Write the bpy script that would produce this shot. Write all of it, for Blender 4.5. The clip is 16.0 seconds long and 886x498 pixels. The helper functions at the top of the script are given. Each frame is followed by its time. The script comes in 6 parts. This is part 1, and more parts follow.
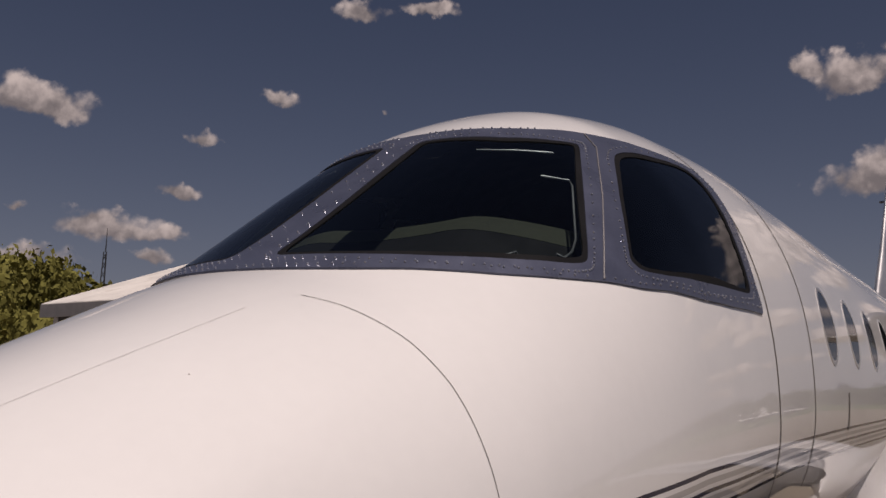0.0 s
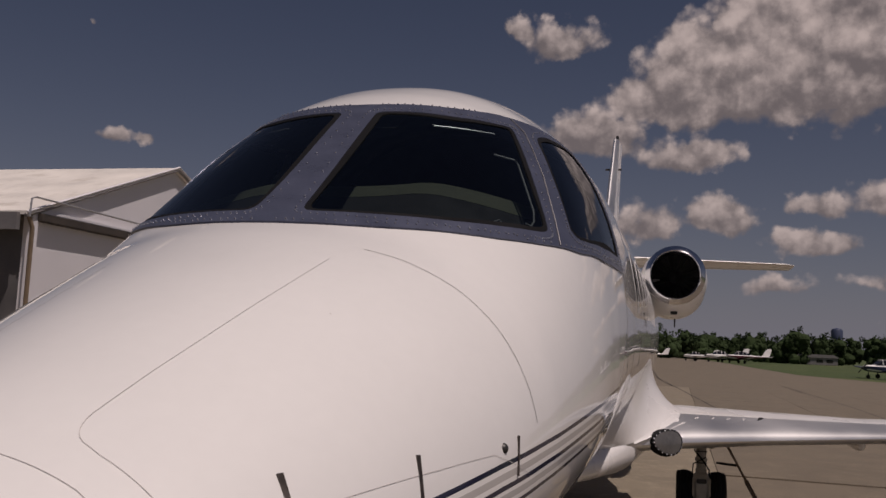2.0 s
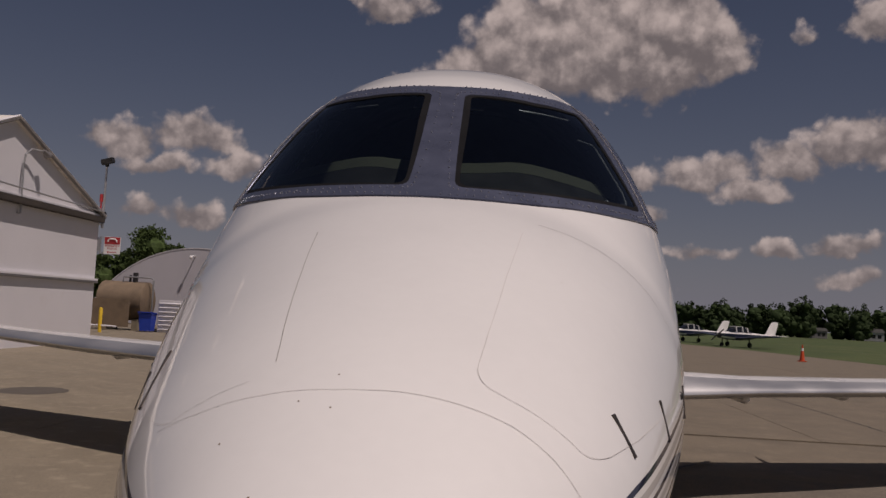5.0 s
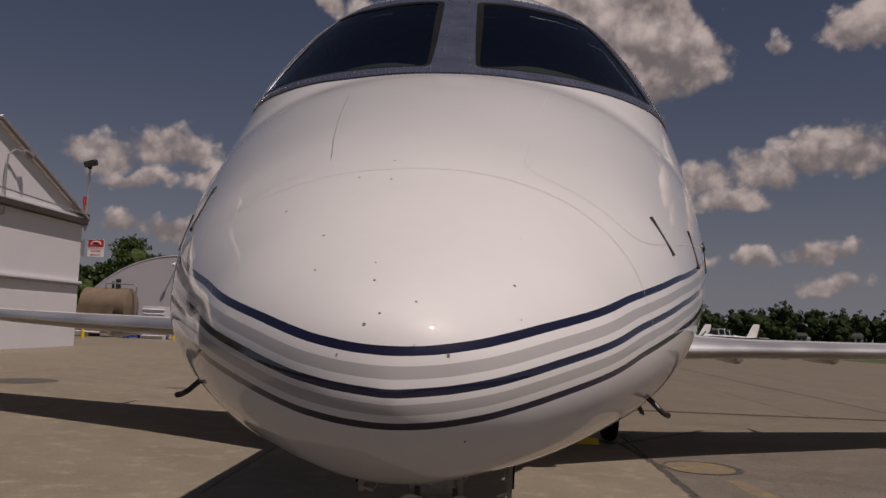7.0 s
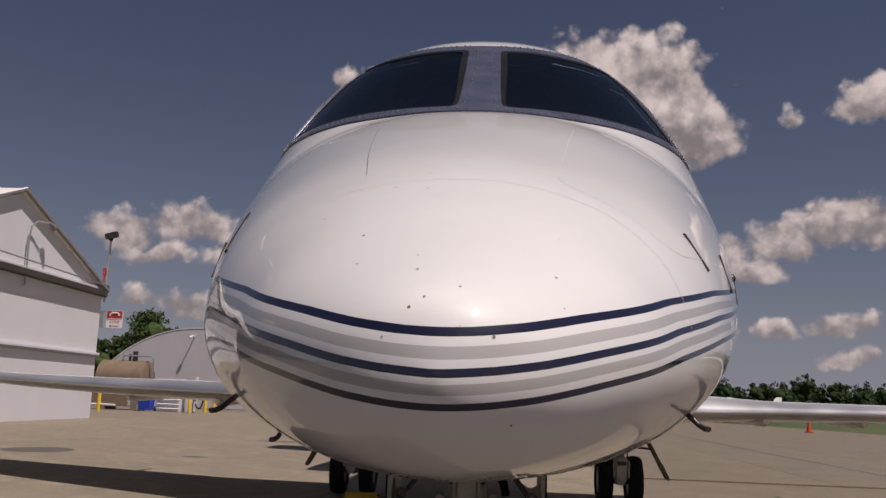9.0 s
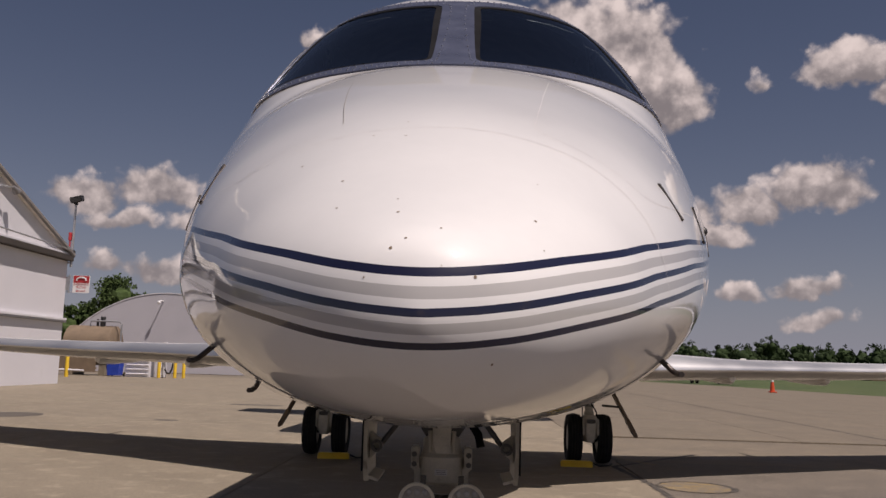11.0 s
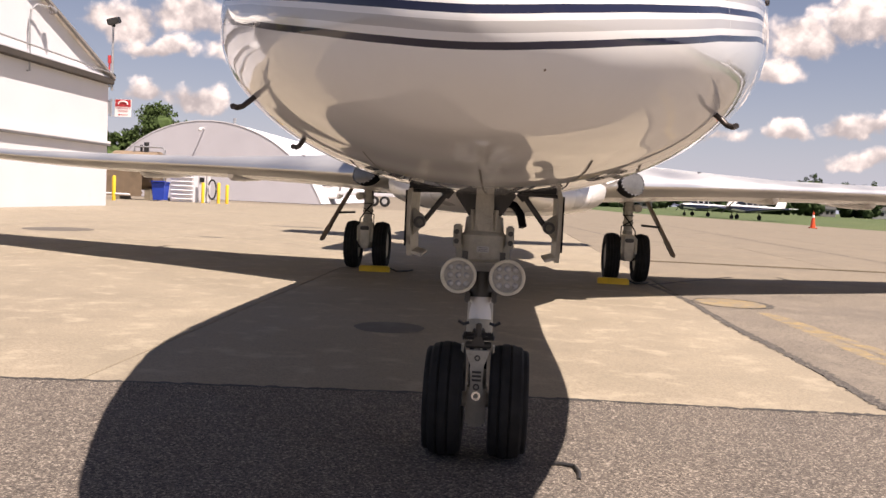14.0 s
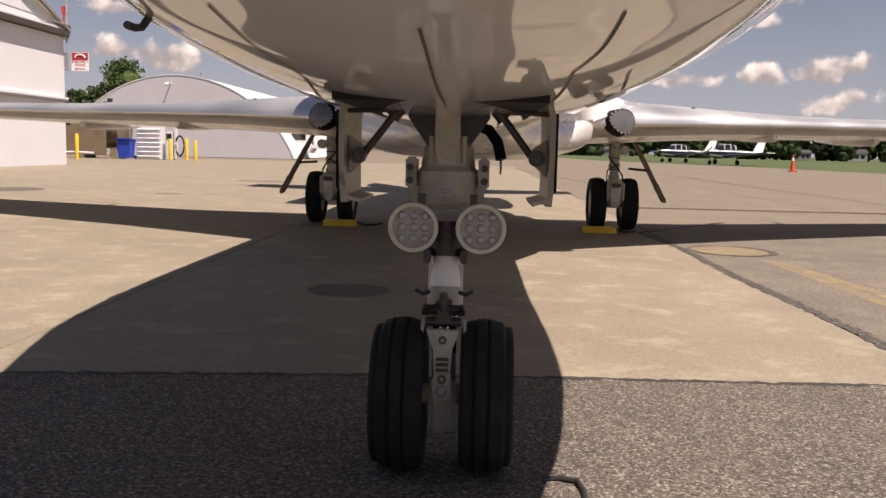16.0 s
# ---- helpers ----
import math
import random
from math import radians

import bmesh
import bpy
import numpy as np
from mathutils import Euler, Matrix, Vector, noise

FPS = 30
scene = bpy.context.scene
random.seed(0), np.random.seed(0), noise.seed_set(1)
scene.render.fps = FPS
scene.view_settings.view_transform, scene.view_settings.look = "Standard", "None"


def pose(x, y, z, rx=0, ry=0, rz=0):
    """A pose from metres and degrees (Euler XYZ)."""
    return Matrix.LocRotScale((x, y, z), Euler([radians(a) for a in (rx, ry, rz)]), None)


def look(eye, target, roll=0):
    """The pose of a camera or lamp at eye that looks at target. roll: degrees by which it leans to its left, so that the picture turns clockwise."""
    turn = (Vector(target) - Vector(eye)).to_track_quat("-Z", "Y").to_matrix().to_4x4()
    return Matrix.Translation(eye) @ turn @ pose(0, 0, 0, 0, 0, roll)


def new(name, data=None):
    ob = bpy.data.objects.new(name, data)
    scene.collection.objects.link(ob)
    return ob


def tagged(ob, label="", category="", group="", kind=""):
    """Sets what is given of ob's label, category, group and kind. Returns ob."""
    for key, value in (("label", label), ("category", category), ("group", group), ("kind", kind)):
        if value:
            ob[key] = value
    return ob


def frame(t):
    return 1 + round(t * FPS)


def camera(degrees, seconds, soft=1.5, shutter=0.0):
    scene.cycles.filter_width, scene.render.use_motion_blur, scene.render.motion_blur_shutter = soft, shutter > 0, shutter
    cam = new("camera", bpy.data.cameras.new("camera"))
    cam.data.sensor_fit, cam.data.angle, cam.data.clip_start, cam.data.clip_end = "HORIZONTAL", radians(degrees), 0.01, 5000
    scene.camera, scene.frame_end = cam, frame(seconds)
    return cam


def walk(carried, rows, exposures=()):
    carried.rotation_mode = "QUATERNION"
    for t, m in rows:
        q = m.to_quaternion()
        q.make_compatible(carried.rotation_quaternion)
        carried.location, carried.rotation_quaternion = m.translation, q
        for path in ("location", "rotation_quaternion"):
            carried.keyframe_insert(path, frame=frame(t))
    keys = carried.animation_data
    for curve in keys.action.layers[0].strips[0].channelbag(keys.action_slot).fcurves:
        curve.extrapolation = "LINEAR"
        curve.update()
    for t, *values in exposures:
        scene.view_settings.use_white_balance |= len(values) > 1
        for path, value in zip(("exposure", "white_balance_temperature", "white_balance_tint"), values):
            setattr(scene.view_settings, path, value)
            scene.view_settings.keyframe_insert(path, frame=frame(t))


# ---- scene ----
cam = camera(53.2, 16.0)
PATH = [
    (0, (1.986, -1.852, 1.988), (0.894, -0.208, 2.315), 1.4),
    (0.5, (1.904, -2.092, 1.959), (0.885, -0.392, 2.218), 2.7),
    (1, (1.686, -2.313, 1.955), (0.877, -0.501, 2.204), 1.5),
    (1.5, (1.56, -2.55, 1.955), (0.954, -0.659, 2.196), 1.7),
    (2, (1.369, -2.759, 1.961), (0.854, -0.837, 2.168), 2.5),
    (2.5, (1.083, -2.901, 1.951), (0.608, -0.966, 2.123), 2.2),
    (3, (0.879, -3.023, 1.951), (0.49, -1.07, 2.143), 1.9),
    (3.5, (0.702, -3.174, 1.956), (0.38, -1.21, 2.154), 2.3),
    (4, (0.512, -3.259, 1.944), (0.274, -1.282, 2.129), 2.8),
    (6.3, (0.155, -3.355, 1.649), (0.074, -1.359, 1.752), 2.5),
    (6.5, (0.143, -3.366, 1.567), (0.056, -1.371, 1.669), 2.2),
    (7, (0.134, -3.38, 1.372), (0.05, -1.389, 1.542), 2.2),
    (7.5, (0.126, -3.38, 1.251), (0.044, -1.399, 1.513), 2.6),
    (8, (0.101, -3.37, 1.23), (0.007, -1.402, 1.571), 2.4),
    (8.2, (0.095, -3.367, 1.228), (-0.016, -1.402, 1.586), 2.4),
    (10.3, (0.09, -3.381, 1.208), (-0.039, -1.405, 1.492), 2.0),
    (10.5, (0.083, -3.373, 1.203), (-0.021, -1.397, 1.491), 1.8),
    (11, (0.075, -3.372, 1.183), (0.02, -1.389, 1.44), 1.7),
    (11.5, (0.067, -3.335, 1.159), (0.012, -1.344, 1.334), 1.6),
    (12, (0.057, -3.321, 1.124), (-0.023, -1.324, 1.198), 1.7),
    (12.5, (0.054, -3.32, 1.093), (-0.037, -1.323, 1.043), 1.8),
    (13, (0.053, -3.33, 1.063), (-0.035, -1.335, 0.954), 1.7),
    (13.5, (0.058, -3.331, 1.024), (-0.064, -1.338, 0.91), 1.9),
    (14, (0.064, -3.325, 0.98), (-0.065, -1.333, 0.86), 2.6),
    (14.5, (0.079, -3.324, 0.945), (-0.011, -1.333, 0.783), 2.8),
    (15, (0.086, -3.309, 0.929), (0.022, -1.324, 0.7), 1.8),
    (15.5, (0.088, -3.05, 0.921), (0.02, -1.068, 0.668), 1.3),
    (16, (0.085, -2.43, 0.9), (0.008, -0.432, 0.674), 1.3),
]
EXPOSURES = [(0, -0.68, 7000, 23), (0.5, -0.90, 7000, 23), (1, -0.93, 7000, 24), (2.5, -0.94, 7000, 24), (4, -0.86, 7000, 24), (6.5, -1.05, 7050, 22), (7, -0.86, 7000, 22), (7.5, -0.52, 6900, 21), (8, -0.38, 6800, 21), (10.5, -0.30, 6800, 21), (11, -0.20, 6850, 21), (11.5, 0.08, 6900, 21), (12, 0.48, 6950, 21), (12.5, 0.92, 7050, 20), (13.5, 1.0, 7150, 20), (14, 1.02, 7150, 20), (14.5, 0.92, 7175, 20), (15, 0.76, 7200, 20), (16, 0.64, 7250, 20)]
walk(cam, [(t, look(eye, target, roll)) for t, eye, target, roll in PATH], EXPOSURES)

# ---- light: a high sun ahead of the nose, broken fair-weather cloud ----
TO_SUN = Vector((0.39, -0.30, 1.0)).normalized()
sun = new("sun", bpy.data.lights.new("sun", "SUN"))
sun.data.energy, sun.data.angle, sun.data.color = 5.0, radians(0.53), (1.0, 0.965, 0.91)
sun.rotation_mode = "QUATERNION"
sun.rotation_quaternion = TO_SUN.to_track_quat("Z", "Y")

world = bpy.data.worlds.new("sky")
scene.world = world
world.use_nodes = True
wt = world.node_tree
wt.nodes.clear()


def wmath(op, a, b=None, c=None):
    n = wt.nodes.new("ShaderNodeMath")
    n.operation = op
    for i, v in enumerate((a, b, c)):
        if v is None:
            continue
        if isinstance(v, (int, float)):
            n.inputs[i].default_value = v
        else:
            wt.links.new(v, n.inputs[i])
    return n.outputs[0]


def wvec(op, a, b, c=None):
    n = wt.nodes.new("ShaderNodeVectorMath")
    n.operation = op
    for i, v in enumerate((a, b, c)):
        if v is None:
            continue
        if isinstance(v, tuple):
            n.inputs[i].default_value = v
        else:
            wt.links.new(v, n.inputs[i])
    return n.outputs[0]


def wnoise(vector, scale, detail, rough):
    n = wt.nodes.new("ShaderNodeTexNoise")
    n.inputs["Scale"].default_value, n.inputs["Detail"].default_value, n.inputs["Roughness"].default_value = scale, detail, rough
    wt.links.new(vector, n.inputs["Vector"])
    return n.outputs


def wstep(value, lo, hi, a=0.0, b=1.0):
    n = wt.nodes.new("ShaderNodeMapRange")
    n.interpolation_type = "SMOOTHSTEP"
    for i, v in ((1, lo), (2, hi), (3, a), (4, b)):
        n.inputs[i].default_value = v
    wt.links.new(value, n.inputs[0])
    return n.outputs[0]


def wmix(share, a, b, blend="MIX"):
    n = wt.nodes.new("ShaderNodeMix")
    n.data_type, n.blend_type = "RGBA", blend
    for i, v in ((0, share), (6, a), (7, b)):
        if isinstance(v, (int, float, tuple)):
            n.inputs[i].default_value = v
        else:
            wt.links.new(v, n.inputs[i])
    return n.outputs[2]


def build_sky():
    sky = wt.nodes.new("ShaderNodeTexSky")
    sky.sky_type, sky.sun_disc = "NISHITA", False
    sky.sun_elevation = math.asin(TO_SUN.z)
    sky.sun_rotation = math.atan2(TO_SUN.x, TO_SUN.y)
    sky.air_density, sky.dust_density, sky.ozone_density = 1.0, 0.6, 1.6
    way = wt.nodes.new("ShaderNodeTexCoord").outputs["Generated"]
    sep = wt.nodes.new("ShaderNodeSeparateXYZ")
    wt.links.new(way, sep.inputs[0])
    az = wmath("ARCTAN2", sep.outputs[0], sep.outputs[1])
    el = wmath("ARCSINE", sep.outputs[2])
    flat = wt.nodes.new("ShaderNodeCombineXYZ")
    wt.links.new(az, flat.inputs[0])
    wt.links.new(el, flat.inputs[1])
    # billowing outlines: the plan of the heaps is pushed about at a large and a small scale
    swirl = wvec("SUBTRACT", wnoise(way, 16, 7, 0.60)[1], (0.5, 0.5, 0.5))
    place = wvec("MULTIPLY_ADD", swirl, (radians(4.0), radians(2.6), 0), flat.outputs[0])
    total, body, mass = None, None, None
    for a, e, w, h, s in CLOUDS:
        p = wvec("MULTIPLY_ADD", place, (1 / radians(w), 1 / radians(h), 0), (-a / w, -e / h, 0))
        q = wt.nodes.new("ShaderNodeSeparateXYZ")
        wt.links.new(p, q.inputs[0])
        u, v = q.outputs[0], q.outputs[1]
        # flat bases: the lower half falls off faster
        v2 = wmath("MAXIMUM", v, wmath("MULTIPLY", v, -1.5))
        r = wmath("SQRT", wmath("MULTIPLY_ADD", u, u, wmath("MULTIPLY", v2, v2)))
        d = wmath("MULTIPLY_ADD", wmath("MINIMUM", r, 1.6), -s, s)
        m = wmath("MAXIMUM", d, 0.0)
        total = d if total is None else wmath("MAXIMUM", total, d)
        body = wmath("MULTIPLY", m, v) if body is None else wmath("MULTIPLY_ADD", m, v, body)
        mass = m if mass is None else wmath("ADD", mass, m)
    # the same broken cloud behind and beside the path
    rest = wmath("MULTIPLY", wmath("SUBTRACT", wnoise(way, 3.4, 3, 0.5)[0], 0.60), wstep(sep.outputs[1], -0.1, 0.35, 5.0, 0.0))
    rest = wmath("SUBTRACT", rest, wstep(sep.outputs[1], -0.1, 0.35, 0.0, 0.8))
    total = wmath("MAXIMUM", total, rest)
    here = wnoise(way, 30, 7, 0.56)[0]
    above = wnoise(wvec("ADD", way, (0.004, -0.003, 0.012)), 30, 7, 0.56)[0]
    puffs = wt.nodes.new("ShaderNodeTexVoronoi")
    puffs.feature = "SMOOTH_F1"
    puffs.inputs["Scale"].default_value, puffs.inputs["Detail"].default_value, puffs.inputs["Smoothness"].default_value = 34.0, 2.0, 0.5
    wt.links.new(wvec("MULTIPLY_ADD", swirl, (0.03, 0.03, 0.03), way), puffs.inputs["Vector"])
    puff = wmath("SUBTRACT", 0.42, puffs.outputs["Distance"])
    dens = wmath("ADD", total, wmath("ADD", wmath("MULTIPLY", wmath("SUBTRACT", here, 0.5), 0.55), wmath("MULTIPLY", puff, 0.50)))
    cover = wstep(dens, -0.15, 0.24, 0.0, 0.97)
    # sunlit tops, grey bases
    high = wmath("DIVIDE", body, wmath("ADD", mass, 0.04))
    lit = wmath("ADD", wmath("MULTIPLY", wmath("SUBTRACT", here, above), 1.15), wmath("ADD", wmath("MULTIPLY_ADD", high, 0.42, 0.60), wmath("MULTIPLY", puff, 0.55)))
    ramp = wt.nodes.new("ShaderNodeValToRGB")
    ramp.color_ramp.elements[0].position, ramp.color_ramp.elements[0].color = 0.05, CLOUD_BASE
    ramp.color_ramp.elements[1].position, ramp.color_ramp.elements[1].color = 0.95, CLOUD_TOP
    ramp.color_ramp.interpolation = "EASE"
    wt.links.new(lit, ramp.inputs[0])
    blue = wmix(1.0, sky.outputs[0], SKY_TINT, "MULTIPLY")
    # pale haze low over the horizon
    haze = wmath("MULTIPLY", wmath("POWER", 2.718, wmath("MULTIPLY", wmath("ABSOLUTE", el), -8.5)), 0.78)
    air = wmix(haze, blue, (6.2, 7.0, 9.0, 1))
    back = wt.nodes.new("ShaderNodeBackground")
    back.inputs[1].default_value = SKY_STRENGTH
    wt.links.new(wmix(cover, air, wmix(wmath("MULTIPLY", haze, 0.3), ramp.outputs[0], (9.4, 8.9, 9.0, 1))), back.inputs[0])
    out = wt.nodes.new("ShaderNodeOutputWorld")
    wt.links.new(back.outputs[0], out.inputs[0])


SKY_STRENGTH = 0.047
SKY_TINT = (0.865, 0.81, 0.85, 1)
CLOUD_BASE, CLOUD_TOP = (5.2, 4.85, 4.95, 1), (17.5, 15.9, 15.0, 1)
# heaps: azimuth from +y towards +x, elevation, half width, half height, strength
CLOUDS = (
    (-59.3, 16.5, 3.9, 1.5, 1), (-44.7, 18.3, 1.5, 0.9, 0.9), (-49.6, 15.6, 1.4, 0.6, 0.7), (-50.8, 12.1, 2.1, 0.8, 0.8),
    (-54.8, 9.7, 3.6, 1.3, 0.85), (-51.6, 9.4, 2.2, 0.9, 0.7), (-59.8, 10.7, 1.0, 0.5, 0.7), (-51.8, 7.8, 1.3, 0.7, 0.75), (-58.9, 7.4, 3.0, 1.0, 0.7),
    (-39.5, 24.1, 2.2, 1.0, 0.85), (-34.9, 24.4, 2.6, 0.7, 0.75), (-38.0, 18.3, 0.5, 0.5, 0.6),
    (-36.4, 11.6, 1.7, 0.8, 0.8), (-34.2, 11.5, 1.2, 0.6, 0.7),
    (-7.9, 19.3, 3.3, 1.6, 0.95), (-10.8, 19.8, 1.4, 1.0, 0.8),
    (9.0, 17.4, 6.4, 6.6, 1.5), (4.0, 16.8, 7.6, 5.4, 1.4), (6.2, 20.4, 4.8, 3.8, 1.25), (-1.6, 15.4, 4.2, 2.2, 1.1), (13.0, 16.6, 3.2, 3.2, 1.2), (0.6, 16.6, 4.4, 3.2, 1.1),
    (-5.4, 13.0, 4.9, 2.3, 1.15), (0.6, 12.3, 3.6, 1.9, 1.05),
    (-1.8, 7.8, 3.0, 1.9, 0.95), (2.6, 8.2, 2.9, 1.9, 1.0), (7.9, 6.6, 2.9, 1.3, 0.9),
    (13.0, 9.4, 4.3, 1.8, 0.95), (17.6, 10.0, 3.2, 2.0, 1.0), (21.8, 11.2, 4.0, 2.3, 1.05), (15.8, 8.3, 3.0, 1.3, 0.85), (8.4, 9.0, 2.0, 1.3, 0.7),
    (23.8, 18.0, 3.3, 2.1, 1.05), (18.9, 17.3, 1.4, 0.9, 0.42), (26.5, 16.4, 2.5, 1.4, 0.9),
    (17.4, 4.9, 2.0, 0.9, 0.8), (20.9, 5.1, 2.4, 1.1, 0.85), (21.4, 3.2, 2.4, 1.0, 0.7), (6.0, 4.0, 3.0, 0.9, 0.65), (12.5, 4.2, 3.4, 0.8, 0.65),
    (-23.9, 9.3, 2.6, 1.7, 0.95), (-20.2, 9.9, 3.4, 2.1, 1.0), (-17.0, 8.4, 2.4, 1.4, 0.8), (-21.8, 8.0, 3.0, 0.9, 0.75),
    (-22.4, 5.2, 2.2, 1.2, 0.9), (-19.4, 5.1, 2.6, 1.3, 0.9),
)
build_sky()


# ---- materials ----
def material(name, colour, rough=0.5, metal=0.0, vary=0.12, scale=6.0, bump=0.0, bump_scale=60.0, coat=0.0, fleck=None, spec=0.5, stain=None, pale=None):
    """A procedural surface: colour varied at two scales, gloss that wanders, fine relief."""
    m = bpy.data.materials.new(name)
    m.use_nodes = True
    t = m.node_tree
    b = t.nodes["Principled BSDF"]
    b.inputs["Roughness"].default_value, b.inputs["Metallic"].default_value = rough, metal
    b.inputs["Coat Weight"].default_value, b.inputs["Coat Roughness"].default_value = coat, 0.022
    b.inputs["Specular IOR Level"].default_value = spec
    co = t.nodes.new("ShaderNodeTexCoord")
    wide = t.nodes.new("ShaderNodeTexNoise")
    wide.inputs["Scale"].default_value, wide.inputs["Detail"].default_value = scale, 6
    t.links.new(co.outputs["Object"], wide.inputs["Vector"])
    small = t.nodes.new("ShaderNodeTexNoise")
    small.inputs["Scale"].default_value, small.inputs["Detail"].default_value = bump_scale, 4
    t.links.new(co.outputs["Object"], small.inputs["Vector"])
    mixed = t.nodes.new("ShaderNodeMath")
    mixed.operation = "MULTIPLY_ADD"
    t.links.new(small.outputs[0], mixed.inputs[0])
    mixed.inputs[1].default_value = 0.5
    t.links.new(wide.outputs[0], mixed.inputs[2])
    r = t.nodes.new("ShaderNodeMapRange")
    for i, v in ((1, 0.45), (2, 1.05), (3, 1 - vary), (4, 1 + vary)):
        r.inputs[i].default_value = v
    t.links.new(mixed.outputs[0], r.inputs[0])
    mul = t.nodes.new("ShaderNodeMix")
    mul.data_type, mul.blend_type = "RGBA", "MULTIPLY"
    mul.inputs[0].default_value = 1.0
    mul.inputs[6].default_value = (*colour, 1)
    t.links.new(r.outputs[0], mul.inputs[7])
    last = mul.outputs[2]
    if fleck:
        v = t.nodes.new("ShaderNodeTexVoronoi")
        v.inputs["Scale"].default_value = fleck[1]
        t.links.new(co.outputs["Object"], v.inputs["Vector"])
        bw = t.nodes.new("ShaderNodeSeparateColor")
        t.links.new(v.outputs["Color"], bw.inputs[0])
        k = t.nodes.new("ShaderNodeMapRange")
        for i, q in ((1, 0.0), (2, 1.0), (3, fleck[2]), (4, fleck[3])):
            k.inputs[i].default_value = q
        t.links.new(bw.outputs[0], k.inputs[0])
        f = t.nodes.new("ShaderNodeMix")
        f.data_type, f.blend_type = "RGBA", "MULTIPLY"
        f.inputs[0].default_value = fleck[0]
        t.links.new(last, f.inputs[6])
        t.links.new(k.outputs[0], f.inputs[7])
        last = f.outputs[2]
    for stain in (stain, pale):
        if not stain:
            continue
        n = t.nodes.new("ShaderNodeTexNoise")
        n.inputs["Scale"].default_value, n.inputs["Detail"].default_value, n.inputs["Roughness"].default_value = stain[1], 8, 0.65
        t.links.new(co.outputs["Object"], n.inputs["Vector"])
        k = t.nodes.new("ShaderNodeMapRange")
        for i, q in ((1, stain[2]), (2, stain[2] + 0.14), (3, 0.0), (4, stain[3])):
            k.inputs[i].default_value = q
        t.links.new(n.outputs[0], k.inputs[0])
        f = t.nodes.new("ShaderNodeMix")
        f.data_type = "RGBA"
        t.links.new(k.outputs[0], f.inputs[0])
        t.links.new(last, f.inputs[6])
        f.inputs[7].default_value = (*stain[0], 1)
        last = f.outputs[2]
    t.links.new(last, b.inputs["Base Color"])
    g = t.nodes.new("ShaderNodeMapRange")
    for i, v in ((1, 0.3), (2, 0.7), (3, max(rough * 0.8, 0.01)), (4, min(rough * 1.25, 1.0))):
        g.inputs[i].default_value = v
    t.links.new(wide.outputs[0], g.inputs[0])
    t.links.new(g.outputs[0], b.inputs["Roughness"])
    if bump:
        u = t.nodes.new("ShaderNodeBump")
        u.inputs["Strength"].default_value, u.inputs["Distance"].default_value = 1.0, bump
        t.links.new(small.outputs[0], u.inputs["Height"])
        t.links.new(u.outputs[0], b.inputs["Normal"])
    return m


def livery():
    """Gloss white paint with navy and silver cheat lines, which follow the attribute 'line' across their band."""
    m = material("aircraft_paint", (0.80, 0.785, 0.76), 0.42, vary=0.025, scale=1.6, bump_scale=25, coat=1.0, spec=0.15)
    t = m.node_tree
    b = t.nodes["Principled BSDF"]
    b.inputs["Coat IOR"].default_value, b.inputs["Coat Roughness"].default_value = 1.6, 0.03
    at = t.nodes.new("ShaderNodeAttribute")
    at.attribute_name = "line"
    ramp = t.nodes.new("ShaderNodeValToRGB")
    ramp.color_ramp.interpolation = "CONSTANT"
    white, navy, silver = (1, 1, 1, 1), (0.013, 0.014, 0.045, 1), (0.60, 0.59, 0.585, 1)
    e = ramp.color_ramp.elements
    e[0].position, e[0].color = 0.0, white
    e[1].position, e[1].color = 0.2 - 0.029, navy
    for p, c in ((0.229, white), (0.292, silver), (0.372, white), (0.43, navy), (0.49, white), (0.537, silver), (0.617, white), (0.672, navy), (0.73, white)):
        s = e.new(p)
        s.color = c
    sc = t.nodes.new("ShaderNodeMath")
    sc.operation = "MULTIPLY_ADD"
    sc.inputs[1].default_value, sc.inputs[2].default_value = 0.5, 0.2
    t.links.new(at.outputs["Fac"], sc.inputs[0])
    t.links.new(sc.outputs[0], ramp.inputs[0])
    src = b.inputs["Base Color"].links[0].from_socket
    f = t.nodes.new("ShaderNodeMix")
    f.data_type, f.blend_type = "RGBA", "MULTIPLY"
    f.inputs[0].default_value = 1.0
    t.links.new(src, f.inputs[6])
    t.links.new(ramp.outputs[0], f.inputs[7])
    t.links.new(f.outputs[2], b.inputs["Base Color"])
    return m


def glass(name, tint, rough=0.02):
    """A thin tinted pane: what lies behind shows straight through, the gloss grows towards grazing angles."""
    m = bpy.data.materials.new(name)
    m.use_nodes = True
    t = m.node_tree
    t.nodes.remove(t.nodes["Principled BSDF"])
    through_it, film, mix = t.nodes.new("ShaderNodeBsdfTransparent"), t.nodes.new("ShaderNodeBsdfGlossy"), t.nodes.new("ShaderNodeMixShader")
    through_it.inputs[0].default_value = (*tint, 1)
    film.inputs["Roughness"].default_value = rough
    fresnel = t.nodes.new("ShaderNodeFresnel")
    fresnel.inputs[0].default_value = 1.5
    t.links.new(fresnel.outputs[0], mix.inputs[0])
    t.links.new(through_it.outputs[0], mix.inputs[1])
    t.links.new(film.outputs[0], mix.inputs[2])
    t.links.new(mix.outputs[0], t.nodes["Material Output"].inputs[0])
    return m


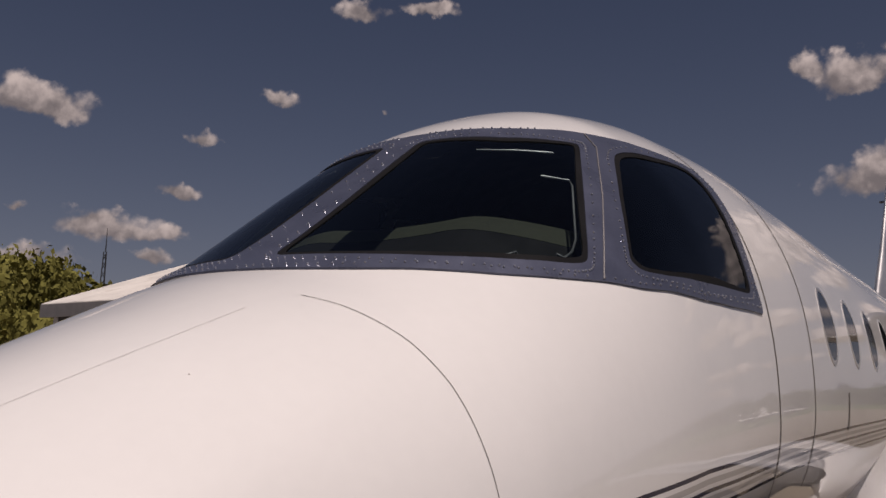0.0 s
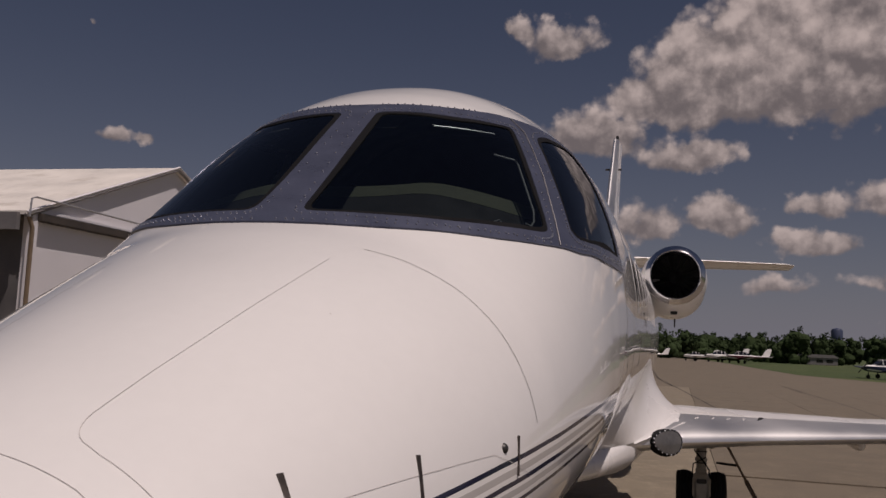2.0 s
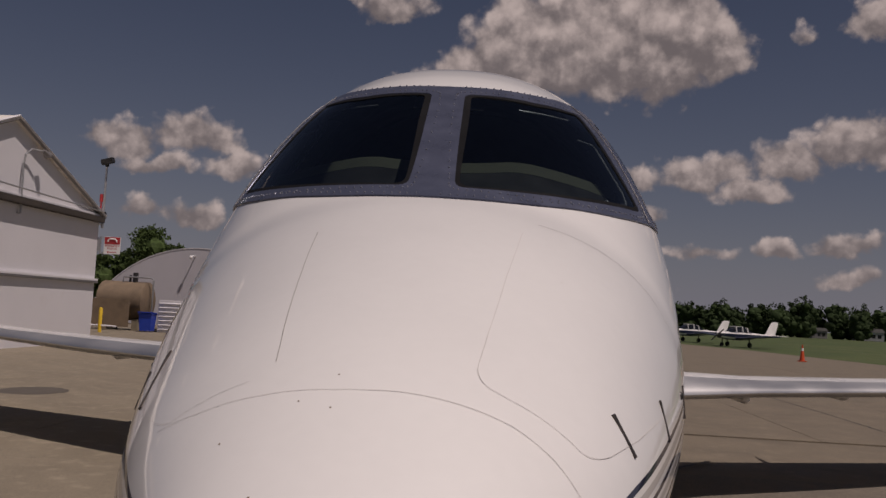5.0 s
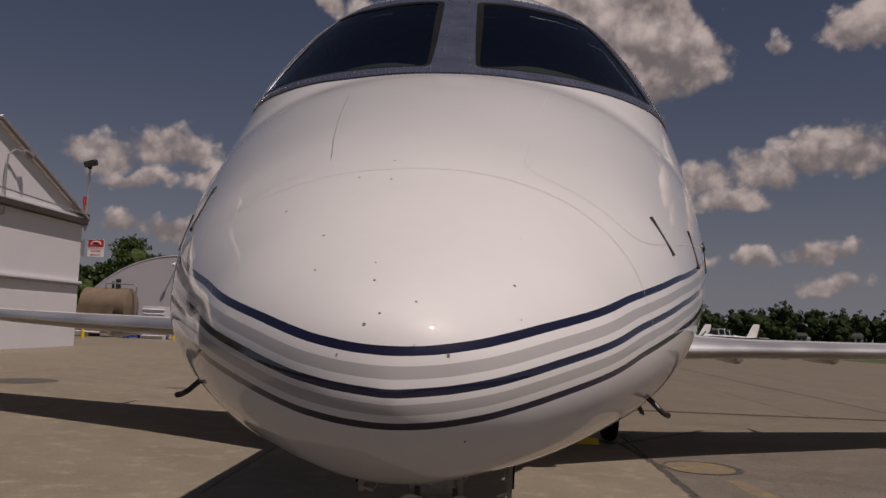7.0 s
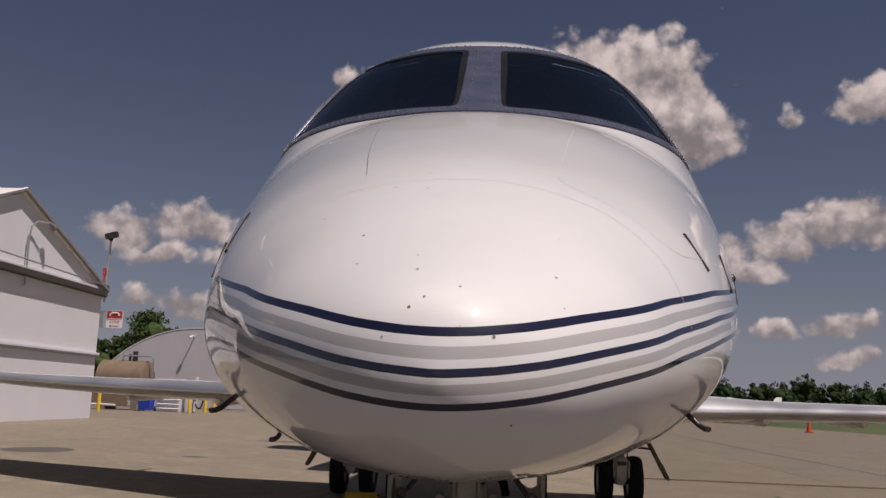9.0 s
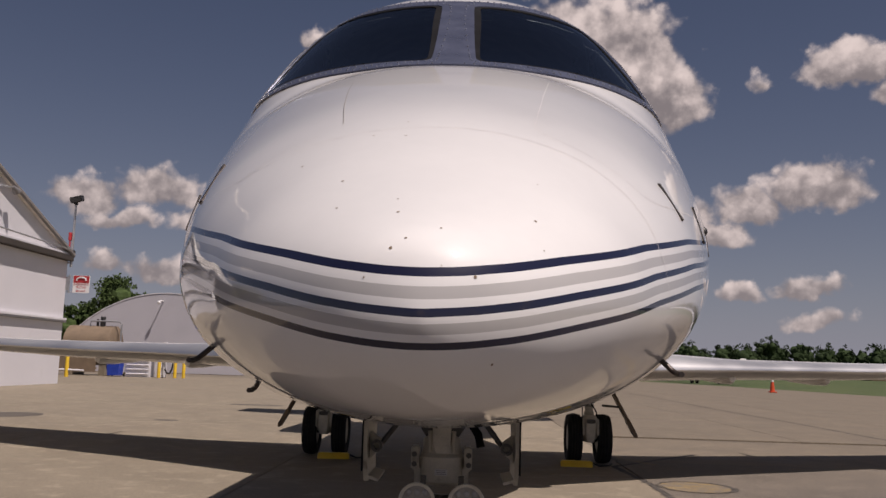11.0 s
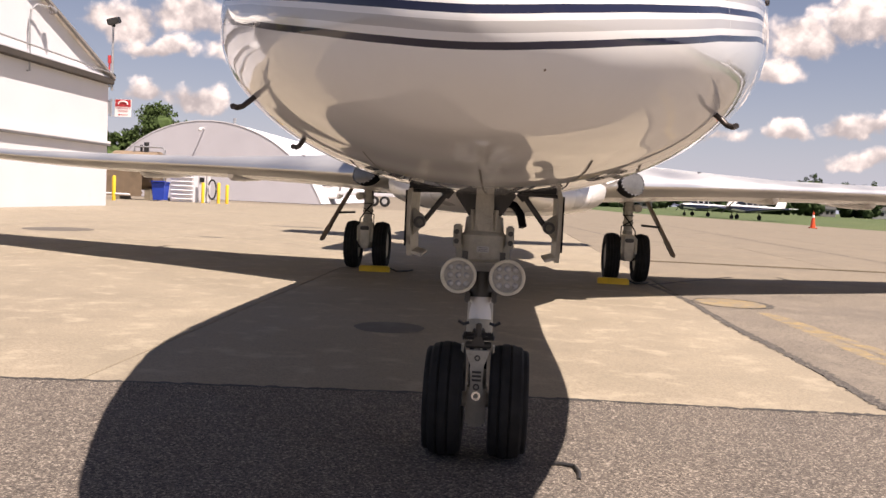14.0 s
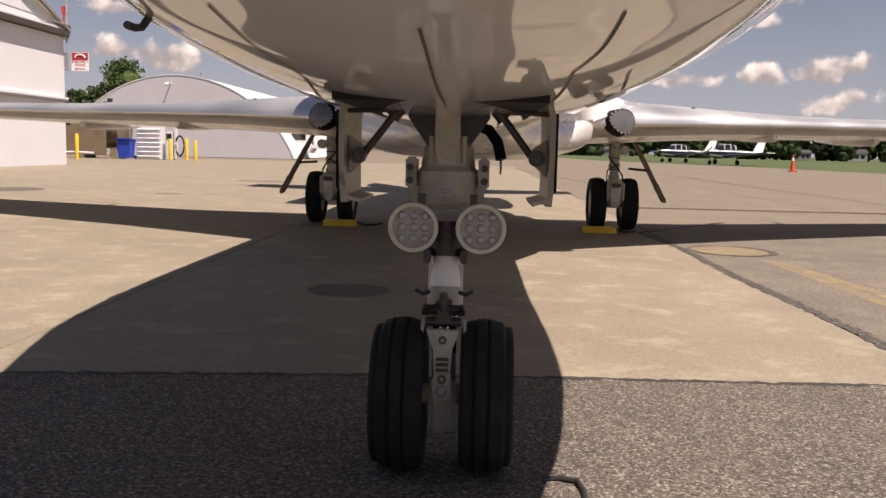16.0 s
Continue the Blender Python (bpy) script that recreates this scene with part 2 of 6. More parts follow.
M_PAINT = livery()
M_WHITE = material("white_paint", (0.78, 0.76, 0.74), 0.28, vary=0.04, scale=2.0, coat=0.4)
M_FRAME = material("grey_window_frame", (0.098, 0.109, 0.158), 0.31, 0.40, vary=0.14, scale=9, bump=0.0006, bump_scale=90)
M_RIVET = material("bare_rivet", (0.62, 0.63, 0.67), 0.26, 0.85)
M_TOWER = material("far_blue_tank", (0.05, 0.065, 0.12), 0.5)
M_SEAL = material("black_rubber_seal", (0.008, 0.008, 0.009), 0.85, spec=0.15)
M_GLASS = glass("cockpit_glass", (0.52, 0.58, 0.58))
M_CABIN = material("cabin_window", (0.012, 0.013, 0.016), 0.06, vary=0.05, spec=0.7)
# near-black: the shade inside cockpit and wheel bay is put into this colour
M_DARK = material("shaded_interior_black", (0.012, 0.011, 0.011), 0.8)
M_DASH = material("dashboard_cover", (0.075, 0.078, 0.052), 0.75, vary=0.25, scale=5, bump=0.002)
M_SEAM = material("hatch_joint", (0.50, 0.47, 0.45), 0.6)
M_GAP = material("panel_gap", (0.13, 0.115, 0.10), 0.7)
M_METAL = material("polished_metal", (0.66, 0.66, 0.68), 0.16, 1.0, vary=0.06, scale=5)
M_SATIN = material("satin_aluminium", (0.74, 0.73, 0.72), 0.42, 0.9, vary=0.03, scale=1.0)
M_GEAR = material("gear_paint", (0.42, 0.395, 0.335), 0.42, vary=0.22, scale=18, bump=0.0012, bump_scale=160, stain=((0.10, 0.08, 0.06), 14, 0.58, 0.6))
M_ARM = material("main_leg_paint", (0.55, 0.525, 0.46), 0.42, vary=0.2, scale=14, bump=0.0012, bump_scale=120, stain=((0.12, 0.095, 0.07), 10, 0.60, 0.6))
M_STEEL = material("dark_steel", (0.07, 0.068, 0.066), 0.4, 0.7, vary=0.2, scale=20)
M_CHROME = material("oleo_chrome", (0.75, 0.75, 0.76), 0.08, 1.0, vary=0.02)
M_TYRE = material("tyre_rubber", (0.010, 0.0098, 0.0098), 0.9, vary=0.3, scale=14, bump=0.0008, bump_scale=220)
M_BLADE = material("probe_heater_steel", (0.085, 0.07, 0.062), 0.45, 0.6, vary=0.25, scale=30)
M_COVER = material("lamp_cover", (0.11, 0.107, 0.104), 0.15, vary=0.25, scale=9, coat=0.6)
M_RING = material("lamp_ring", (0.62, 0.59, 0.50), 0.4, vary=0.1, scale=20)
M_LED = material("lamp_cells", (0.34, 0.33, 0.305), 0.35, 0.2, vary=0.2, scale=40)
M_YELLOW = material("yellow_paint", (0.72, 0.47, 0.03), 0.5, vary=0.15, scale=9)
M_CONCRETE = material("concrete", (0.222, 0.186, 0.135), 0.85, vary=0.16, scale=0.9, bump=0.0016, bump_scale=46, pale=((0.345, 0.295, 0.215), 3.4, 0.53, 0.6), fleck=(0.5, 120, 0.65, 1.3), stain=((0.165, 0.138, 0.102), 0.55, 0.52, 0.6))
M_OLD = material("weathered_concrete", (0.150, 0.126, 0.099), 0.9, vary=0.2, scale=1.2, bump=0.003, bump_scale=50, pale=((0.20, 0.168, 0.13), 2.4, 0.54, 0.6), fleck=(0.8, 110, 0.4, 1.5), stain=((0.118, 0.10, 0.081), 0.8, 0.5, 0.5))
M_ASPHALT = material("coarse_asphalt", (0.060, 0.049, 0.040), 0.92, vary=0.22, scale=2.0, bump=0.005, bump_scale=120, pale=((0.40, 0.345, 0.28), 95, 0.52, 0.9), fleck=(0.95, 140, 0.34, 2.2))
M_FAR = material("aged_concrete", (0.168, 0.138, 0.100), 0.88, vary=0.18, scale=0.9, bump=0.002, bump_scale=46, pale=((0.225, 0.186, 0.134), 2.6, 0.54, 0.6), fleck=(0.5, 120, 0.65, 1.3), stain=((0.120, 0.10, 0.074), 0.5, 0.52, 0.6))
M_TAR = material("joint_sealant", (0.035, 0.032, 0.03), 0.8, vary=0.3, scale=12, bump=0.004)
M_LINE = material("faded_yellow_marking", (0.235, 0.172, 0.083), 0.9, vary=0.25, scale=7, bump=0.002, fleck=(0.7, 110, 0.5, 1.4), stain=((0.160, 0.136, 0.107), 6, 0.42, 0.9))
M_CRUMB = material("crumbled_tar", (0.055, 0.048, 0.041), 0.9, vary=0.3, scale=9, bump=0.006, bump_scale=90, fleck=(0.9, 80, 0.35, 2.1), stain=((0.15, 0.13, 0.10), 14, 0.60, 0.7))
M_OIL = material("oil_stain", (0.10, 0.086, 0.07), 0.75, vary=0.3, scale=5)
M_GRASS = material("grass", (0.052, 0.078, 0.022), 0.95, vary=0.35, scale=0.35, bump=0.03, bump_scale=22, fleck=(0.5, 4, 0.6, 1.35), stain=((0.13, 0.13, 0.05), 0.06, 0.5, 0.5))
M_SHEET = material("white_sheet_metal", (0.69, 0.675, 0.695), 0.5, vary=0.04, scale=0.7, stain=((0.52, 0.49, 0.46), 0.35, 0.6, 0.35))
M_ARCH = material("grey_sheet_metal", (0.50, 0.485, 0.515), 0.5, vary=0.05, scale=0.6, stain=((0.33, 0.31, 0.31), 0.3, 0.58, 0.4))
M_SIDING = material("dark_grey_siding", (0.10, 0.095, 0.095), 0.7, vary=0.3, scale=1.5, stain=((0.22, 0.19, 0.17), 1.2, 0.56, 0.6))
M_ROOF = material("weathered_white_roof", (0.74, 0.70, 0.64), 0.55, vary=0.1, scale=0.8, bump=0.002, bump_scale=6, stain=((0.48, 0.43, 0.37), 1.1, 0.55, 0.6))
M_TRIM = material("grey_metal_trim", (0.22, 0.21, 0.21), 0.5, 0.3, vary=0.2, scale=3)
M_GALV = material("galvanised_steel", (0.42, 0.42, 0.43), 0.4, 0.6, vary=0.15, scale=8)
M_BROWN = material("brown_tank_paint", (0.20, 0.145, 0.095), 0.65, vary=0.2, scale=2.5, stain=((0.10, 0.075, 0.05), 1.5, 0.55, 0.6))
M_BLUE = material("blue_plastic", (0.015, 0.055, 0.42), 0.45, vary=0.1, scale=6)
M_RED = material("sign_red", (0.42, 0.03, 0.035), 0.45, vary=0.08)
M_SIGN = material("sign_white", (0.78, 0.77, 0.76), 0.4, vary=0.04)
M_BLACK = material("black_paint", (0.015, 0.015, 0.016), 0.5)
M_ORANGE = material("cone_orange", (0.60, 0.075, 0.02), 0.5, vary=0.1)
M_TRACK = material("stained_track", (0.055, 0.045, 0.038), 0.8, vary=0.4, scale=4)
M_MAROON = material("maroon_paint", (0.10, 0.02, 0.03), 0.4)
M_NAVY = material("navy_aircraft_paint", (0.018, 0.024, 0.055), 0.35, coat=0.2)
M_BARK = material("bark", (0.10, 0.075, 0.055), 0.9, vary=0.3, scale=10, bump=0.01, bump_scale=30)
M_LEAF = material("tree_foliage", (0.058, 0.088, 0.030), 0.9, vary=0.4, scale=1.2, spec=0.1)
M_LEAF_FAR = material("far_foliage", (0.034, 0.053, 0.022), 0.95, vary=0.4, scale=0.5, spec=0.1)
M_SPRING = material("spring_foliage", (0.165, 0.155, 0.042), 0.9, vary=0.35, scale=0.8, spec=0.1)
M_GLOW = material("orange_annunciator", (0.8, 0.20, 0.02), 0.5)
M_GLOW.node_tree.nodes["Principled BSDF"].inputs["Emission Color"].default_value = (1.0, 0.25, 0.04, 1)
M_GLOW.node_tree.nodes["Principled BSDF"].inputs["Emission Strength"].default_value = 4.0
M_FAN = material("engine_dark", (0.006, 0.006, 0.007), 0.6)


# ---- makers ----
def part(name, bm, mat, parent=None, label="", smooth=True, bevel=0.0):
    """Links a bmesh as one mesh object under a thing or a part."""
    if bevel:
        bmesh.ops.bevel(bm, geom=[e for e in bm.edges if e.is_manifold and e.calc_face_angle(0) > 0.5], offset=bevel, segments=2, affect="EDGES", clamp_overlap=True)
    bmesh.ops.recalc_face_normals(bm, faces=bm.faces)
    me = bpy.data.meshes.new(name)
    bm.to_mesh(me)
    bm.free()
    me.materials.append(mat)
    if smooth:
        me.shade_smooth()
        me.set_sharp_from_angle(angle=radians(38))
    ob = new(name, me)
    if parent:
        ob.parent = parent
        ob.matrix_parent_inverse = parent.matrix_world.inverted()
    if label:
        ob["label"] = label
    return ob


def thing(name, label, category, at=(0, 0, 0), group="", kind=""):
    ob = new(name)
    ob.location = at
    ob.matrix_world = Matrix.Translation(at)
    ob.empty_display_size = 0.2
    return tagged(ob, label, category, group, kind)


def solid(name, bm, mat, label="", category="", kind="", group="", bevel=0.0, smooth=True):
    return tagged(part(name, bm, mat, bevel=bevel, smooth=smooth), label, category, group, kind)


def box(bm, centre, size, turn=None):
    m = Matrix.Translation(centre) @ (turn.to_4x4() if turn else Matrix()) @ Matrix.Diagonal((*size, 1))
    return bmesh.ops.create_cube(bm, size=1.0, matrix=m)["verts"]


def rod(bm, a, b, r, r2=None, seg=16, caps=True):
    a, b = Vector(a), Vector(b)
    d = b - a
    m = Matrix.Translation((a + b) / 2) @ d.to_track_quat("Z", "Y").to_matrix().to_4x4()
    return bmesh.ops.create_cone(bm, cap_ends=caps, segments=seg, radius1=r, radius2=r if r2 is None else r2, depth=d.length, matrix=m)["verts"]


def lathe(bm, profile, centre, axis, seg=40, close=False):
    """Turns (along, radius) pairs round the axis through centre."""
    q = Vector(axis).to_track_quat("Z", "Y").to_matrix()
    rings = []
    for z, r in profile:
        rings.append([bm.verts.new(Vector(centre) + q @ Vector((r * math.cos(2 * math.pi * k / seg), r * math.sin(2 * math.pi * k / seg), z))) for k in range(seg)])
    pairs = list(zip(rings, rings[1:])) + ([(rings[-1], rings[0])] if close else [])
    for p, q2 in pairs:
        for k in range(seg):
            bm.faces.new((p[k], p[(k + 1) % seg], q2[(k + 1) % seg], q2[k]))
    if not close:
        for ring in (rings[0], rings[-1]):
            bm.faces.new(ring)


def pipe(bm, pts, r, seg=8):
    """A round bar along a line of points."""
    pts = [Vector(p) for p in pts]
    rings = []
    for i, p in enumerate(pts):
        d = (pts[min(i + 1, len(pts) - 1)] - pts[max(i - 1, 0)]).normalized()
        q = d.to_track_quat("Z", "Y").to_matrix()
        rings.append([bm.verts.new(p + q @ Vector((r * math.cos(2 * math.pi * k / seg), r * math.sin(2 * math.pi * k / seg), 0))) for k in range(seg)])
    for a, b in zip(rings, rings[1:]):
        for k in range(seg):
            bm.faces.new((a[k], a[(k + 1) % seg], b[(k + 1) % seg], b[k]))
    for ring in (rings[0], rings[-1]):
        bm.faces.new(ring)


def prism(bm, outline, thick, at=Matrix()):
    """A flat outline (x, z) made thick along y."""
    lo = [bm.verts.new(at @ Vector((x, -thick / 2, z))) for x, z in outline]
    hi = [bm.verts.new(at @ Vector((x, thick / 2, z))) for x, z in outline]
    bm.faces.new(lo)
    bm.faces.new(hi[::-1])
    n = len(lo)
    for i in range(n):
        bm.faces.new((lo[i], lo[(i + 1) % n], hi[(i + 1) % n], hi[i]))


def sheet(bm, pts, z0, z1):
    """A flat plan outline between two heights."""
    lo = [bm.verts.new((x, y, z0)) for x, y in pts]
    hi = [bm.verts.new((x, y, z1)) for x, y in pts]
    bm.faces.new(lo[::-1])
    bm.faces.new(hi)
    n = len(lo)
    for i in range(n):
        bm.faces.new((lo[i], lo[(i + 1) % n], hi[(i + 1) % n], hi[i]))


# ---- ground ----
bm = bmesh.new()
sheet(bm, [(-2600, -2600), (2600, -2600), (2600, 2600), (-2600, 2600)], -0.6, -0.06)
solid("ground", bm, M_GRASS, "mown green airfield grass to the horizon", "grass", "structure", smooth=False)

APRON = [(-400, -120), (60, -120), (42, 0), (25.5, 54), (22.3, 76), (14, 100), (11.5, 174), (6, 320), (-400, 320)]
bm = bmesh.new()
sheet(bm, APRON, -0.3, -0.03)
apron = solid("apron", bm, M_FAR, "sunlit tan concrete airport apron", "pavement", "structure", smooth=False)
JX, JY, SLAB_X, SLAB_Y = 2.05, 0.70, 4.02, 6.0
EDGE = [(-60, 0.30), (-8, 0.50), (-2.4, 0.765), (-1.5, 0.866), (-0.4, 0.972), (0.45, 1.035), (1.25, 1.05), (2.0, 1.09), (12, 1.30), (50, 1.60)]


def slab_mesh(w, d):
    bm = bmesh.new()
    box(bm, (0, 0, -0.04), (w, d, 0.08))
    bmesh.ops.bevel(bm, geom=[e for e in bm.edges if all(v.co.z > -0.01 for v in e.verts)], offset=0.005, segments=1, affect="EDGES")
    me = bpy.data.meshes.new("slab")
    bm.to_mesh(me)
    bm.free()
    return me


def wobbly_strip(bm, pts, width, z, seed, step=0.12, wob=1.0):
    """A flat worn strip along a line, of uneven width."""
    rnd = random.Random(seed)
    rows, pts = [], [Vector((*p, 0)) for p in pts]
    for a, b in zip(pts, pts[1:]):
        n = max(2, int((b - a).length / step))
        side = (b - a).normalized().cross(Vector((0, 0, 1)))
        for k in range(n + (b is pts[-1])):
            c = a.lerp(b, k / n)
            w = width * (1 + wob * rnd.uniform(-0.45, 0.25)) / 2
            o = rnd.uniform(-0.2, 0.2) * width * wob
            rows.append((bm.verts.new((*(c + side * (w + o)).xy, z)), bm.verts.new((*(c - side * (w - o)).xy, z))))
    for p, q in zip(rows, rows[1:]):
        bm.faces.new((p[0], p[1], q[1], q[0]))


def strip(name, label, category, pts, width, mat, z=0.004, seed=1, step=0.12, wob=1.0):
    bm = bmesh.new()
    wobbly_strip(bm, pts, width, z, seed, step, wob)
    return solid(name, bm, mat, label, category, "structure", smooth=False)


bm = bmesh.new()
sheet(bm, [(-60, -60), (60, -60)] + EDGE[::-1], -0.1, 0.004)
solid("asphalt", bm, M_ASPHALT, "coarse weathered grey asphalt strip", "pavement", "structure", smooth=False)
bm = bmesh.new()
sheet(bm, [(JX + 0.02, JY + 0.012), (22, JY + 0.012), (22, 8.4), (JX + 0.02, 8.4)], -0.1, -0.002)
solid("pavement", bm, M_OLD, "old grey weathered concrete taxi lane", "pavement", "structure", smooth=False)
strip("joint", "black tarred joint between asphalt and concrete", "joint", EDGE[1:-1], 0.042, M_TAR, 0.0055, 3, 0.03, 1.3)
strip("joint", "wide cracked tar joint in the concrete", "joint", [(2.07, 1.0), (2.08, 2.4), (2.03, 4.3), (2.05, 6.1), (1.93, 7.7), (2.6, 8.6), (3.4, 9.6)], 0.085, M_CRUMB, 0.001, 4, 0.03, 0.9)
strip("joint", "thin crack line across far concrete", "joint", [(8.0, 12), (8.1, 18.5), (8.05, 24), (8.3, 37), (8.0, 60)], 0.05, M_TAR, 0.002, 5)
strip("joint", "thin crack line across far concrete", "joint", [(-1.7, 107), (0.1, 63), (2.0, 40), (3.3, 24)], 0.06, M_TAR, 0.002, 6)
strip("taxi_line", "faded yellow taxi line on weathered concrete", "marking", [(2.62, 5.3), (2.66, 3.3), (2.72, 1.2)], 0.13, M_LINE, -0.0012, 8, 0.1, 0.35)
strip("taxi_line", "faded yellow taxi line on weathered concrete", "marking", [(2.66, 5.2), (2.88, 2.7), (3.04, 1.2)], 0.13, M_LINE, -0.0005, 9, 0.1, 0.35)
strip("taxi_line", "short worn yellow line near the wheel", "marking", [(2.1, 9.0), (2.5, 8.0)], 0.12, M_LINE, 0.001, 10)


def stain(label, x, y, rx, ry, mat, seed, ring=False):
    rnd = random.Random(seed)
    bm = bmesh.new()
    n = 64
    outer = [bm.verts.new((x + rx * math.cos(k * 2 * math.pi / n) * rnd.uniform(0.93, 1.05), y + ry * math.sin(k * 2 * math.pi / n) * rnd.uniform(0.96, 1.03), 0.001 if not ring else 0.0016)) for k in range(n)]
    if ring:
        inner = [bm.verts.new((x + (v.co.x - x) * (0.80 if v.co.x > x else 0.96), y + (v.co.y - y) * 0.93, 0.0016)) for v in outer]
        for k in range(n):
            bm.faces.new((outer[k], outer[(k + 1) % n], inner[(k + 1) % n], inner[k]))
    else:
        bm.faces.new(outer)
    return solid("stain", bm, mat, label, "stain", "structure", smooth=False)


stain("dark oily oval stain on concrete", -0.72, 3.08, 0.26, 0.27, M_OIL, 1)
stain("large dark oily stain on concrete", -8.5, 13.3, 0.62, 0.75, M_OIL, 2)
stain("small dark stain on concrete", -5.4, 13.1, 0.24, 0.16, M_OIL, 3)
stain("dark stain streak on concrete", -5.2, 19.4, 0.72, 0.28, M_OIL, 4)
stain("faded yellow patch ringed with tar", 2.48, 6.02, 0.36, 0.40, M_LINE, 5)
stain("black tar ring around a patch", 2.50, 6.02, 0.41, 0.45, M_CRUMB, 6, True)
bm = bmesh.new()
pipe(bm, [(0.28, -0.08, 0.006), (0.33, -0.08, 0.012), (0.375, -0.10, 0.012), (0.385, -0.17, 0.01), (0.38, -0.24, 0.006)], 0.008)
solid("tie_down_hook", bm, M_STEEL, "small bent steel tie-down hook on asphalt", "hook")


# ---- business jet: hull lines ----
# stations: station y, half width, top, bottom, height of the widest line, exponent above
LINES = (
    (-1.985, 0.015, 1.270, 1.240, 1.255, 2.0), (-1.965, 0.085, 1.345, 1.195, 1.262, 2.0), (-1.93, 0.150, 1.392, 1.155, 1.270, 2.0),
    (-1.87, 0.215, 1.432, 1.117, 1.280, 2.0), (-1.80, 0.277, 1.472, 1.089, 1.290, 2.0),
    (-1.63, 0.405, 1.570, 1.068, 1.315, 2.0), (-1.48, 0.485, 1.660, 1.052, 1.330, 2.0), (-1.25, 0.60, 1.790, 1.035, 1.370, 2.0),
    (-1.05, 0.685, 1.890, 1.018, 1.400, 2.04), (-0.70, 0.80, 2.050, 1.002, 1.460, 2.09), (-0.17, 0.945, 2.285, 0.992, 1.560, 2.15),
    (0.03, 0.985, 2.37, 0.989, 1.610, 2.18), (0.16, 1.01, 2.450, 0.987, 1.640, 2.21), (0.74, 1.09, 2.873, 0.982, 1.750, 2.26),
    (0.94, 1.104, 3.016, 0.980, 1.790, 2.26), (1.14, 1.112, 3.125, 0.978, 1.820, 2.26), (1.40, 1.12, 3.225, 0.975, 1.850, 2.28), (1.95, 1.122, 3.322, 0.970, 1.920, 2.3),
    (2.80, 1.122, 3.372, 0.960, 2.000, 2.3), (6.0, 1.12, 3.38, 0.950, 2.050, 2.3), (10.5, 1.110, 3.38, 1.000, 2.080, 2.2),
    (12.5, 1.000, 3.250, 1.350, 2.200, 2.1), (14.5, 0.700, 3.180, 1.850, 2.450, 2.0), (16.3, 0.340, 3.060, 2.400, 2.720, 2.0),
    (16.9, 0.060, 2.900, 2.720, 2.800, 2.0))
LY = [r[0] for r in LINES]

def lines(y):
    y = min(max(y, LY[0]), LY[-1])
    i = 0
    while i < len(LY) - 2 and y > LY[i + 1]:
        i += 1
    y0, y1 = LY[i], LY[i + 1]
    h, t = y1 - y0, (y - y0) / (y1 - y0)
    out = []
    for k in range(1, 6):
        d = []
        for j in (i, i + 1):
            lo, hi = max(j - 1, 0), min(j + 1, len(LY) - 1)
            sl = (LINES[j][k] - LINES[lo][k]) / (LY[j] - LY[lo]) if j > lo else None
            sr = (LINES[hi][k] - LINES[j][k]) / (LY[hi] - LY[j]) if hi > j else None
            sl, sr = sr if sl is None else sl, sl if sr is None else sr
            d.append(0.0 if sl * sr <= 0 else 2 * sl * sr / (sl + sr))
        a, b = LINES[i][k], LINES[i + 1][k]
        out.append((2*t**3 - 3*t**2 + 1)*a + (t**3 - 2*t**2 + t)*h*d[0] + (3*t**2 - 2*t**3)*b + (t**3 - t**2)*h*d[1])
    return out

def skin(y, phi):
    """The hull's surface at station y, phi degrees round from the crown, + to x."""
    a, top, bot, mid, n = lines(y)
    p = math.radians(phi)
    s, c = math.sin(p), math.cos(p)
    e = 2 / n if c > 0 else 1.0
    x = a * math.copysign(abs(s) ** e, s)
    z = mid + ((top - mid) * abs(c) ** e if c > 0 else -(mid - bot) * abs(c))
    return x, y, z



def normal(y, phi):
    a, b = Vector(skin(y - 0.01, phi)), Vector(skin(y + 0.01, phi))
    c, d = Vector(skin(y, phi - 0.7)), Vector(skin(y, phi + 0.7))
    n = (b - a).cross(d - c)
    n.normalize()
    mid = lines(y)[3]
    if n.dot(Vector(skin(y, phi)) - Vector((0, y + 0.05, mid))) < 0:
        n.negate()
    return n


def on_skin(y, phi, off=0.0):
    return Vector(skin(y, phi)) + normal(y, phi) * off


def ramp_at(table, y):
    for (a, u), (b, v) in zip(table, table[1:]):
        if y <= b:
            return u + (v - u) * max(0.0, (y - a) / (b - a))
    return table[-1][1]


CHEAT_TOP = ((-2.0, 1.318), (-1.94, 1.337), (-1.81, 1.369), (-1.48, 1.442), (-1.12, 1.51), (-0.3, 1.625), (0.56, 1.725), (1.04, 1.77), (2.21, 1.825), (3.62, 1.865), (5.3, 1.90), (9, 1.97), (17, 2.6))
CHEAT_WIDE = ((-2.0, 0.118), (17, 0.124))

jet = thing("business_jet", "glossy white twin-engined business jet with navy and silver stripes", "airplane")

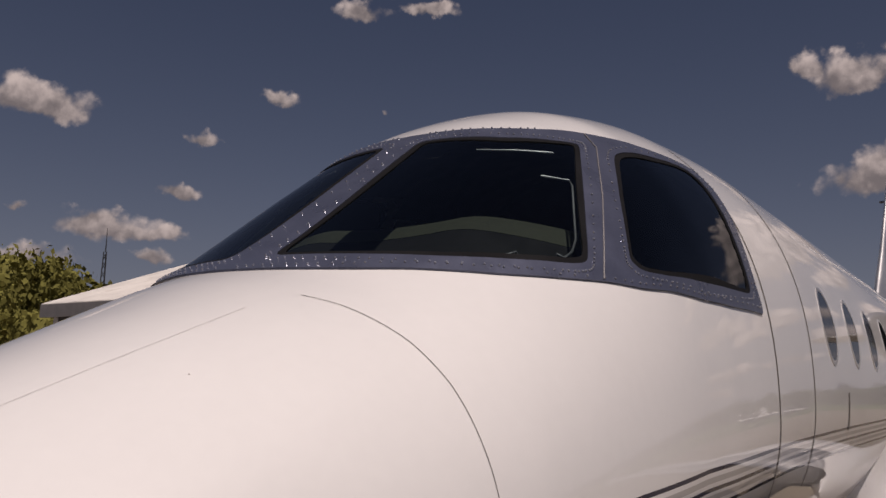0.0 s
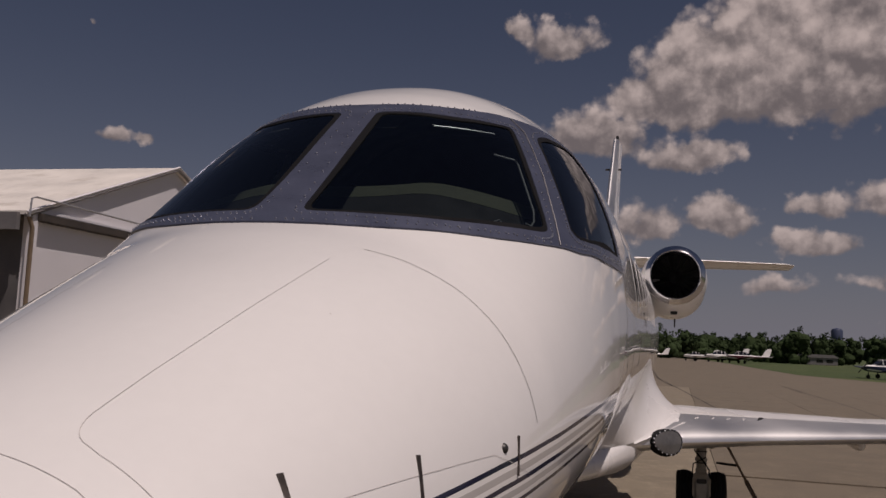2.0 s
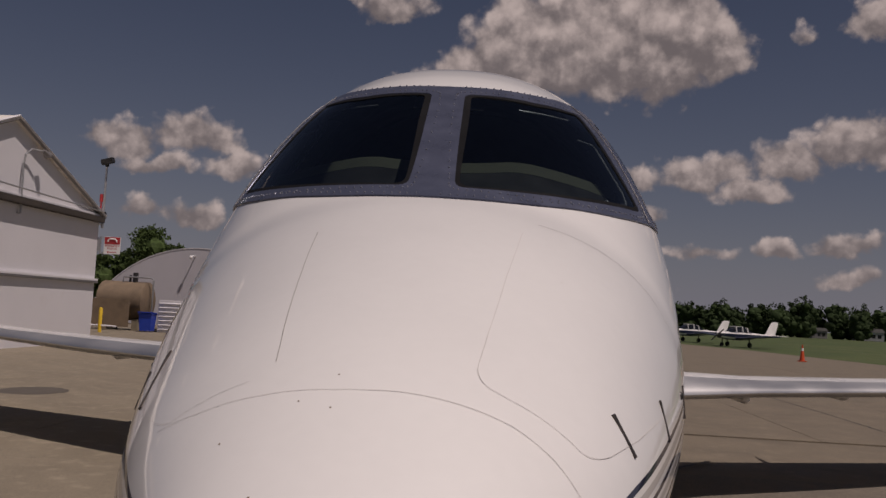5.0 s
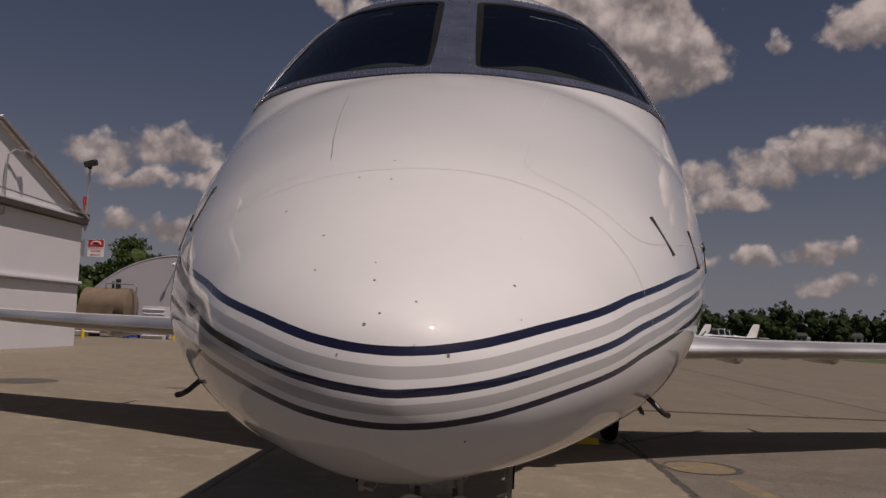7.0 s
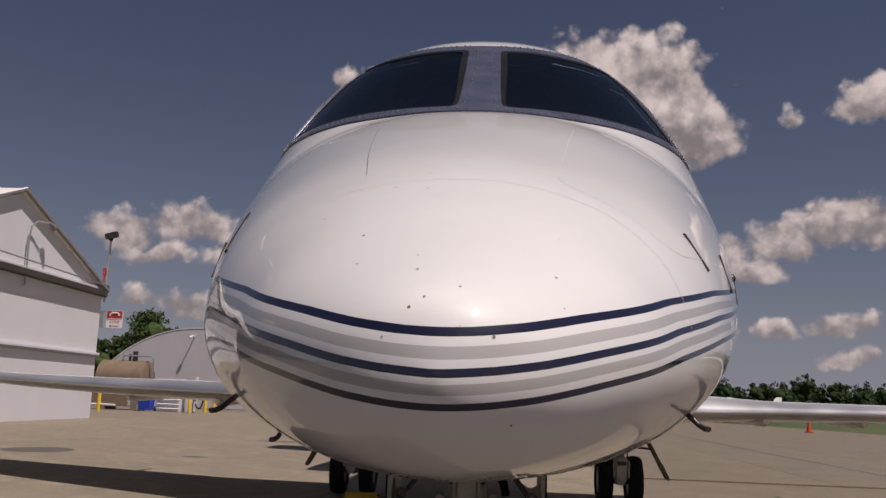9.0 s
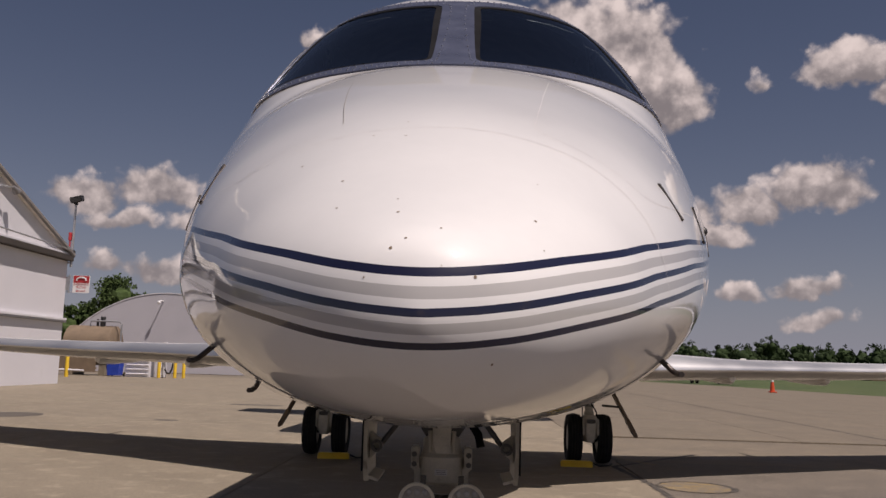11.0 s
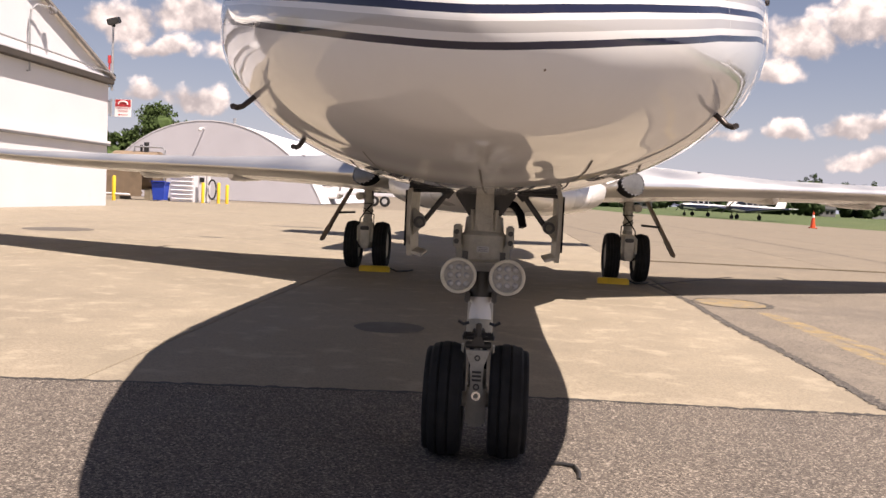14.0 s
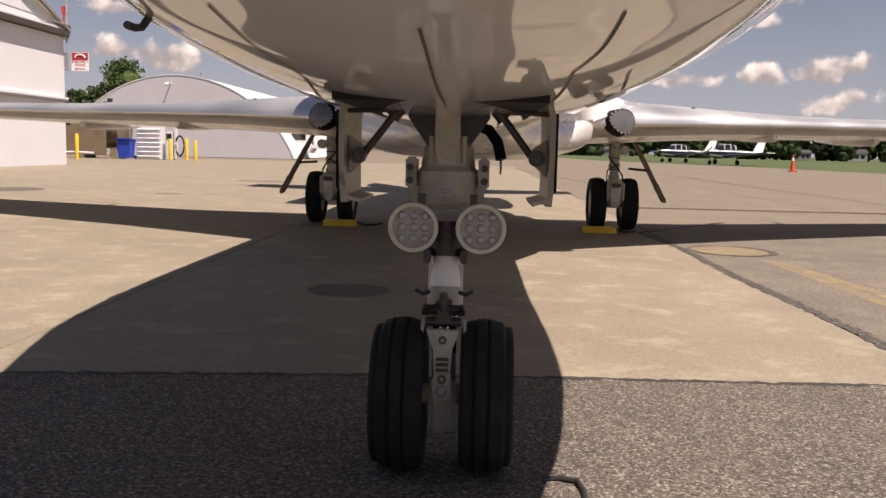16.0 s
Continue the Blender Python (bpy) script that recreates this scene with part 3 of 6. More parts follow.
WINDSCREEN = [(0.065, 4.2), (0.2, 3.7), (0.45, 3.2), (0.78, 2.9), (0.84, 3.0), (0.852, 7), (0.868, 12), (0.90, 19.5), (0.945, 23.5), (1.0, 27.8), (1.055, 30.8), (1.072, 32), (1.045, 33.4), (0.975, 35.8), (0.845, 41), (0.715, 47), (0.64, 51.2), (0.605, 52.8), (0.56, 51.8), (0.50, 49.3), (0.37, 42.6), (0.235, 33.2), (0.15, 24), (0.105, 17), (0.075, 9.5)]
SIDE = [(1.19, 38.2), (1.26, 38.2), (1.45, 40.2), (1.68, 41.9), (1.80, 43.6), (1.85, 47.5), (1.835, 54), (1.785, 62.5), (1.765, 68.5), (1.745, 71.2), (1.66, 71), (1.40, 69.2), (1.28, 68.2), (1.03, 65), (0.92, 63.1), (0.82, 60.4), (0.79, 57.6), (0.81, 56), (0.855, 53), (0.958, 47), (1.125, 40)]
FRAME = [(-0.055, 0), (-0.05, 6), (-0.012, 14), (0.045, 21.3), (0.115, 28.5), (0.21, 37), (0.325, 45), (0.495, 53.2), (0.70, 60.3), (0.82, 63.9), (1.02, 67.7), (1.17, 70), (1.40, 72.3), (1.80, 74.6), (1.86, 75.0), (1.845, 70), (1.87, 63), (1.925, 56), (1.96, 48), (1.90, 42.5), (1.80, 41), (1.57, 38), (1.36, 34.8), (1.26, 32), (1.11, 25.5), (1.04, 22.3), (0.97, 16), (0.93, 8), (0.915, 2), (0.915, 0)]


def rounded(poly, times=2):
    """Corners cut again and again, until the outline flows."""
    for _ in range(times):
        poly = [(a[0] + (b[0] - a[0]) * k, a[1] + (b[1] - a[1]) * k) for a, b in zip(poly, poly[1:] + poly[:1]) for k in (0.22, 0.78)]
    return poly


def flipped(poly):
    return [(y, -p) for y, p in poly[::-1]]


WINDSCREEN, SIDE = rounded(WINDSCREEN), rounded(SIDE)
WHOLE_FRAME = rounded(FRAME[:-1] + flipped(FRAME)[:-1])
FRAME = [q for q in WHOLE_FRAME if q[1] >= 0]


def inside(p, poly):
    x, y = p
    hit = False
    for (a, b), (c, d) in zip(poly, poly[1:] + poly[:1]):
        if (b > y) != (d > y) and x < (c - a) * (y - b) / (d - b) + a:
            hit = not hit
    return hit


def finer(poly, step):
    out = []
    for (a, b), (c, d) in zip(poly, poly[1:] + poly[:1]):
        n = max(1, int(math.hypot(c - a, (d - b) / 60) / step))
        out += [(a + (c - a) * k / n, b + (d - b) * k / n) for k in range(n)]
    return out


def grown(poly, k):
    """The outline moved out (k > 0) about its middle, k in metres along y."""
    cy, cp = sum(p[0] for p in poly) / len(poly), sum(p[1] for p in poly) / len(poly)
    out = []
    for y, p in poly:
        d = math.hypot(y - cy, (p - cp) / 60) or 1
        out.append((y + (y - cy) / d * k, p + (p - cp) / d * k))
    return out


def patch(outer, holes=(), off=0.0, thick=0.0, step=0.05, mirror=1):
    """A piece of skin inside an outline of (y, phi), less the holes; thick > 0 closes it down by so much."""
    from mathutils.geometry import delaunay_2d_cdt
    loops = [finer(outer, step)] + [finer(h, step) for h in holes]
    co, edges = [], []
    for lp in loops:
        s = len(co)
        co += [Vector((y, p / 60)) for y, p in lp]
        edges += [(s + i, s + (i + 1) % len(lp)) for i in range(len(lp))]
    ys, ps = [p[0] for p in outer], [p[1] for p in outer]
    y = min(ys) + step
    while y < max(ys):
        p = min(ps) + step * 60
        while p < max(ps):
            if inside((y, p), outer) and not any(inside((y, p), h) for h in holes):
                co.append(Vector((y, p / 60)))
            p += step * 60
        y += step
    vs, es, fs = delaunay_2d_cdt(co, edges, [], 0, 1e-6)[:3]
    bm = bmesh.new()
    up = [bm.verts.new(on_skin(v[0], v[1] * 60, off)) for v in vs]
    for f in fs:
        c = [sum(vs[i][k] for i in f) / len(f) for k in (0, 1)]
        if inside((c[0], c[1] * 60), loops[0]) and not any(inside((c[0], c[1] * 60), h) for h in loops[1:]):
            bm.faces.new([up[i] for i in f])
    bmesh.ops.delete(bm, geom=[v for v in bm.verts if not v.link_faces], context="VERTS")
    bmesh.ops.recalc_face_normals(bm, faces=bm.faces)
    if thick:
        rim = [e for e in bm.edges if e.is_boundary]
        ext = bmesh.ops.extrude_edge_only(bm, edges=rim)["geom"]
        for v in ext:
            if isinstance(v, bmesh.types.BMVert):
                c = Vector((0, v.co.y + 0.1, lines(v.co.y)[3]))
                v.co += (c - v.co).normalized() * thick
    if mirror < 0:
        bmesh.ops.scale(bm, vec=(-1, 1, 1), verts=bm.verts)
        bmesh.ops.reverse_faces(bm, faces=bm.faces)
    return bm


def build_hull():
    ys = [-1.985]
    while ys[-1] < 16.85:
        y = ys[-1]
        ys.append(y + (0.012 if y < -1.9 else 0.03 if y < 2.6 else 0.15 if y < 8 else 0.3))
    nphi = 180
    verts, faces, line = [], [], []
    for y in ys:
        for k in range(nphi):
            v = skin(y, -180 + 360 * k / nphi)
            verts.append(v)
            line.append((ramp_at(CHEAT_TOP, y) - v[2]) / ramp_at(CHEAT_WIDE, y))
    holes = [grown(WINDSCREEN, 0.018), grown(SIDE, 0.018)]
    for i in range(len(ys) - 1):
        for k in range(nphi):
            c = ((ys[i] + ys[i + 1]) / 2, abs(-180 + 360 * (k + 0.5) / nphi))
            if 0 < c[0] < 2.6 and any(inside(c, h) for h in holes):
                continue
            a, b = i * nphi + k, i * nphi + (k + 1) % nphi
            faces.append((a, b, b + nphi, a + nphi))
    faces.append(tuple(range(nphi))[::-1])
    n0 = (len(ys) - 1) * nphi
    faces.append(tuple(range(n0, n0 + nphi)))
    me = bpy.data.meshes.new("fuselage")
    me.from_pydata(verts, [], faces)
    me.materials.append(M_PAINT)
    at = me.attributes.new("line", "FLOAT", "POINT")
    at.data.foreach_set("value", line)
    me.shade_smooth()
    ob = new("fuselage", me)
    ob.parent = jet
    ob["label"] = "glossy white fuselage with navy and silver cheat lines"
    return ob


hull = build_hull()
part("cockpit_frame", patch(WHOLE_FRAME, [WINDSCREEN, SIDE, flipped(WINDSCREEN), flipped(SIDE)], 0.007, 0.02, 0.04), M_FRAME, jet, "blue-grey riveted metal window frame")
for side in (1, -1):
    for name, poly, lab in (("windshield", WINDSCREEN, "dark cockpit windshield pane"), ("side_window", SIDE, "dark cockpit side window")):
        pane = part(name, patch(poly, (), 0.001, 0.006, 0.06, side), M_GLASS, jet, lab)
        inner = grown(poly, -0.024)
        part("seal", patch(poly, [inner], 0.004, 0.01, 0.05, side), M_SEAL, pane, "black rubber seal")
    # rivets along the frame
    bm = bmesh.new()
    rows = [finer(grown(WINDSCREEN, 0.03), 0.055), finer(grown(SIDE, 0.028), 0.055), finer(FRAME, 0.05)]
    for i, row in enumerate(rows):
        for y, p in row:
            if i == 2:
                y, p = y + (0.6 - y) * 0.012 + (0.02 if y < 0.4 else 0), p * 0.985
                if p < 2:
                    continue
            if not inside((y, p), FRAME) or inside((y, p), WINDSCREEN) or inside((y, p), SIDE):
                continue
            c, n = on_skin(y, p, 0.0085), normal(y, p)
            c.x, n.x = c.x * side, n.x * side
            bmesh.ops.create_icosphere(bm, subdivisions=1, radius=0.0044, matrix=Matrix.Translation(c))
    tagged(part("rivets", bm, M_RIVET, jet, "small bright rivets on the frame"), kind="stuff")
    bm = bmesh.new()
    rows = [on_skin(y, p, 0.010) for y, p in ((0.62, 57.2), (0.70, 53), (0.88, 45), (1.02, 39), (1.13, 35), (1.19, 30))]
    pipe(bm, [(v.x * side, v.y, v.z) for v in rows], 0.0026, 6)
    part("frame_gap", bm, M_TRIM, jet, "thin gap between frame panels")

# cockpit inside: near-black lining, seats and dash front carry its shade as colour
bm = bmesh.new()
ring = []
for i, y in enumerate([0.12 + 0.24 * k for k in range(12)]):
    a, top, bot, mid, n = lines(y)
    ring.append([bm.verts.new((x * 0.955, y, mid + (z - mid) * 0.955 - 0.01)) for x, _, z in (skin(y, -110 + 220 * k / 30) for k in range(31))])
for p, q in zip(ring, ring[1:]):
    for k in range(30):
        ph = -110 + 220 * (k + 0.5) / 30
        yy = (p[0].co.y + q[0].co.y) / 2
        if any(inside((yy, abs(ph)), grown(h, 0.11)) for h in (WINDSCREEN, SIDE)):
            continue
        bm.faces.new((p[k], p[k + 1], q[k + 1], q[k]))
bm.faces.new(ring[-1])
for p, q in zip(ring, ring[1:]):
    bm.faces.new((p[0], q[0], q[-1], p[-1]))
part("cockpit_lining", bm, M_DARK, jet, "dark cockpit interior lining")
bm = bmesh.new()


def dash_rows(bm, steps):
    """A skin across the cockpit that follows the crown of the dashboard, lowered row by row."""
    rows = []
    for y, drop in steps:
        row = []
        for k in range(33):
            x = (k / 16 - 1) * 0.80
            z = 2.628 - 0.30 * max(0.0, abs(x) - 0.36) ** 1.3 - 0.016 * max(0.0, 1 - (x / 0.3) ** 2)
            row.append(bm.verts.new((x, y + 0.10 * x * x, z - drop)))
        rows.append(row)
    for p, q in zip(rows, rows[1:]):
        for k in range(32):
            bm.faces.new((p[k], p[k + 1], q[k + 1], q[k]))


dash_rows(bm, ((0.71, 0.062), (0.73, 0.048), (0.77, 0.016), (0.80, 0.0), (0.84, 0.006), (0.86, 0.03), (0.865, 0.25)))
part("glareshield", bm, M_DASH, jet, "olive-grey curved dashboard glareshield")
bm = bmesh.new()
dash_rows(bm, ((0.50, 0.20), (0.56, 0.172), (0.64, 0.128), (0.71, 0.064)))
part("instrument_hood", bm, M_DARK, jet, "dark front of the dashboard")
bm = bmesh.new()
dash_rows(bm, ((0.44, 0.228), (0.50, 0.203)))
part("dash_edge", bm, M_DASH, jet, "olive lower edge of the dashboard")
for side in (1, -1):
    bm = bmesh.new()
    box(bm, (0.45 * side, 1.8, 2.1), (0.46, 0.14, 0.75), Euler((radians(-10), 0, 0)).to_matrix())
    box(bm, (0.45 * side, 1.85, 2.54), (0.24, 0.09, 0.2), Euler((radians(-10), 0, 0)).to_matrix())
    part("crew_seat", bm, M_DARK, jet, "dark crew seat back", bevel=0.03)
for side in (1, -1):
    bm = bmesh.new()
    pipe(bm, [on_skin(y, p * side, -0.02) for y, p in ((0.15, 15), (0.175, 19.3), (0.26, 30.4), (0.40, 40.5), (0.44, 41.6), (0.43, 43.6))], 0.004, 6)
    pipe(bm, [on_skin(y, p * side, -0.034) for y, p in ((0.19, 19.3), (0.275, 30.4), (0.36, 37))], 0.004, 6)
    pipe(bm, [on_skin(y, p * side, -0.02) for y, p in ((0.80, 32), (0.865, 37.2), (0.85, 38.6), (0.66, 47.6), (0.61, 49), (0.565, 49), (0.55, 47.4))], 0.004, 6)
    pipe(bm, [on_skin(y, p * side, -0.02) for y, p in ((0.825, 15.5), (0.88, 23), (0.965, 29.5))], 0.004, 6)
    part("heater_wire", bm, M_GALV, jet, "pale demister tube inside the windshield")
bm = bmesh.new()
at = on_skin(0.30, 31.7, -0.05)
box(bm, at, (0.022, 0.010, 0.008))
part("annunciator_lamp", bm, M_GLOW, jet, "small lit orange annunciator lamp")


# panel gaps and small fittings on the hull
def seam(pts, wide, label="", sides=(1, -1), name="panel_gap", mat=None):
    for s in sides:
        bm = bmesh.new()
        path = []
        for (a, b), (c, d) in zip(pts, pts[1:]):
            n = max(2, int(math.hypot(c - a, (d - b) / 60) / 0.04))
            path += [(a + (c - a) * k / n, b + (d - b) * k / n) for k in range(n)]
        path.append(pts[-1])
        rows = []
        for i, (y, p) in enumerate(path):
            at, nrm = on_skin(y, p, 0.0016), normal(y, p)
            q = path[min(i + 1, len(path) - 1)]
            o = path[max(i - 1, 0)]
            d = (on_skin(*q) - on_skin(*o)).normalized()
            t = nrm.cross(d) * wide / 2
            rows.append([bm.verts.new((v.x * s, v.y, v.z)) for v in (at - t, at + t)])
        for p, q in zip(rows, rows[1:]):
            bm.faces.new((p[0], p[1], q[1], q[0]))
        part(name, bm, mat or M_SEAM, jet, label)


def arc(a, b, c, n=6):
    return [((1 - t) ** 2 * a[0] + 2 * t * (1 - t) * b[0] + t * t * c[0], (1 - t) ** 2 * a[1] + 2 * t * (1 - t) * b[1] + t * t * c[1]) for t in (k / n for k in range(n + 1))]


# the nose baggage hatch, the radome joint, the door joints behind the cockpit
HATCH = [(-0.28, 21), (-0.68, 20.8), (-1.04, 21.4)] + arc((-1.19, 22.2), (-1.25, 22.8), (-1.262, 27)) + [(-1.268, 32), (-1.268, 47)] + arc((-1.267, 54), (-1.26, 59), (-1.18, 62.3)) + [(-1.0, 67.5), (-0.6, 75.5), (-0.34, 80), (-0.13, 89)]
seam(HATCH, 0.0014, sides=(1,))
seam([(-0.145, 24), (-0.11, 31.5), (-0.09, 38), (-0.068, 46), (-0.053, 57), (-0.048, 69), (-0.04, 81)], 0.002, sides=(1,), mat=M_GAP)
seam([(-0.37, 20.9), (-0.57, 21.6), (-1.13, 22.9), (-1.22, 23.4)], 0.0014, sides=(-1,), mat=M_GAP)
seam([(-1.272, 29.5), (-1.27, 44)] + arc((-1.265, 52), (-1.25, 57), (-1.16, 60.8)) + [(-1.10, 66.5)], 0.0012, sides=(-1,))
seam([(-1.36, 0), (-1.355, 8), (-1.35, 21), (-1.345, 36), (-1.355, 49), (-1.375, 62.6), (-1.40, 73), (-1.41, 90)], 0.0016, sides=(1,))
seam([(-1.36, 0), (-1.36, 8), (-1.34, 26.4), (-1.31, 43), (-1.27, 54), (-1.25, 58)], 0.0014, sides=(-1,))
seam([(1.955, y) for y in range(34, 118, 6)], 0.016, "dark door joint", mat=M_GAP)
seam([(2.665, y) for y in range(34, 118, 6)], 0.016, "dark door joint", mat=M_GAP)
seam([(3.60, 89), (3.60, 99)], 0.045, "dark door handle recess", (1,), "door_handle", M_GAP)
seam([(-1.31, 153), (-1.1, 157), (-0.92, 161), (-0.3, 164)], 0.005, "dark wheel bay door gap", mat=M_GAP)
seam([(-1.36, 179), (-0.8, 179.5), (-0.4, 179.5)], 0.005, sides=(1,), mat=M_GAP)
seam([(-1.30, 160), (-1.33, 168)], 0.003, sides=(1,))


def blade(y0, p0, y1, p1, wide, side):
    """A dark heated strip standing a little off the skin."""
    bm = bmesh.new()
    a, b = on_skin(y0, p0, 0.002), on_skin(y1, p1, 0.002)
    n, d = normal(y0, p0), (b - a)
    t = n.cross(d.normalized()) * wide / 2
    pts = [a - t, a + t, b + t * 0.8, b - t * 0.8]
    lo = [bm.verts.new(((v - n * 0.008).x * side, (v - n * 0.008).y, (v - n * 0.008).z)) for v in pts]
    hi = [bm.verts.new(((v + n * 0.003).x * side, (v + n * 0.003).y, (v + n * 0.003).z)) for v in pts]
    bm.faces.new(hi)
    bm.faces.new(lo[::-1])
    for i in range(4):
        bm.faces.new((lo[i], lo[(i + 1) % 4], hi[(i + 1) % 4], hi[i]))
    return part("vane", bm, M_BLADE, jet, "dark metal vane strip", bevel=0.002)


for side in (1, -1):
    if side > 0:
        blade(-1.04, 57, -1.066, 69.2, 0.016, side)
    else:
        blade(-0.78, 58.3, -0.96, 68.7, 0.016, side)
    blade(-0.66, 70, -0.69, 80.4, 0.013, side)
    blade(-0.185, 80, -0.21, 87.6, 0.009, side)
    bm = bmesh.new()
    bmesh.ops.create_uvsphere(bm, u_segments=14, v_segments=8, radius=0.016, matrix=Matrix.Translation(on_skin(-0.275, 80.3 * side, -0.006)))
    part("static_port", bm, M_STEEL, jet)
    # pitot tubes: a curved foot and a tube that points ahead
    for y, p, out in ((-1.12, 120, 0.046), (-0.86, 138, 0.024))[:1 if side > 0 else 2]:
        bm = bmesh.new()
        a = on_skin(y, p * side, -0.01)
        b = on_skin(y, p * side, out * 0.8) + Vector((0, -0.01, 0))
        c = on_skin(y, p * side, out) + Vector((0, -0.035, 0))
        pipe(bm, [a, a.lerp(b, 0.5), b, c, c + Vector((0, -0.035, 0))], 0.007, 10)
        part("pitot_tube", bm, M_BLADE, jet, "dark steel pitot tube")
# fasteners and chips on the nose
rnd = random.Random(5)
spots = [(-1.387, -16.1), (-1.417, -7.9), (-1.456, -36.5), (-1.637, -26.4), (-1.843, -11.5), (-1.945, -23.2), (-1.603, 30.6), (-1.759, -33), (-1.954, 54.3), (-1.917, 134), (-1.761, 40.2), (-1.825, 55), (-1.906, 9.8), (-1.781, -10.7), (-1.934, -10.6), (-1.306, -7.6), (-1.965, 23.8), (-1.955, -57.4), (-0.55, 33)]
for y, p in spots:
    bm = bmesh.new()
    c, n = on_skin(y, p, 0.0006), normal(y, p)
    bmesh.ops.create_circle(bm, cap_ends=True, segments=8, radius=rnd.uniform(0.0012, 0.0032), matrix=Matrix.Translation(c) @ n.to_track_quat("Z", "Y").to_matrix().to_4x4())
    part("stone_chip", bm, M_BROWN, jet)


def cabin_window(y, side):
    """An upright oval pane with its rim."""
    poly = [(y + 0.155 * math.cos(k * math.pi / 12), 75.6 + 7.8 * math.sin(k * math.pi / 12)) for k in range(24)]
    w = part("cabin_window", patch(poly, (), 0.002, 0.004, 0.05, side), M_CABIN, jet, "dark oval cabin window")
    part("window_rim", patch(grown(poly, 0.016), [poly], 0.003, 0.006, 0.05, side), M_SATIN, w, "thin metal rim")


for k in range(7):
    for side in (1, -1):
        cabin_window(3.25 + 0.76 * k, side)

# ---- wing, belly, tail and engines ----
FOIL = ((1.0, 0.0), (0.85, 0.030), (0.65, 0.056), (0.45, 0.070), (0.28, 0.069), (0.15, 0.057), (0.07, 0.041), (0.03, 0.028), (0.012, 0.018), (0.003, 0.009), (0.0, 0.0))


def foil(le, te, thick, low=0.75):
    """A closed section from the trailing edge over the top and back below; le and te are points, thick the share of the chord."""
    le, te = Vector(le), Vector(te)
    d = te - le
    k = thick / 0.12
    up = [le + d * x + Vector((0, 0, 1)) * d.length * h * k for x, h in FOIL]
    lo = [le + d * x - Vector((0, 0, 1)) * d.length * h * k * low for x, h in FOIL[::-1][1:-1]]
    return up + lo


def loft(bm, sections, caps=True):
    rings = [[bm.verts.new(p) for p in s] for s in sections]
    n = len(rings[0])
    for a, b in zip(rings, rings[1:]):
        for k in range(n):
            bm.faces.new((a[k], a[(k + 1) % n], b[(k + 1) % n], b[k]))
    if caps:
        bm.faces.new(rings[0])
        bm.faces.new(rings[-1])


# span, leading edge y, leading edge z, trailing edge y, trailing edge z, thickness
WING = ((0.55, 4.85, 1.10, 9.1, 1.00, 0.11), (1.05, 5.18, 1.14, 9.05, 1.02, 0.13), (1.4, 5.44, 1.16, 9.02, 1.05, 0.138), (2.2, 5.97, 1.185, 9.05, 1.08, 0.125), (3.28, 6.66, 1.21, 9.15, 1.12, 0.105),
        (5.0, 7.58, 1.235, 9.72, 1.18, 0.10), (6.4, 8.36, 1.27, 10.2, 1.22, 0.10), (8.6, 9.58, 1.36, 11.0, 1.33, 0.10), (10.2, 10.45, 1.41, 11.6, 1.38, 0.10), (10.48, 10.7, 1.42, 11.7, 1.39, 0.08))


def low_of(x):
    """How deep the under side is beside the upper: shallow at the root."""
    return ramp_at(((0, 0.36), (2.2, 0.40), (3.28, 0.55), (5.0, 0.75), (11, 0.75)), x)


def wing_top(x, y):
    """The height of the wing's upper side at a place of the plan."""
    i = max(k for k in range(len(WING) - 1) if WING[k][0] <= x)
    f = (x - WING[i][0]) / (WING[i + 1][0] - WING[i][0])
    _, ly, lz, ty, tz, th = [a + (b - a) * f for a, b in zip(WING[i], WING[i + 1])]
    u = (y - ly) / (ty - ly)
    h = ramp_at(FOIL[::-1], u)
    return lz + (tz - lz) * u + (ty - ly) * h * th / 0.12


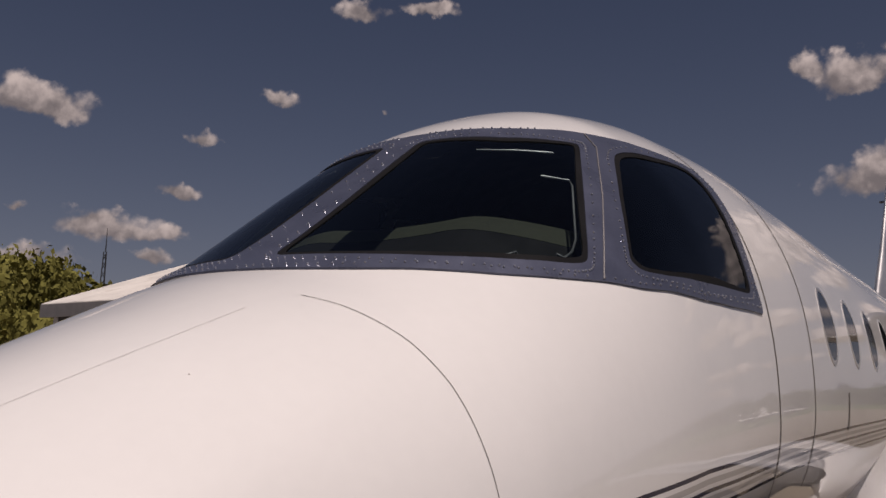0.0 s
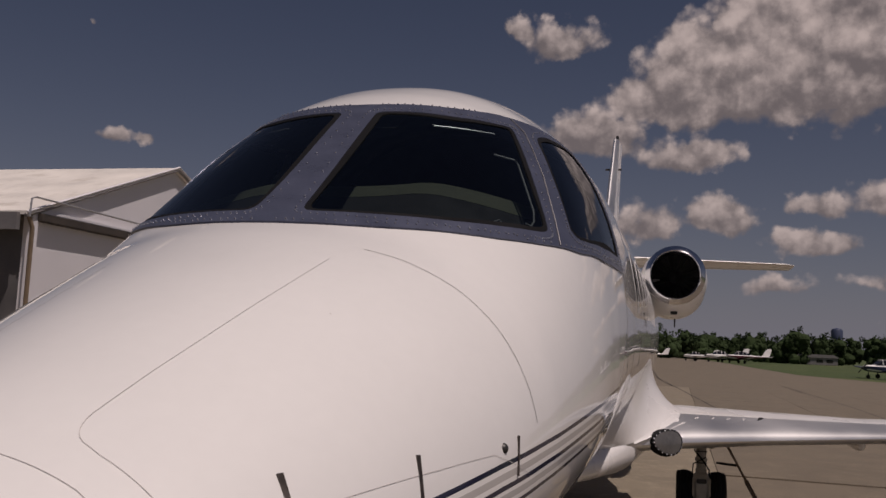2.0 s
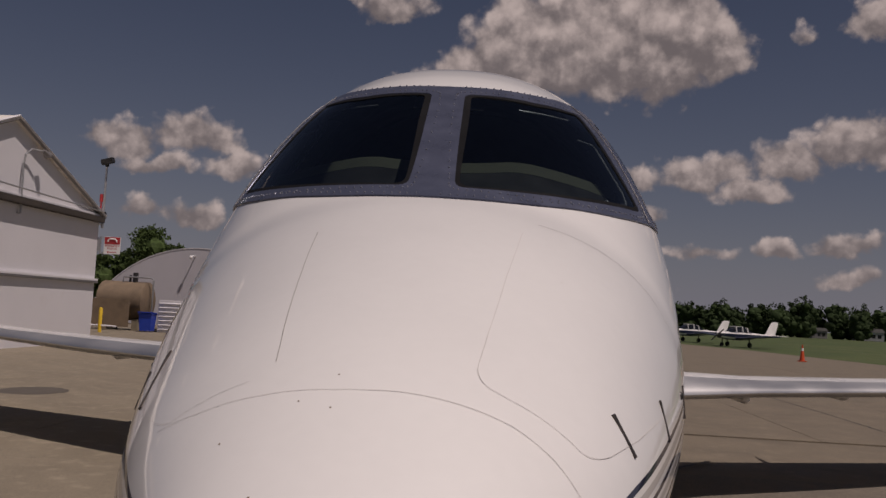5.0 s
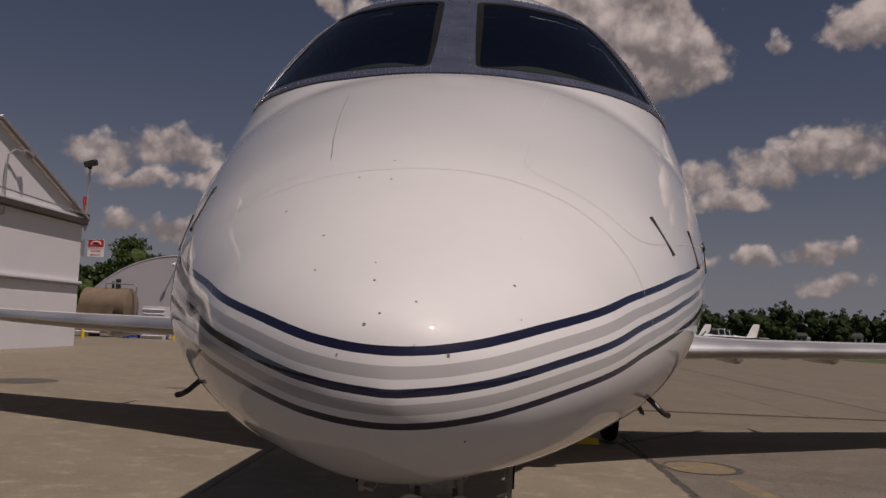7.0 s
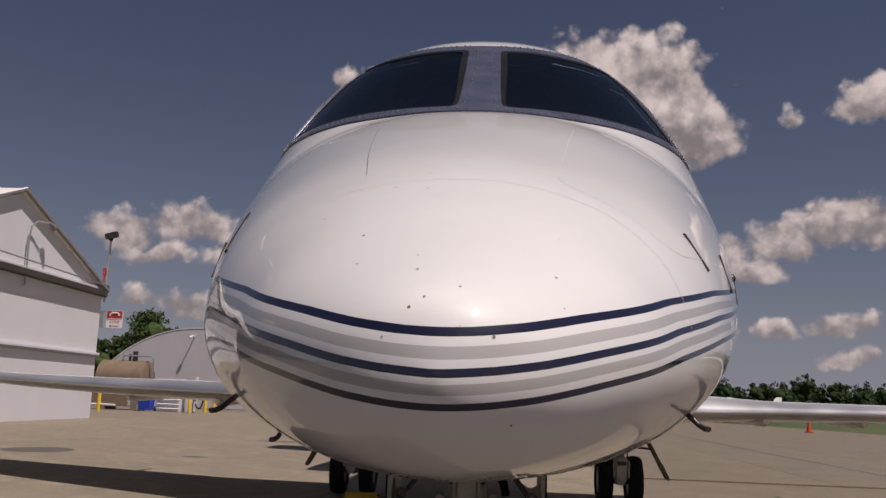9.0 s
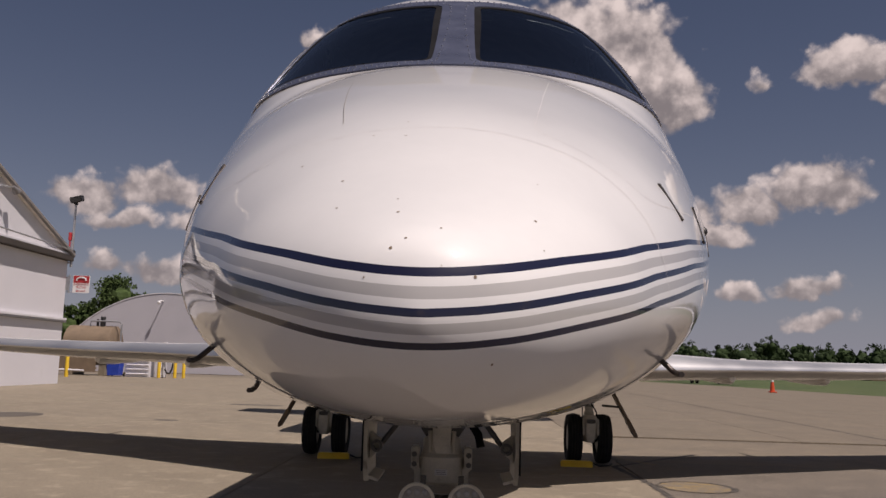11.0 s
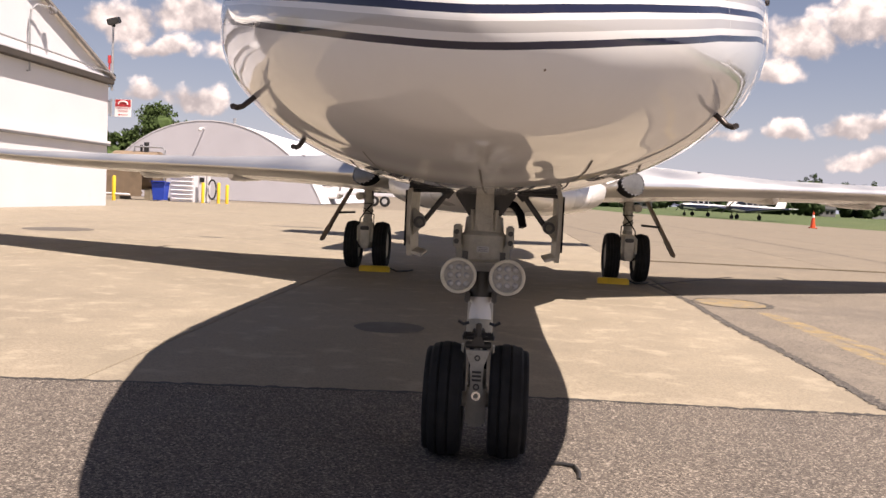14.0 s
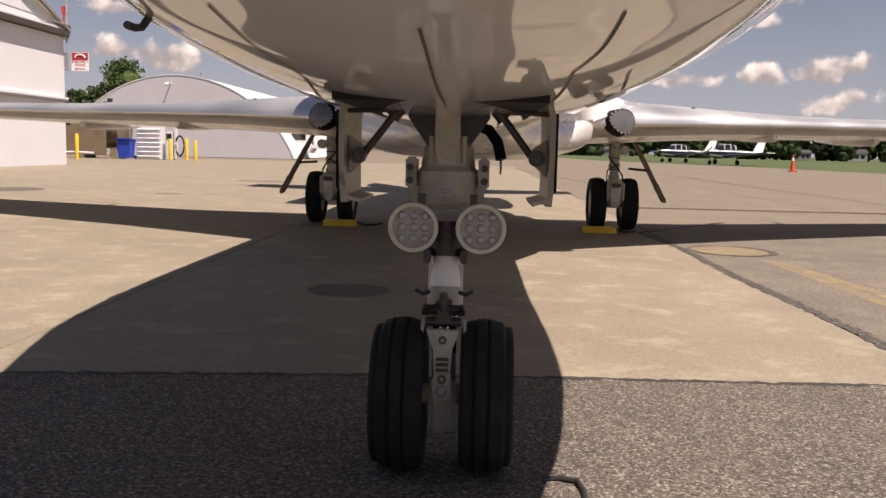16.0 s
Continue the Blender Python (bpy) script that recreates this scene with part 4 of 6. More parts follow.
for s in (1, -1):
    bm = bmesh.new()
    loft(bm, [foil((x * s, ly, lz), (x * s, ty, tz), th, low_of(x)) for x, ly, lz, ty, tz, th in WING])
    wing = part("wing", bm, M_WHITE, jet, "white swept wing")
    # bright metal leading edge
    bm = bmesh.new()
    rows = []
    for x, ly, lz, ty, tz, th in WING[1:]:
        f = foil((x * s, ly, lz), (x * s, ty, tz), th, low_of(x))
        mid = Vector((x * s, ly + 0.3, lz))
        seg = f[5:16]
        rows.append([bm.verts.new(v + (v - mid).normalized() * 0.003) for v in seg])
    for a, b in zip(rows, rows[1:]):
        for k in range(len(a) - 1):
            bm.faces.new((a[k], a[k + 1], b[k + 1], b[k]))
    part("leading_edge", bm, M_SATIN, wing, "bare satin metal leading edge")
    # upturned tip
    bm = bmesh.new()
    TIP = ((10.42, 10.7, 11.7, 1.415), (10.66, 10.95, 11.85, 1.5), (10.88, 11.5, 12.1, 2.08))
    loft(bm, [foil((x * s, a, z), (x * s, b, z), 0.08) for x, a, b, z in TIP])
    tip = part("winglet", bm, M_WHITE, wing, "white upturned winglet")
    for z in (1.56, 1.62):
        k = (z - 1.5) / 0.58
        bm = bmesh.new()
        rows = [[bm.verts.new(v + Vector((0, 0, h)) + (v - Vector((10.66 * s + 0.22 * k * s, 11.4 + 0.4 * k, z))).normalized() * 0.004) for v in foil(((10.66 + 0.22 * k) * s, 10.95 + 0.55 * k, z), ((10.66 + 0.22 * k) * s, 11.85 + 0.25 * k, z), 0.08)] for h in (0, 0.022)]
        for i in range(len(rows[0])):
            bm.faces.new((rows[0][i - 1], rows[0][i], rows[1][i], rows[1][i - 1]))
        part("stripe", bm, M_NAVY, tip, "thin navy stripe")
    # slot marks on the upper leading edge, dark walkway dashes
    for k in range(5):
        bm = bmesh.new()
        x = 1.54 + 0.145 * k
        y = 5.94 + 0.64 * (x - 1.54)
        box(bm, (x * s, y, wing_top(x, y) - 0.004), (0.040, 0.09 if k < 4 else 0.22, 0.012), Euler((radians(9), 0, radians(-24 * s))).to_matrix())
        part("vortex_fence", bm, M_WHITE if k < 4 else M_BLACK, wing)
    # hinge fairings under the trailing edge
    for x, y in ((3.15, 7.0), (4.75, 8.3)):
        bm = bmesh.new()
        lathe(bm, [(-0.06, 0.004), (-0.05, 0.035), (0.05, 0.06), (0.5, 0.065), (1.2, 0.05), (1.9, 0.01)], (x * s, y, 1.105), (0, 1, 0.01), 16)
        part("hinge_fairing", bm, M_WHITE, wing)
    # the taxi lamp sunk in the root of the leading edge
    bm = bmesh.new()
    at = Matrix.Translation((1.285 * s, 5.34, 1.165)) @ Euler((radians(82), 0, radians(34 * s))).to_matrix().to_4x4()
    n = 36
    out, ins = [], []
    for k in range(n):
        a = 2 * math.pi * k / n
        x, z = 0.150 * math.cos(a) * (1 + 0.10 * math.sin(a) * s), 0.112 * math.sin(a) * (1 + 0.18 * math.cos(a) * s)
        out.append(bm.verts.new(at @ Vector((x * 1.06, z * 1.06, -0.05))))
        ins.append((x, z))
    mid = [bm.verts.new(at @ Vector((x, z, 0.032))) for x, z in ins]
    lip = [bm.verts.new(at @ Vector((x * 0.90, z * 0.90, 0.040))) for x, z in ins]
    for k in range(n):
        bm.faces.new((out[k], out[(k + 1) % n], mid[(k + 1) % n], mid[k]))
        bm.faces.new((mid[k], mid[(k + 1) % n], lip[(k + 1) % n], lip[k]))
    lamp = part("root_lamp", bm, M_SEAL, wing, "black lamp surround with bright screws")
    bm = bmesh.new()
    ring = [bm.verts.new(at @ Vector((x * 0.90, z * 0.90, 0.039))) for x, z in ins]
    ring2 = [bm.verts.new(at @ Vector((x * 0.5, z * 0.5, 0.052))) for x, z in ins]
    for k in range(n):
        bm.faces.new((ring[k], ring[(k + 1) % n], ring2[(k + 1) % n], ring2[k]))
    bm.faces.new(ring2)
    part("lens", bm, M_COVER, lamp, "pale glossy lamp cover")
    for k in range(0, n, 2):
        bm = bmesh.new()
        x, z = ins[k]
        bmesh.ops.create_uvsphere(bm, u_segments=8, v_segments=5, radius=0.0075, matrix=at @ Matrix.Translation((x * 0.95, z * 0.95, 0.043)))
        part("screw", bm, M_RIVET, lamp)

# belly fairing that carries the wing
bm = bmesh.new()
secs = []
for y, w, bot, top in ((3.3, 0.20, 1.0, 1.06), (3.7, 0.42, 0.92, 1.08), (4.15, 0.64, 0.87, 1.14), (4.6, 0.82, 0.84, 1.2), (5.1, 1.03, 0.82, 1.36), (6.0, 1.12, 0.80, 1.5), (8.5, 1.14, 0.80, 1.5), (10.0, 1.0, 0.86, 1.4), (11.3, 0.7, 1.0, 1.3), (12.0, 0.3, 1.2, 1.35)):
    ring = []
    for k in range(40):
        a = 2 * math.pi * k / 40
        c, d = math.cos(a), math.sin(a)
        ring.append(Vector((w * math.copysign(abs(c) ** 0.75, c), y, (top + bot) / 2 + (top - bot) / 2 * math.copysign(abs(d) ** 0.75, d))))
    secs.append(ring)
loft(bm, secs)
part("belly_fairing", bm, M_WHITE, jet, "white belly fairing under the wing")
# wing root fillet: a hollow sweep from the wing's upper side to the hull
def hull_x(y, z):
    a, top, bot, mid, n = lines(y)
    if z > mid:
        return a * max(0.0, 1 - ((z - mid) / (top - mid)) ** n) ** (1 / n)
    return a * math.sqrt(max(0.0, 1 - ((mid - z) / (mid - bot)) ** 2))


for s in (1, -1):
    bm = bmesh.new()
    secs = []
    for y, xb, h, z in ((4.25, 0.50, 0.03, 1.10), (4.6, 0.66, 0.20, 1.11), (4.86, 0.86, 0.34, 1.13), (5.08, 1.03, 0.42, 1.16), (5.36, 1.24, 0.47, 1.24), (5.7, 1.45, 0.50, 1.32), (6.1, 1.56, 0.52, 1.375), (7.0, 1.55, 0.56, 1.33), (8.4, 1.45, 0.50, 1.18), (9.6, 1.15, 0.30, 1.04)):
        ring = [Vector((0.45 * s, y, z - 0.10)), Vector(((xb - 0.02) * s, y, z - 0.04))]
        xt = hull_x(y, z + h) - 0.004
        for k in range(15):
            t = math.pi / 2 * k / 14
            zz = z + h * (1 - math.cos(t))
            ring.append(Vector((max(xt + (xb - xt) * (1 - math.sin(t)), hull_x(y, zz) - 0.004) * s, y, zz)))
        ring.append(Vector((0.45 * s, y, z + h)))
        secs.append(ring)
    loft(bm, secs)
    part("wing_fillet", bm, M_WHITE, jet, "smooth white wing root fillet")

for s in (1, -1):
    c = Vector((1.325 * s, 10.45, 3.06))
    ax = Vector((0, 1, 0.02))
    bm = bmesh.new()
    lathe(bm, [(-0.02, 0.335), (-0.045, 0.355), (-0.02, 0.38), (0.06, 0.415), (0.5, 0.49), (1.3, 0.51), (2.2, 0.47), (2.9, 0.38), (3.1, 0.33), (3.0, 0.31)], c, ax, 56)
    bmesh.ops.delete(bm, geom=[f for f in bm.faces if len(f.verts) > 4], context="FACES_ONLY")
    for v in bm.verts:
        k = min(max((v.co.y - c.y - 0.05) / 0.9, 0.0), 1.0)
        v.co.z -= 0.12 * k * k * (3 - 2 * k)
        v.co.x -= 0.05 * k * s
    nac = part("engine_nacelle", bm, M_WHITE, jet, "white jet engine nacelle")
    bm = bmesh.new()
    lathe(bm, [(0.10, 0.33), (0.0, 0.328), (-0.035, 0.338), (-0.05, 0.355), (-0.035, 0.374), (0.0, 0.394), (0.10, 0.432)], c, ax, 56)
    bmesh.ops.delete(bm, geom=[f for f in bm.faces if len(f.verts) > 4], context="FACES_ONLY")
    part("inlet_lip", bm, M_METAL, nac, "polished metal inlet lip")
    bm = bmesh.new()
    lathe(bm, [(0.08, 0.329), (0.3, 0.34), (0.62, 0.355)], c, ax, 48)
    bmesh.ops.delete(bm, geom=[f for f in bm.faces if len(f.verts) > 4 and f.calc_center_median().y < 10.7], context="FACES_ONLY")
    part("intake", bm, M_FAN, nac, "black engine intake")
    bm = bmesh.new()
    lathe(bm, [(0.38, 0.001), (0.42, 0.05), (0.55, 0.10)], c, ax, 24)
    part("spinner", bm, M_STEEL, nac)
    for k in range(20):
        a = 2 * math.pi * k / 20
        bm = bmesh.new()
        box(bm, c + Vector((0.21 * math.cos(a), 0.56, 0.21 * math.sin(a))), (0.26, 0.008, 0.06), Euler((0, -a, 0)).to_matrix() @ Euler((radians(40), 0, 0)).to_matrix())
        part("fan_blade", bm, M_STEEL, nac)
    bm = bmesh.new()
    box(bm, c + Vector((-0.01 * s, 0.45, -0.525)), (0.10, 0.10, 0.06))
    part("drain_scoop", bm, M_BLACK, nac, bevel=0.01)
    bm = bmesh.new()
    rod(bm, c + Vector((0.0, 1.0, -0.60)), c + Vector((0.0, 1.0, -0.73)), 0.014, 0.009, 8)
    part("drain_mast", bm, M_STEEL, nac)
    bm = bmesh.new()
    loft(bm, [foil((0.75 * s, 11.0, 2.95), (0.75 * s, 13.4, 2.95), 0.08), foil((1.1 * s, 11.0, 3.05), (1.1 * s, 13.0, 3.05), 0.08)])
    part("engine_pylon", bm, M_WHITE, jet)

bm = bmesh.new()


def fin_foil(y0, y1, z, th):
    return [Vector((v.z - z, v.y, z)) for v in foil((0, y0, z), (0, y1, z), th)]


loft(bm, [fin_foil(12.2, 16.6, 3.1, 0.06), fin_foil(13.6, 16.8, 3.7, 0.09), fin_foil(14.6, 17.2, 4.6, 0.09), fin_foil(16.4, 18.15, 6.5, 0.09), fin_foil(16.9, 18.2, 6.6, 0.05)])
fin = part("tail_fin", bm, M_WHITE, jet, "white swept tail fin")
bm = bmesh.new()
rows = [[bm.verts.new(v + Vector((0, -0.004, 0))) for v in fin_foil(a, b, z, 0.093)[5:15]] for a, b, z in ((13.6, 16.8, 3.7), (14.6, 17.2, 4.6), (16.4, 18.15, 6.5))]
for a, b in zip(rows, rows[1:]):
    for k in range(len(a) - 1):
        bm.faces.new((a[k], a[k + 1], b[k + 1], b[k]))
part("leading_edge", bm, M_SATIN, fin, "metal fin leading edge")
bm = bmesh.new()
rod(bm, (0, 17.1, 6.55), (0, 17.1, 6.72), 0.05, 0.03, 10)
part("beacon", bm, M_STEEL, fin, "dark tail beacon")
bm = bmesh.new()
rod(bm, (-0.17, 16.1, 5.75), (0.17, 16.1, 5.75), 0.022, seg=8)
part("tail_antenna", bm, M_STEEL, fin, "thin antenna rod")
for s in (1, -1):
    bm = bmesh.new()
    loft(bm, [foil((0.05 * s, 14.2, 3.70), (0.05 * s, 16.5, 3.70), 0.05), foil((3.35 * s, 15.35, 3.72), (3.35 * s, 16.75, 3.72), 0.05), foil((3.55 * s, 15.6, 3.72), (3.55 * s, 16.75, 3.72), 0.05)])
    stab = part("tailplane", bm, M_WHITE, jet, "white tailplane")
    bm = bmesh.new()
    rows = [[bm.verts.new(v + Vector((0, -0.004, 0))) for v in foil(a, b, 0.052)[6:15]] for a, b in (((0.05 * s, 14.2, 3.70), (0.05 * s, 16.5, 3.70)), ((3.35 * s, 15.35, 3.72), (3.35 * s, 16.75, 3.72)))]
    for k in range(len(rows[0]) - 1):
        bm.faces.new((rows[0][k], rows[0][k + 1], rows[1][k + 1], rows[1][k]))
    part("leading_edge", bm, M_SATIN, stab)
bm = bmesh.new()
prism(bm, [(-0.01, 0), (0.01, 0), (0.006, 0.16), (-0.006, 0.16)], 0.2, Matrix.Translation((0, 3.1, 3.37)))
part("antenna", bm, M_WHITE, jet, "white blade antenna")
bm = bmesh.new()
prism(bm, [(-0.012, 0), (0.012, 0), (0.006, -0.16), (-0.006, -0.16)], 0.22, Matrix.Translation((0.3, 6.5, 0.82)))
part("antenna", bm, M_STEEL, jet, "dark belly blade antenna")


# ---- landing gear ----
def wheel(parent, c, r, w, grooves, rim_r):
    """A tyre with shoulder, tread grooves and a separate rim."""
    prof = [(-w * 0.36, rim_r), (-w * 0.47, rim_r + (r - rim_r) * 0.25), (-w * 0.5, r * 0.80), (-w * 0.47, r * 0.90), (-w * 0.40, r * 0.965)]
    xs = [-0.30 + 0.60 * k / (grooves * 3) for k in range(grooves * 3 + 1)]
    for i, x in enumerate(xs):
        prof.append((w * x, r * (1.0 - 0.10 * (x / 0.5) ** 2)))
        if i % 3 == 1:
            for o, g in ((-0.005, 0.0), (-0.003, 0.005), (0.003, 0.005), (0.005, 0.0)):
                prof.append((w * x + o, r * (1.0 - 0.10 * (x / 0.5) ** 2) - g))
    prof += [(-a, b) for a, b in prof[4::-1]]
    prof = sorted(prof[5:-5], key=lambda q: q[0])
    prof = [(-w * 0.36, rim_r), (-w * 0.47, rim_r + (r - rim_r) * 0.25), (-w * 0.5, r * 0.80), (-w * 0.47, r * 0.90), (-w * 0.40, r * 0.955)] + prof + [(w * 0.40, r * 0.955), (w * 0.47, r * 0.90), (w * 0.5, r * 0.80), (w * 0.47, rim_r + (r - rim_r) * 0.25), (w * 0.36, rim_r)]
    bm = bmesh.new()
    lathe(bm, prof, c, (1, 0, 0), 56, close=True)
    ty = part("tyre", bm, M_TYRE, parent, "black grooved aircraft tyre")
    bm = bmesh.new()
    lathe(bm, [(-w * 0.36, rim_r), (-w * 0.38, rim_r * 0.92), (-w * 0.25, rim_r * 0.85), (-w * 0.2, rim_r * 0.45), (-w * 0.34, rim_r * 0.4), (-w * 0.34, 0.02), (w * 0.34, 0.02), (w * 0.34, rim_r * 0.4), (w * 0.2, rim_r * 0.45), (w * 0.25, rim_r * 0.85), (w * 0.38, rim_r * 0.92), (w * 0.36, rim_r)], c, (1, 0, 0), 32)
    part("rim", bm, M_GEAR, ty, "off-white wheel rim")


def nose_gear():
    g = thing("nose_gear", "", "", (0, 0, 0))
    g.parent = jet
    for s in (1, -1):
        wheel(g, (0.112 * s, 0, 0.215), 0.215, 0.128, 2, 0.115)
        # the chine: a raised water deflector on the outer shoulder
        bm = bmesh.new()
        lathe(bm, [(0.046, 0.165), (0.046, 0.186), (0.052, 0.1935), (0.072, 0.1935), (0.079, 0.188), (0.078, 0.174), (0.062, 0.160)], (0.112 * s, 0, 0.215), (s, 0, 0), 56, close=True)
        part("tyre_chine", bm, M_TYRE, g, "black rubber chine ring")
    bm = bmesh.new()
    rod(bm, (-0.17, 0, 0.215), (0.17, 0, 0.215), 0.028, seg=20)
    box(bm, (0, 0.01, 0.20), (0.075, 0.13, 0.16))
    part("axle", bm, M_GEAR, g, "worn off-white axle block", bevel=0.012)
    bm = bmesh.new()
    rod(bm, (0, 0.0, 0.26), (0, 0.03, 0.60), 0.034, seg=24)
    part("oleo_piston", bm, M_CHROME, g, "bright oleo piston")
    bm = bmesh.new()
    lathe(bm, [(0.0, 0.046), (0.02, 0.050), (0.14, 0.048), (0.15, 0.042), (0.2, 0.042)], (0, 0.01, 0.44), (0, 0.08, 1), 28)
    part("lower_sleeve", bm, M_GEAR, g, "off-white lower leg sleeve")
    # torque link with two eyes, facing ahead
    bm = bmesh.new()
    prism(bm, [(-0.044, 0.418), (0.044, 0.418), (0.026, 0.365), (0.022, 0.30), (0.026, 0.262), (0.020, 0.228), (-0.020, 0.228), (-0.026, 0.262), (-0.022, 0.30), (-0.026, 0.365)], 0.022, Matrix.Translation((0, -0.095, 0.0)))
    link = part("torque_link", bm, M_GEAR, g, "chipped off-white torque link", bevel=0.004)
    for z, r in ((0.392, 0.011), (0.285, 0.012), (0.252, 0.017)):
        bm = bmesh.new()
        lathe(bm, [(-0.008, r * 0.55), (-0.010, r), (0.004, r), (0.004, r * 0.55)], (0, -0.108, z), (0, -1, 0), 20, close=True)
        part("eye", bm, M_CHROME if z < 0.26 else M_STEEL, link)
    for z in (0.31, 0.325, 0.34):
        bm = bmesh.new()
        box(bm, (0, -0.108, z), (0.034, 0.008, 0.008))
        part("link_rung", bm, M_STEEL, link)
    for s in (1, -1):
        bm = bmesh.new()
        prism(bm, [(0.054 * s, 0.43), (0.062 * s, 0.43), (0.066 * s, 0.20), (0.058 * s, 0.20)], 0.05, Matrix.Translation((0, -0.04, 0)))
        part("fork_plate", bm, M_GEAR, g)
        # springs beside the steering joint
        bm = bmesh.new()
        pipe(bm, [((0.014 + 0.0009 * k) * s, -0.098 + 0.013 * math.cos(k * 0.8), 0.472 + 0.013 * math.sin(k * 0.8)) for k in range(48)], 0.0035, 6)
        part("spring", bm, M_STEEL, g, "dark coil spring")
        bm = bmesh.new()
        pipe(bm, [(0.04 * s, -0.06, 0.515), (0.058 * s, -0.07, 0.51), (0.070 * s, -0.075, 0.518), (0.078 * s, -0.075, 0.522)], 0.006, 8)
        part("tow_pin", bm, M_STEEL, g, "dark tow pin")
    bm = bmesh.new()
    box(bm, (0, -0.075, 0.465), (0.045, 0.05, 0.06))
    rod(bm, (0, -0.1, 0.47), (0, -0.1, 0.52), 0.012, seg=10)
    rod(bm, (-0.048, -0.07, 0.435), (0.048, -0.07, 0.435), 0.014, seg=12)
    part("steering_joint", bm, M_STEEL, g, "dark greasy steering joint", bevel=0.006)
    bm = bmesh.new()
    rod(bm, (0, 0.0, 0.52), (0, 0.02, 0.62), 0.044, 0.040, seg=28)
    part("leg_tube", bm, M_WHITE, g, "bright white leg tube")
    bm = bmesh.new()
    rod(bm, (0, 0.01, 0.605), (0, 0.02, 0.70), 0.050, seg=28)
    for s in (1, -1):
        box(bm, (0.05 * s, -0.02, 0.61), (0.02, 0.05, 0.04))
    part("leg_collar", bm, M_STEEL, g, "dark leg collar with hoses", bevel=0.004)
    # steering housing
    bm = bmesh.new()
    lathe(bm, [(0.0, 0.078), (0.012, 0.088), (0.10, 0.090), (0.115, 0.075), (0.17, 0.070), (0.18, 0.055)], (0, 0.02, 0.735), (0, 0.06, 1), 32)
    part("steering_housing", bm, M_GEAR, g, "off-white steering housing")
    for s in (1, -1):
        bm = bmesh.new()
        box(bm, (0.098 * s, 0.0, 0.835), (0.030, 0.09, 0.085))
        box(bm, (0.088 * s, 0.0, 0.76), (0.026, 0.06, 0.09))
        h = part("housing_lug", bm, M_GEAR, g, bevel=0.006)
        for z in (0.815, 0.85):
            bm = bmesh.new()
            rod(bm, (0.10 * s, -0.05, z), (0.10 * s, -0.044, z), 0.010, seg=10)
            part("bolt", bm, M_STEEL, h)
    bm = bmesh.new()
    box(bm, (0.0, -0.072, 0.79), (0.045, 0.004, 0.022))
    plate = part("data_plate", bm, M_GALV, g, "small metal data plate")
    for k in range(3):
        bm = bmesh.new()
        box(bm, (0.0, -0.0745, 0.784 + 0.006 * k), (0.036, 0.001, 0.002))
        part("print_line", bm, M_STEEL, plate)
    # upper leg, a tapering strut in front, pistons beside it
    bm = bmesh.new()
    prism(bm, [(-0.030, 1.06), (0.030, 1.06), (0.034, 0.945), (0.032, 0.905), (0.020, 0.86), (-0.020, 0.86), (-0.032, 0.905), (-0.034, 0.945)], 0.045, Matrix.Translation((0, -0.055, 0)))
    part("drag_strut", bm, M_GEAR, g, "pale forward drag strut", bevel=0.012)
    bm = bmesh.new()
    rod(bm, (0, 0.03, 0.88), (0, 0.06, 1.08), 0.034, seg=24)
    part("upper_leg", bm, M_STEEL, g, "dark upper leg")
    for s in (1, -1):
        bm = bmesh.new()
        rod(bm, (0.043 * s, -0.03, 0.86), (0.043 * s, -0.03, 0.935), 0.009, seg=14)
        part("actuator", bm, M_GEAR, g)
        # folding brace up into the bay
        bm = bmesh.new()
        prism(bm, [(0.02 * s, 0.905), (0.045 * s, 0.888), (0.112 * s, 0.985), (0.112 * s, 1.02), (0.02 * s, 1.02)], 0.02, Matrix.Translation((0, 0.02, 0)))
        part("side_brace", bm, M_STEEL, g, "dark triangular brace web", bevel=0.004)
    bm = bmesh.new()
    pipe(bm, [(0.06, 0.05, 0.97), (0.11, 0.05, 0.955), (0.135, 0.04, 0.92), (0.145, 0.03, 0.875)], 0.016, 10)
    part("steering_hose", bm, M_SEAL, g, "black curved hose")
    # wheel bay: a solid near-black box, its colour stands for the bay's shade
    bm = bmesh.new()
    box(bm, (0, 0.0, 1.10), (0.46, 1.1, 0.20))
    part("wheel_bay_shade", bm, M_DARK, g, "near-black box for the shaded wheel bay")
    for s in (1, -1):
        x = 0.088 * s + 0.006
        lampc = Vector((x, -0.142, 0.696))
        bm = bmesh.new()
        lathe(bm, [(0.10, 0.02), (0.09, 0.045), (0.03, 0.062), (0.0, 0.066), (-0.008, 0.064), (-0.008, 0.055), (0.004, 0.053)], lampc, (0, -1, 0), 40)
        bmesh.ops.delete(bm, geom=[f for f in bm.faces if len(f.verts) > 6], context="FACES_ONLY")
        bmesh.ops.scale(bm, vec=(1, -1, 1), space=Matrix.Translation(-lampc), verts=bm.verts)
        lamp = part("taxi_lamp", bm, M_RING, g, "round taxi lamp in a pale ring")
        bm = bmesh.new()
        rod(bm, lampc + Vector((0, 0.004, 0)), lampc + Vector((0, 0.02, 0)), 0.056, seg=32)
        part("reflector", bm, M_LED, lamp, "grey cell reflector")
        k = 0
        for i in range(-1, 2):
            for j in range(-1, 2):
                bm = bmesh.new()
                bmesh.ops.create_uvsphere(bm, u_segments=12, v_segments=8, radius=0.0115, matrix=Matrix.Translation(lampc + Vector((i * 0.030, 0.004, j * 0.030))) @ Matrix.Diagonal((1, 0.45, 1, 1)))
                part("lamp_cell", bm, M_GALV, lamp)
        bm = bmesh.new()
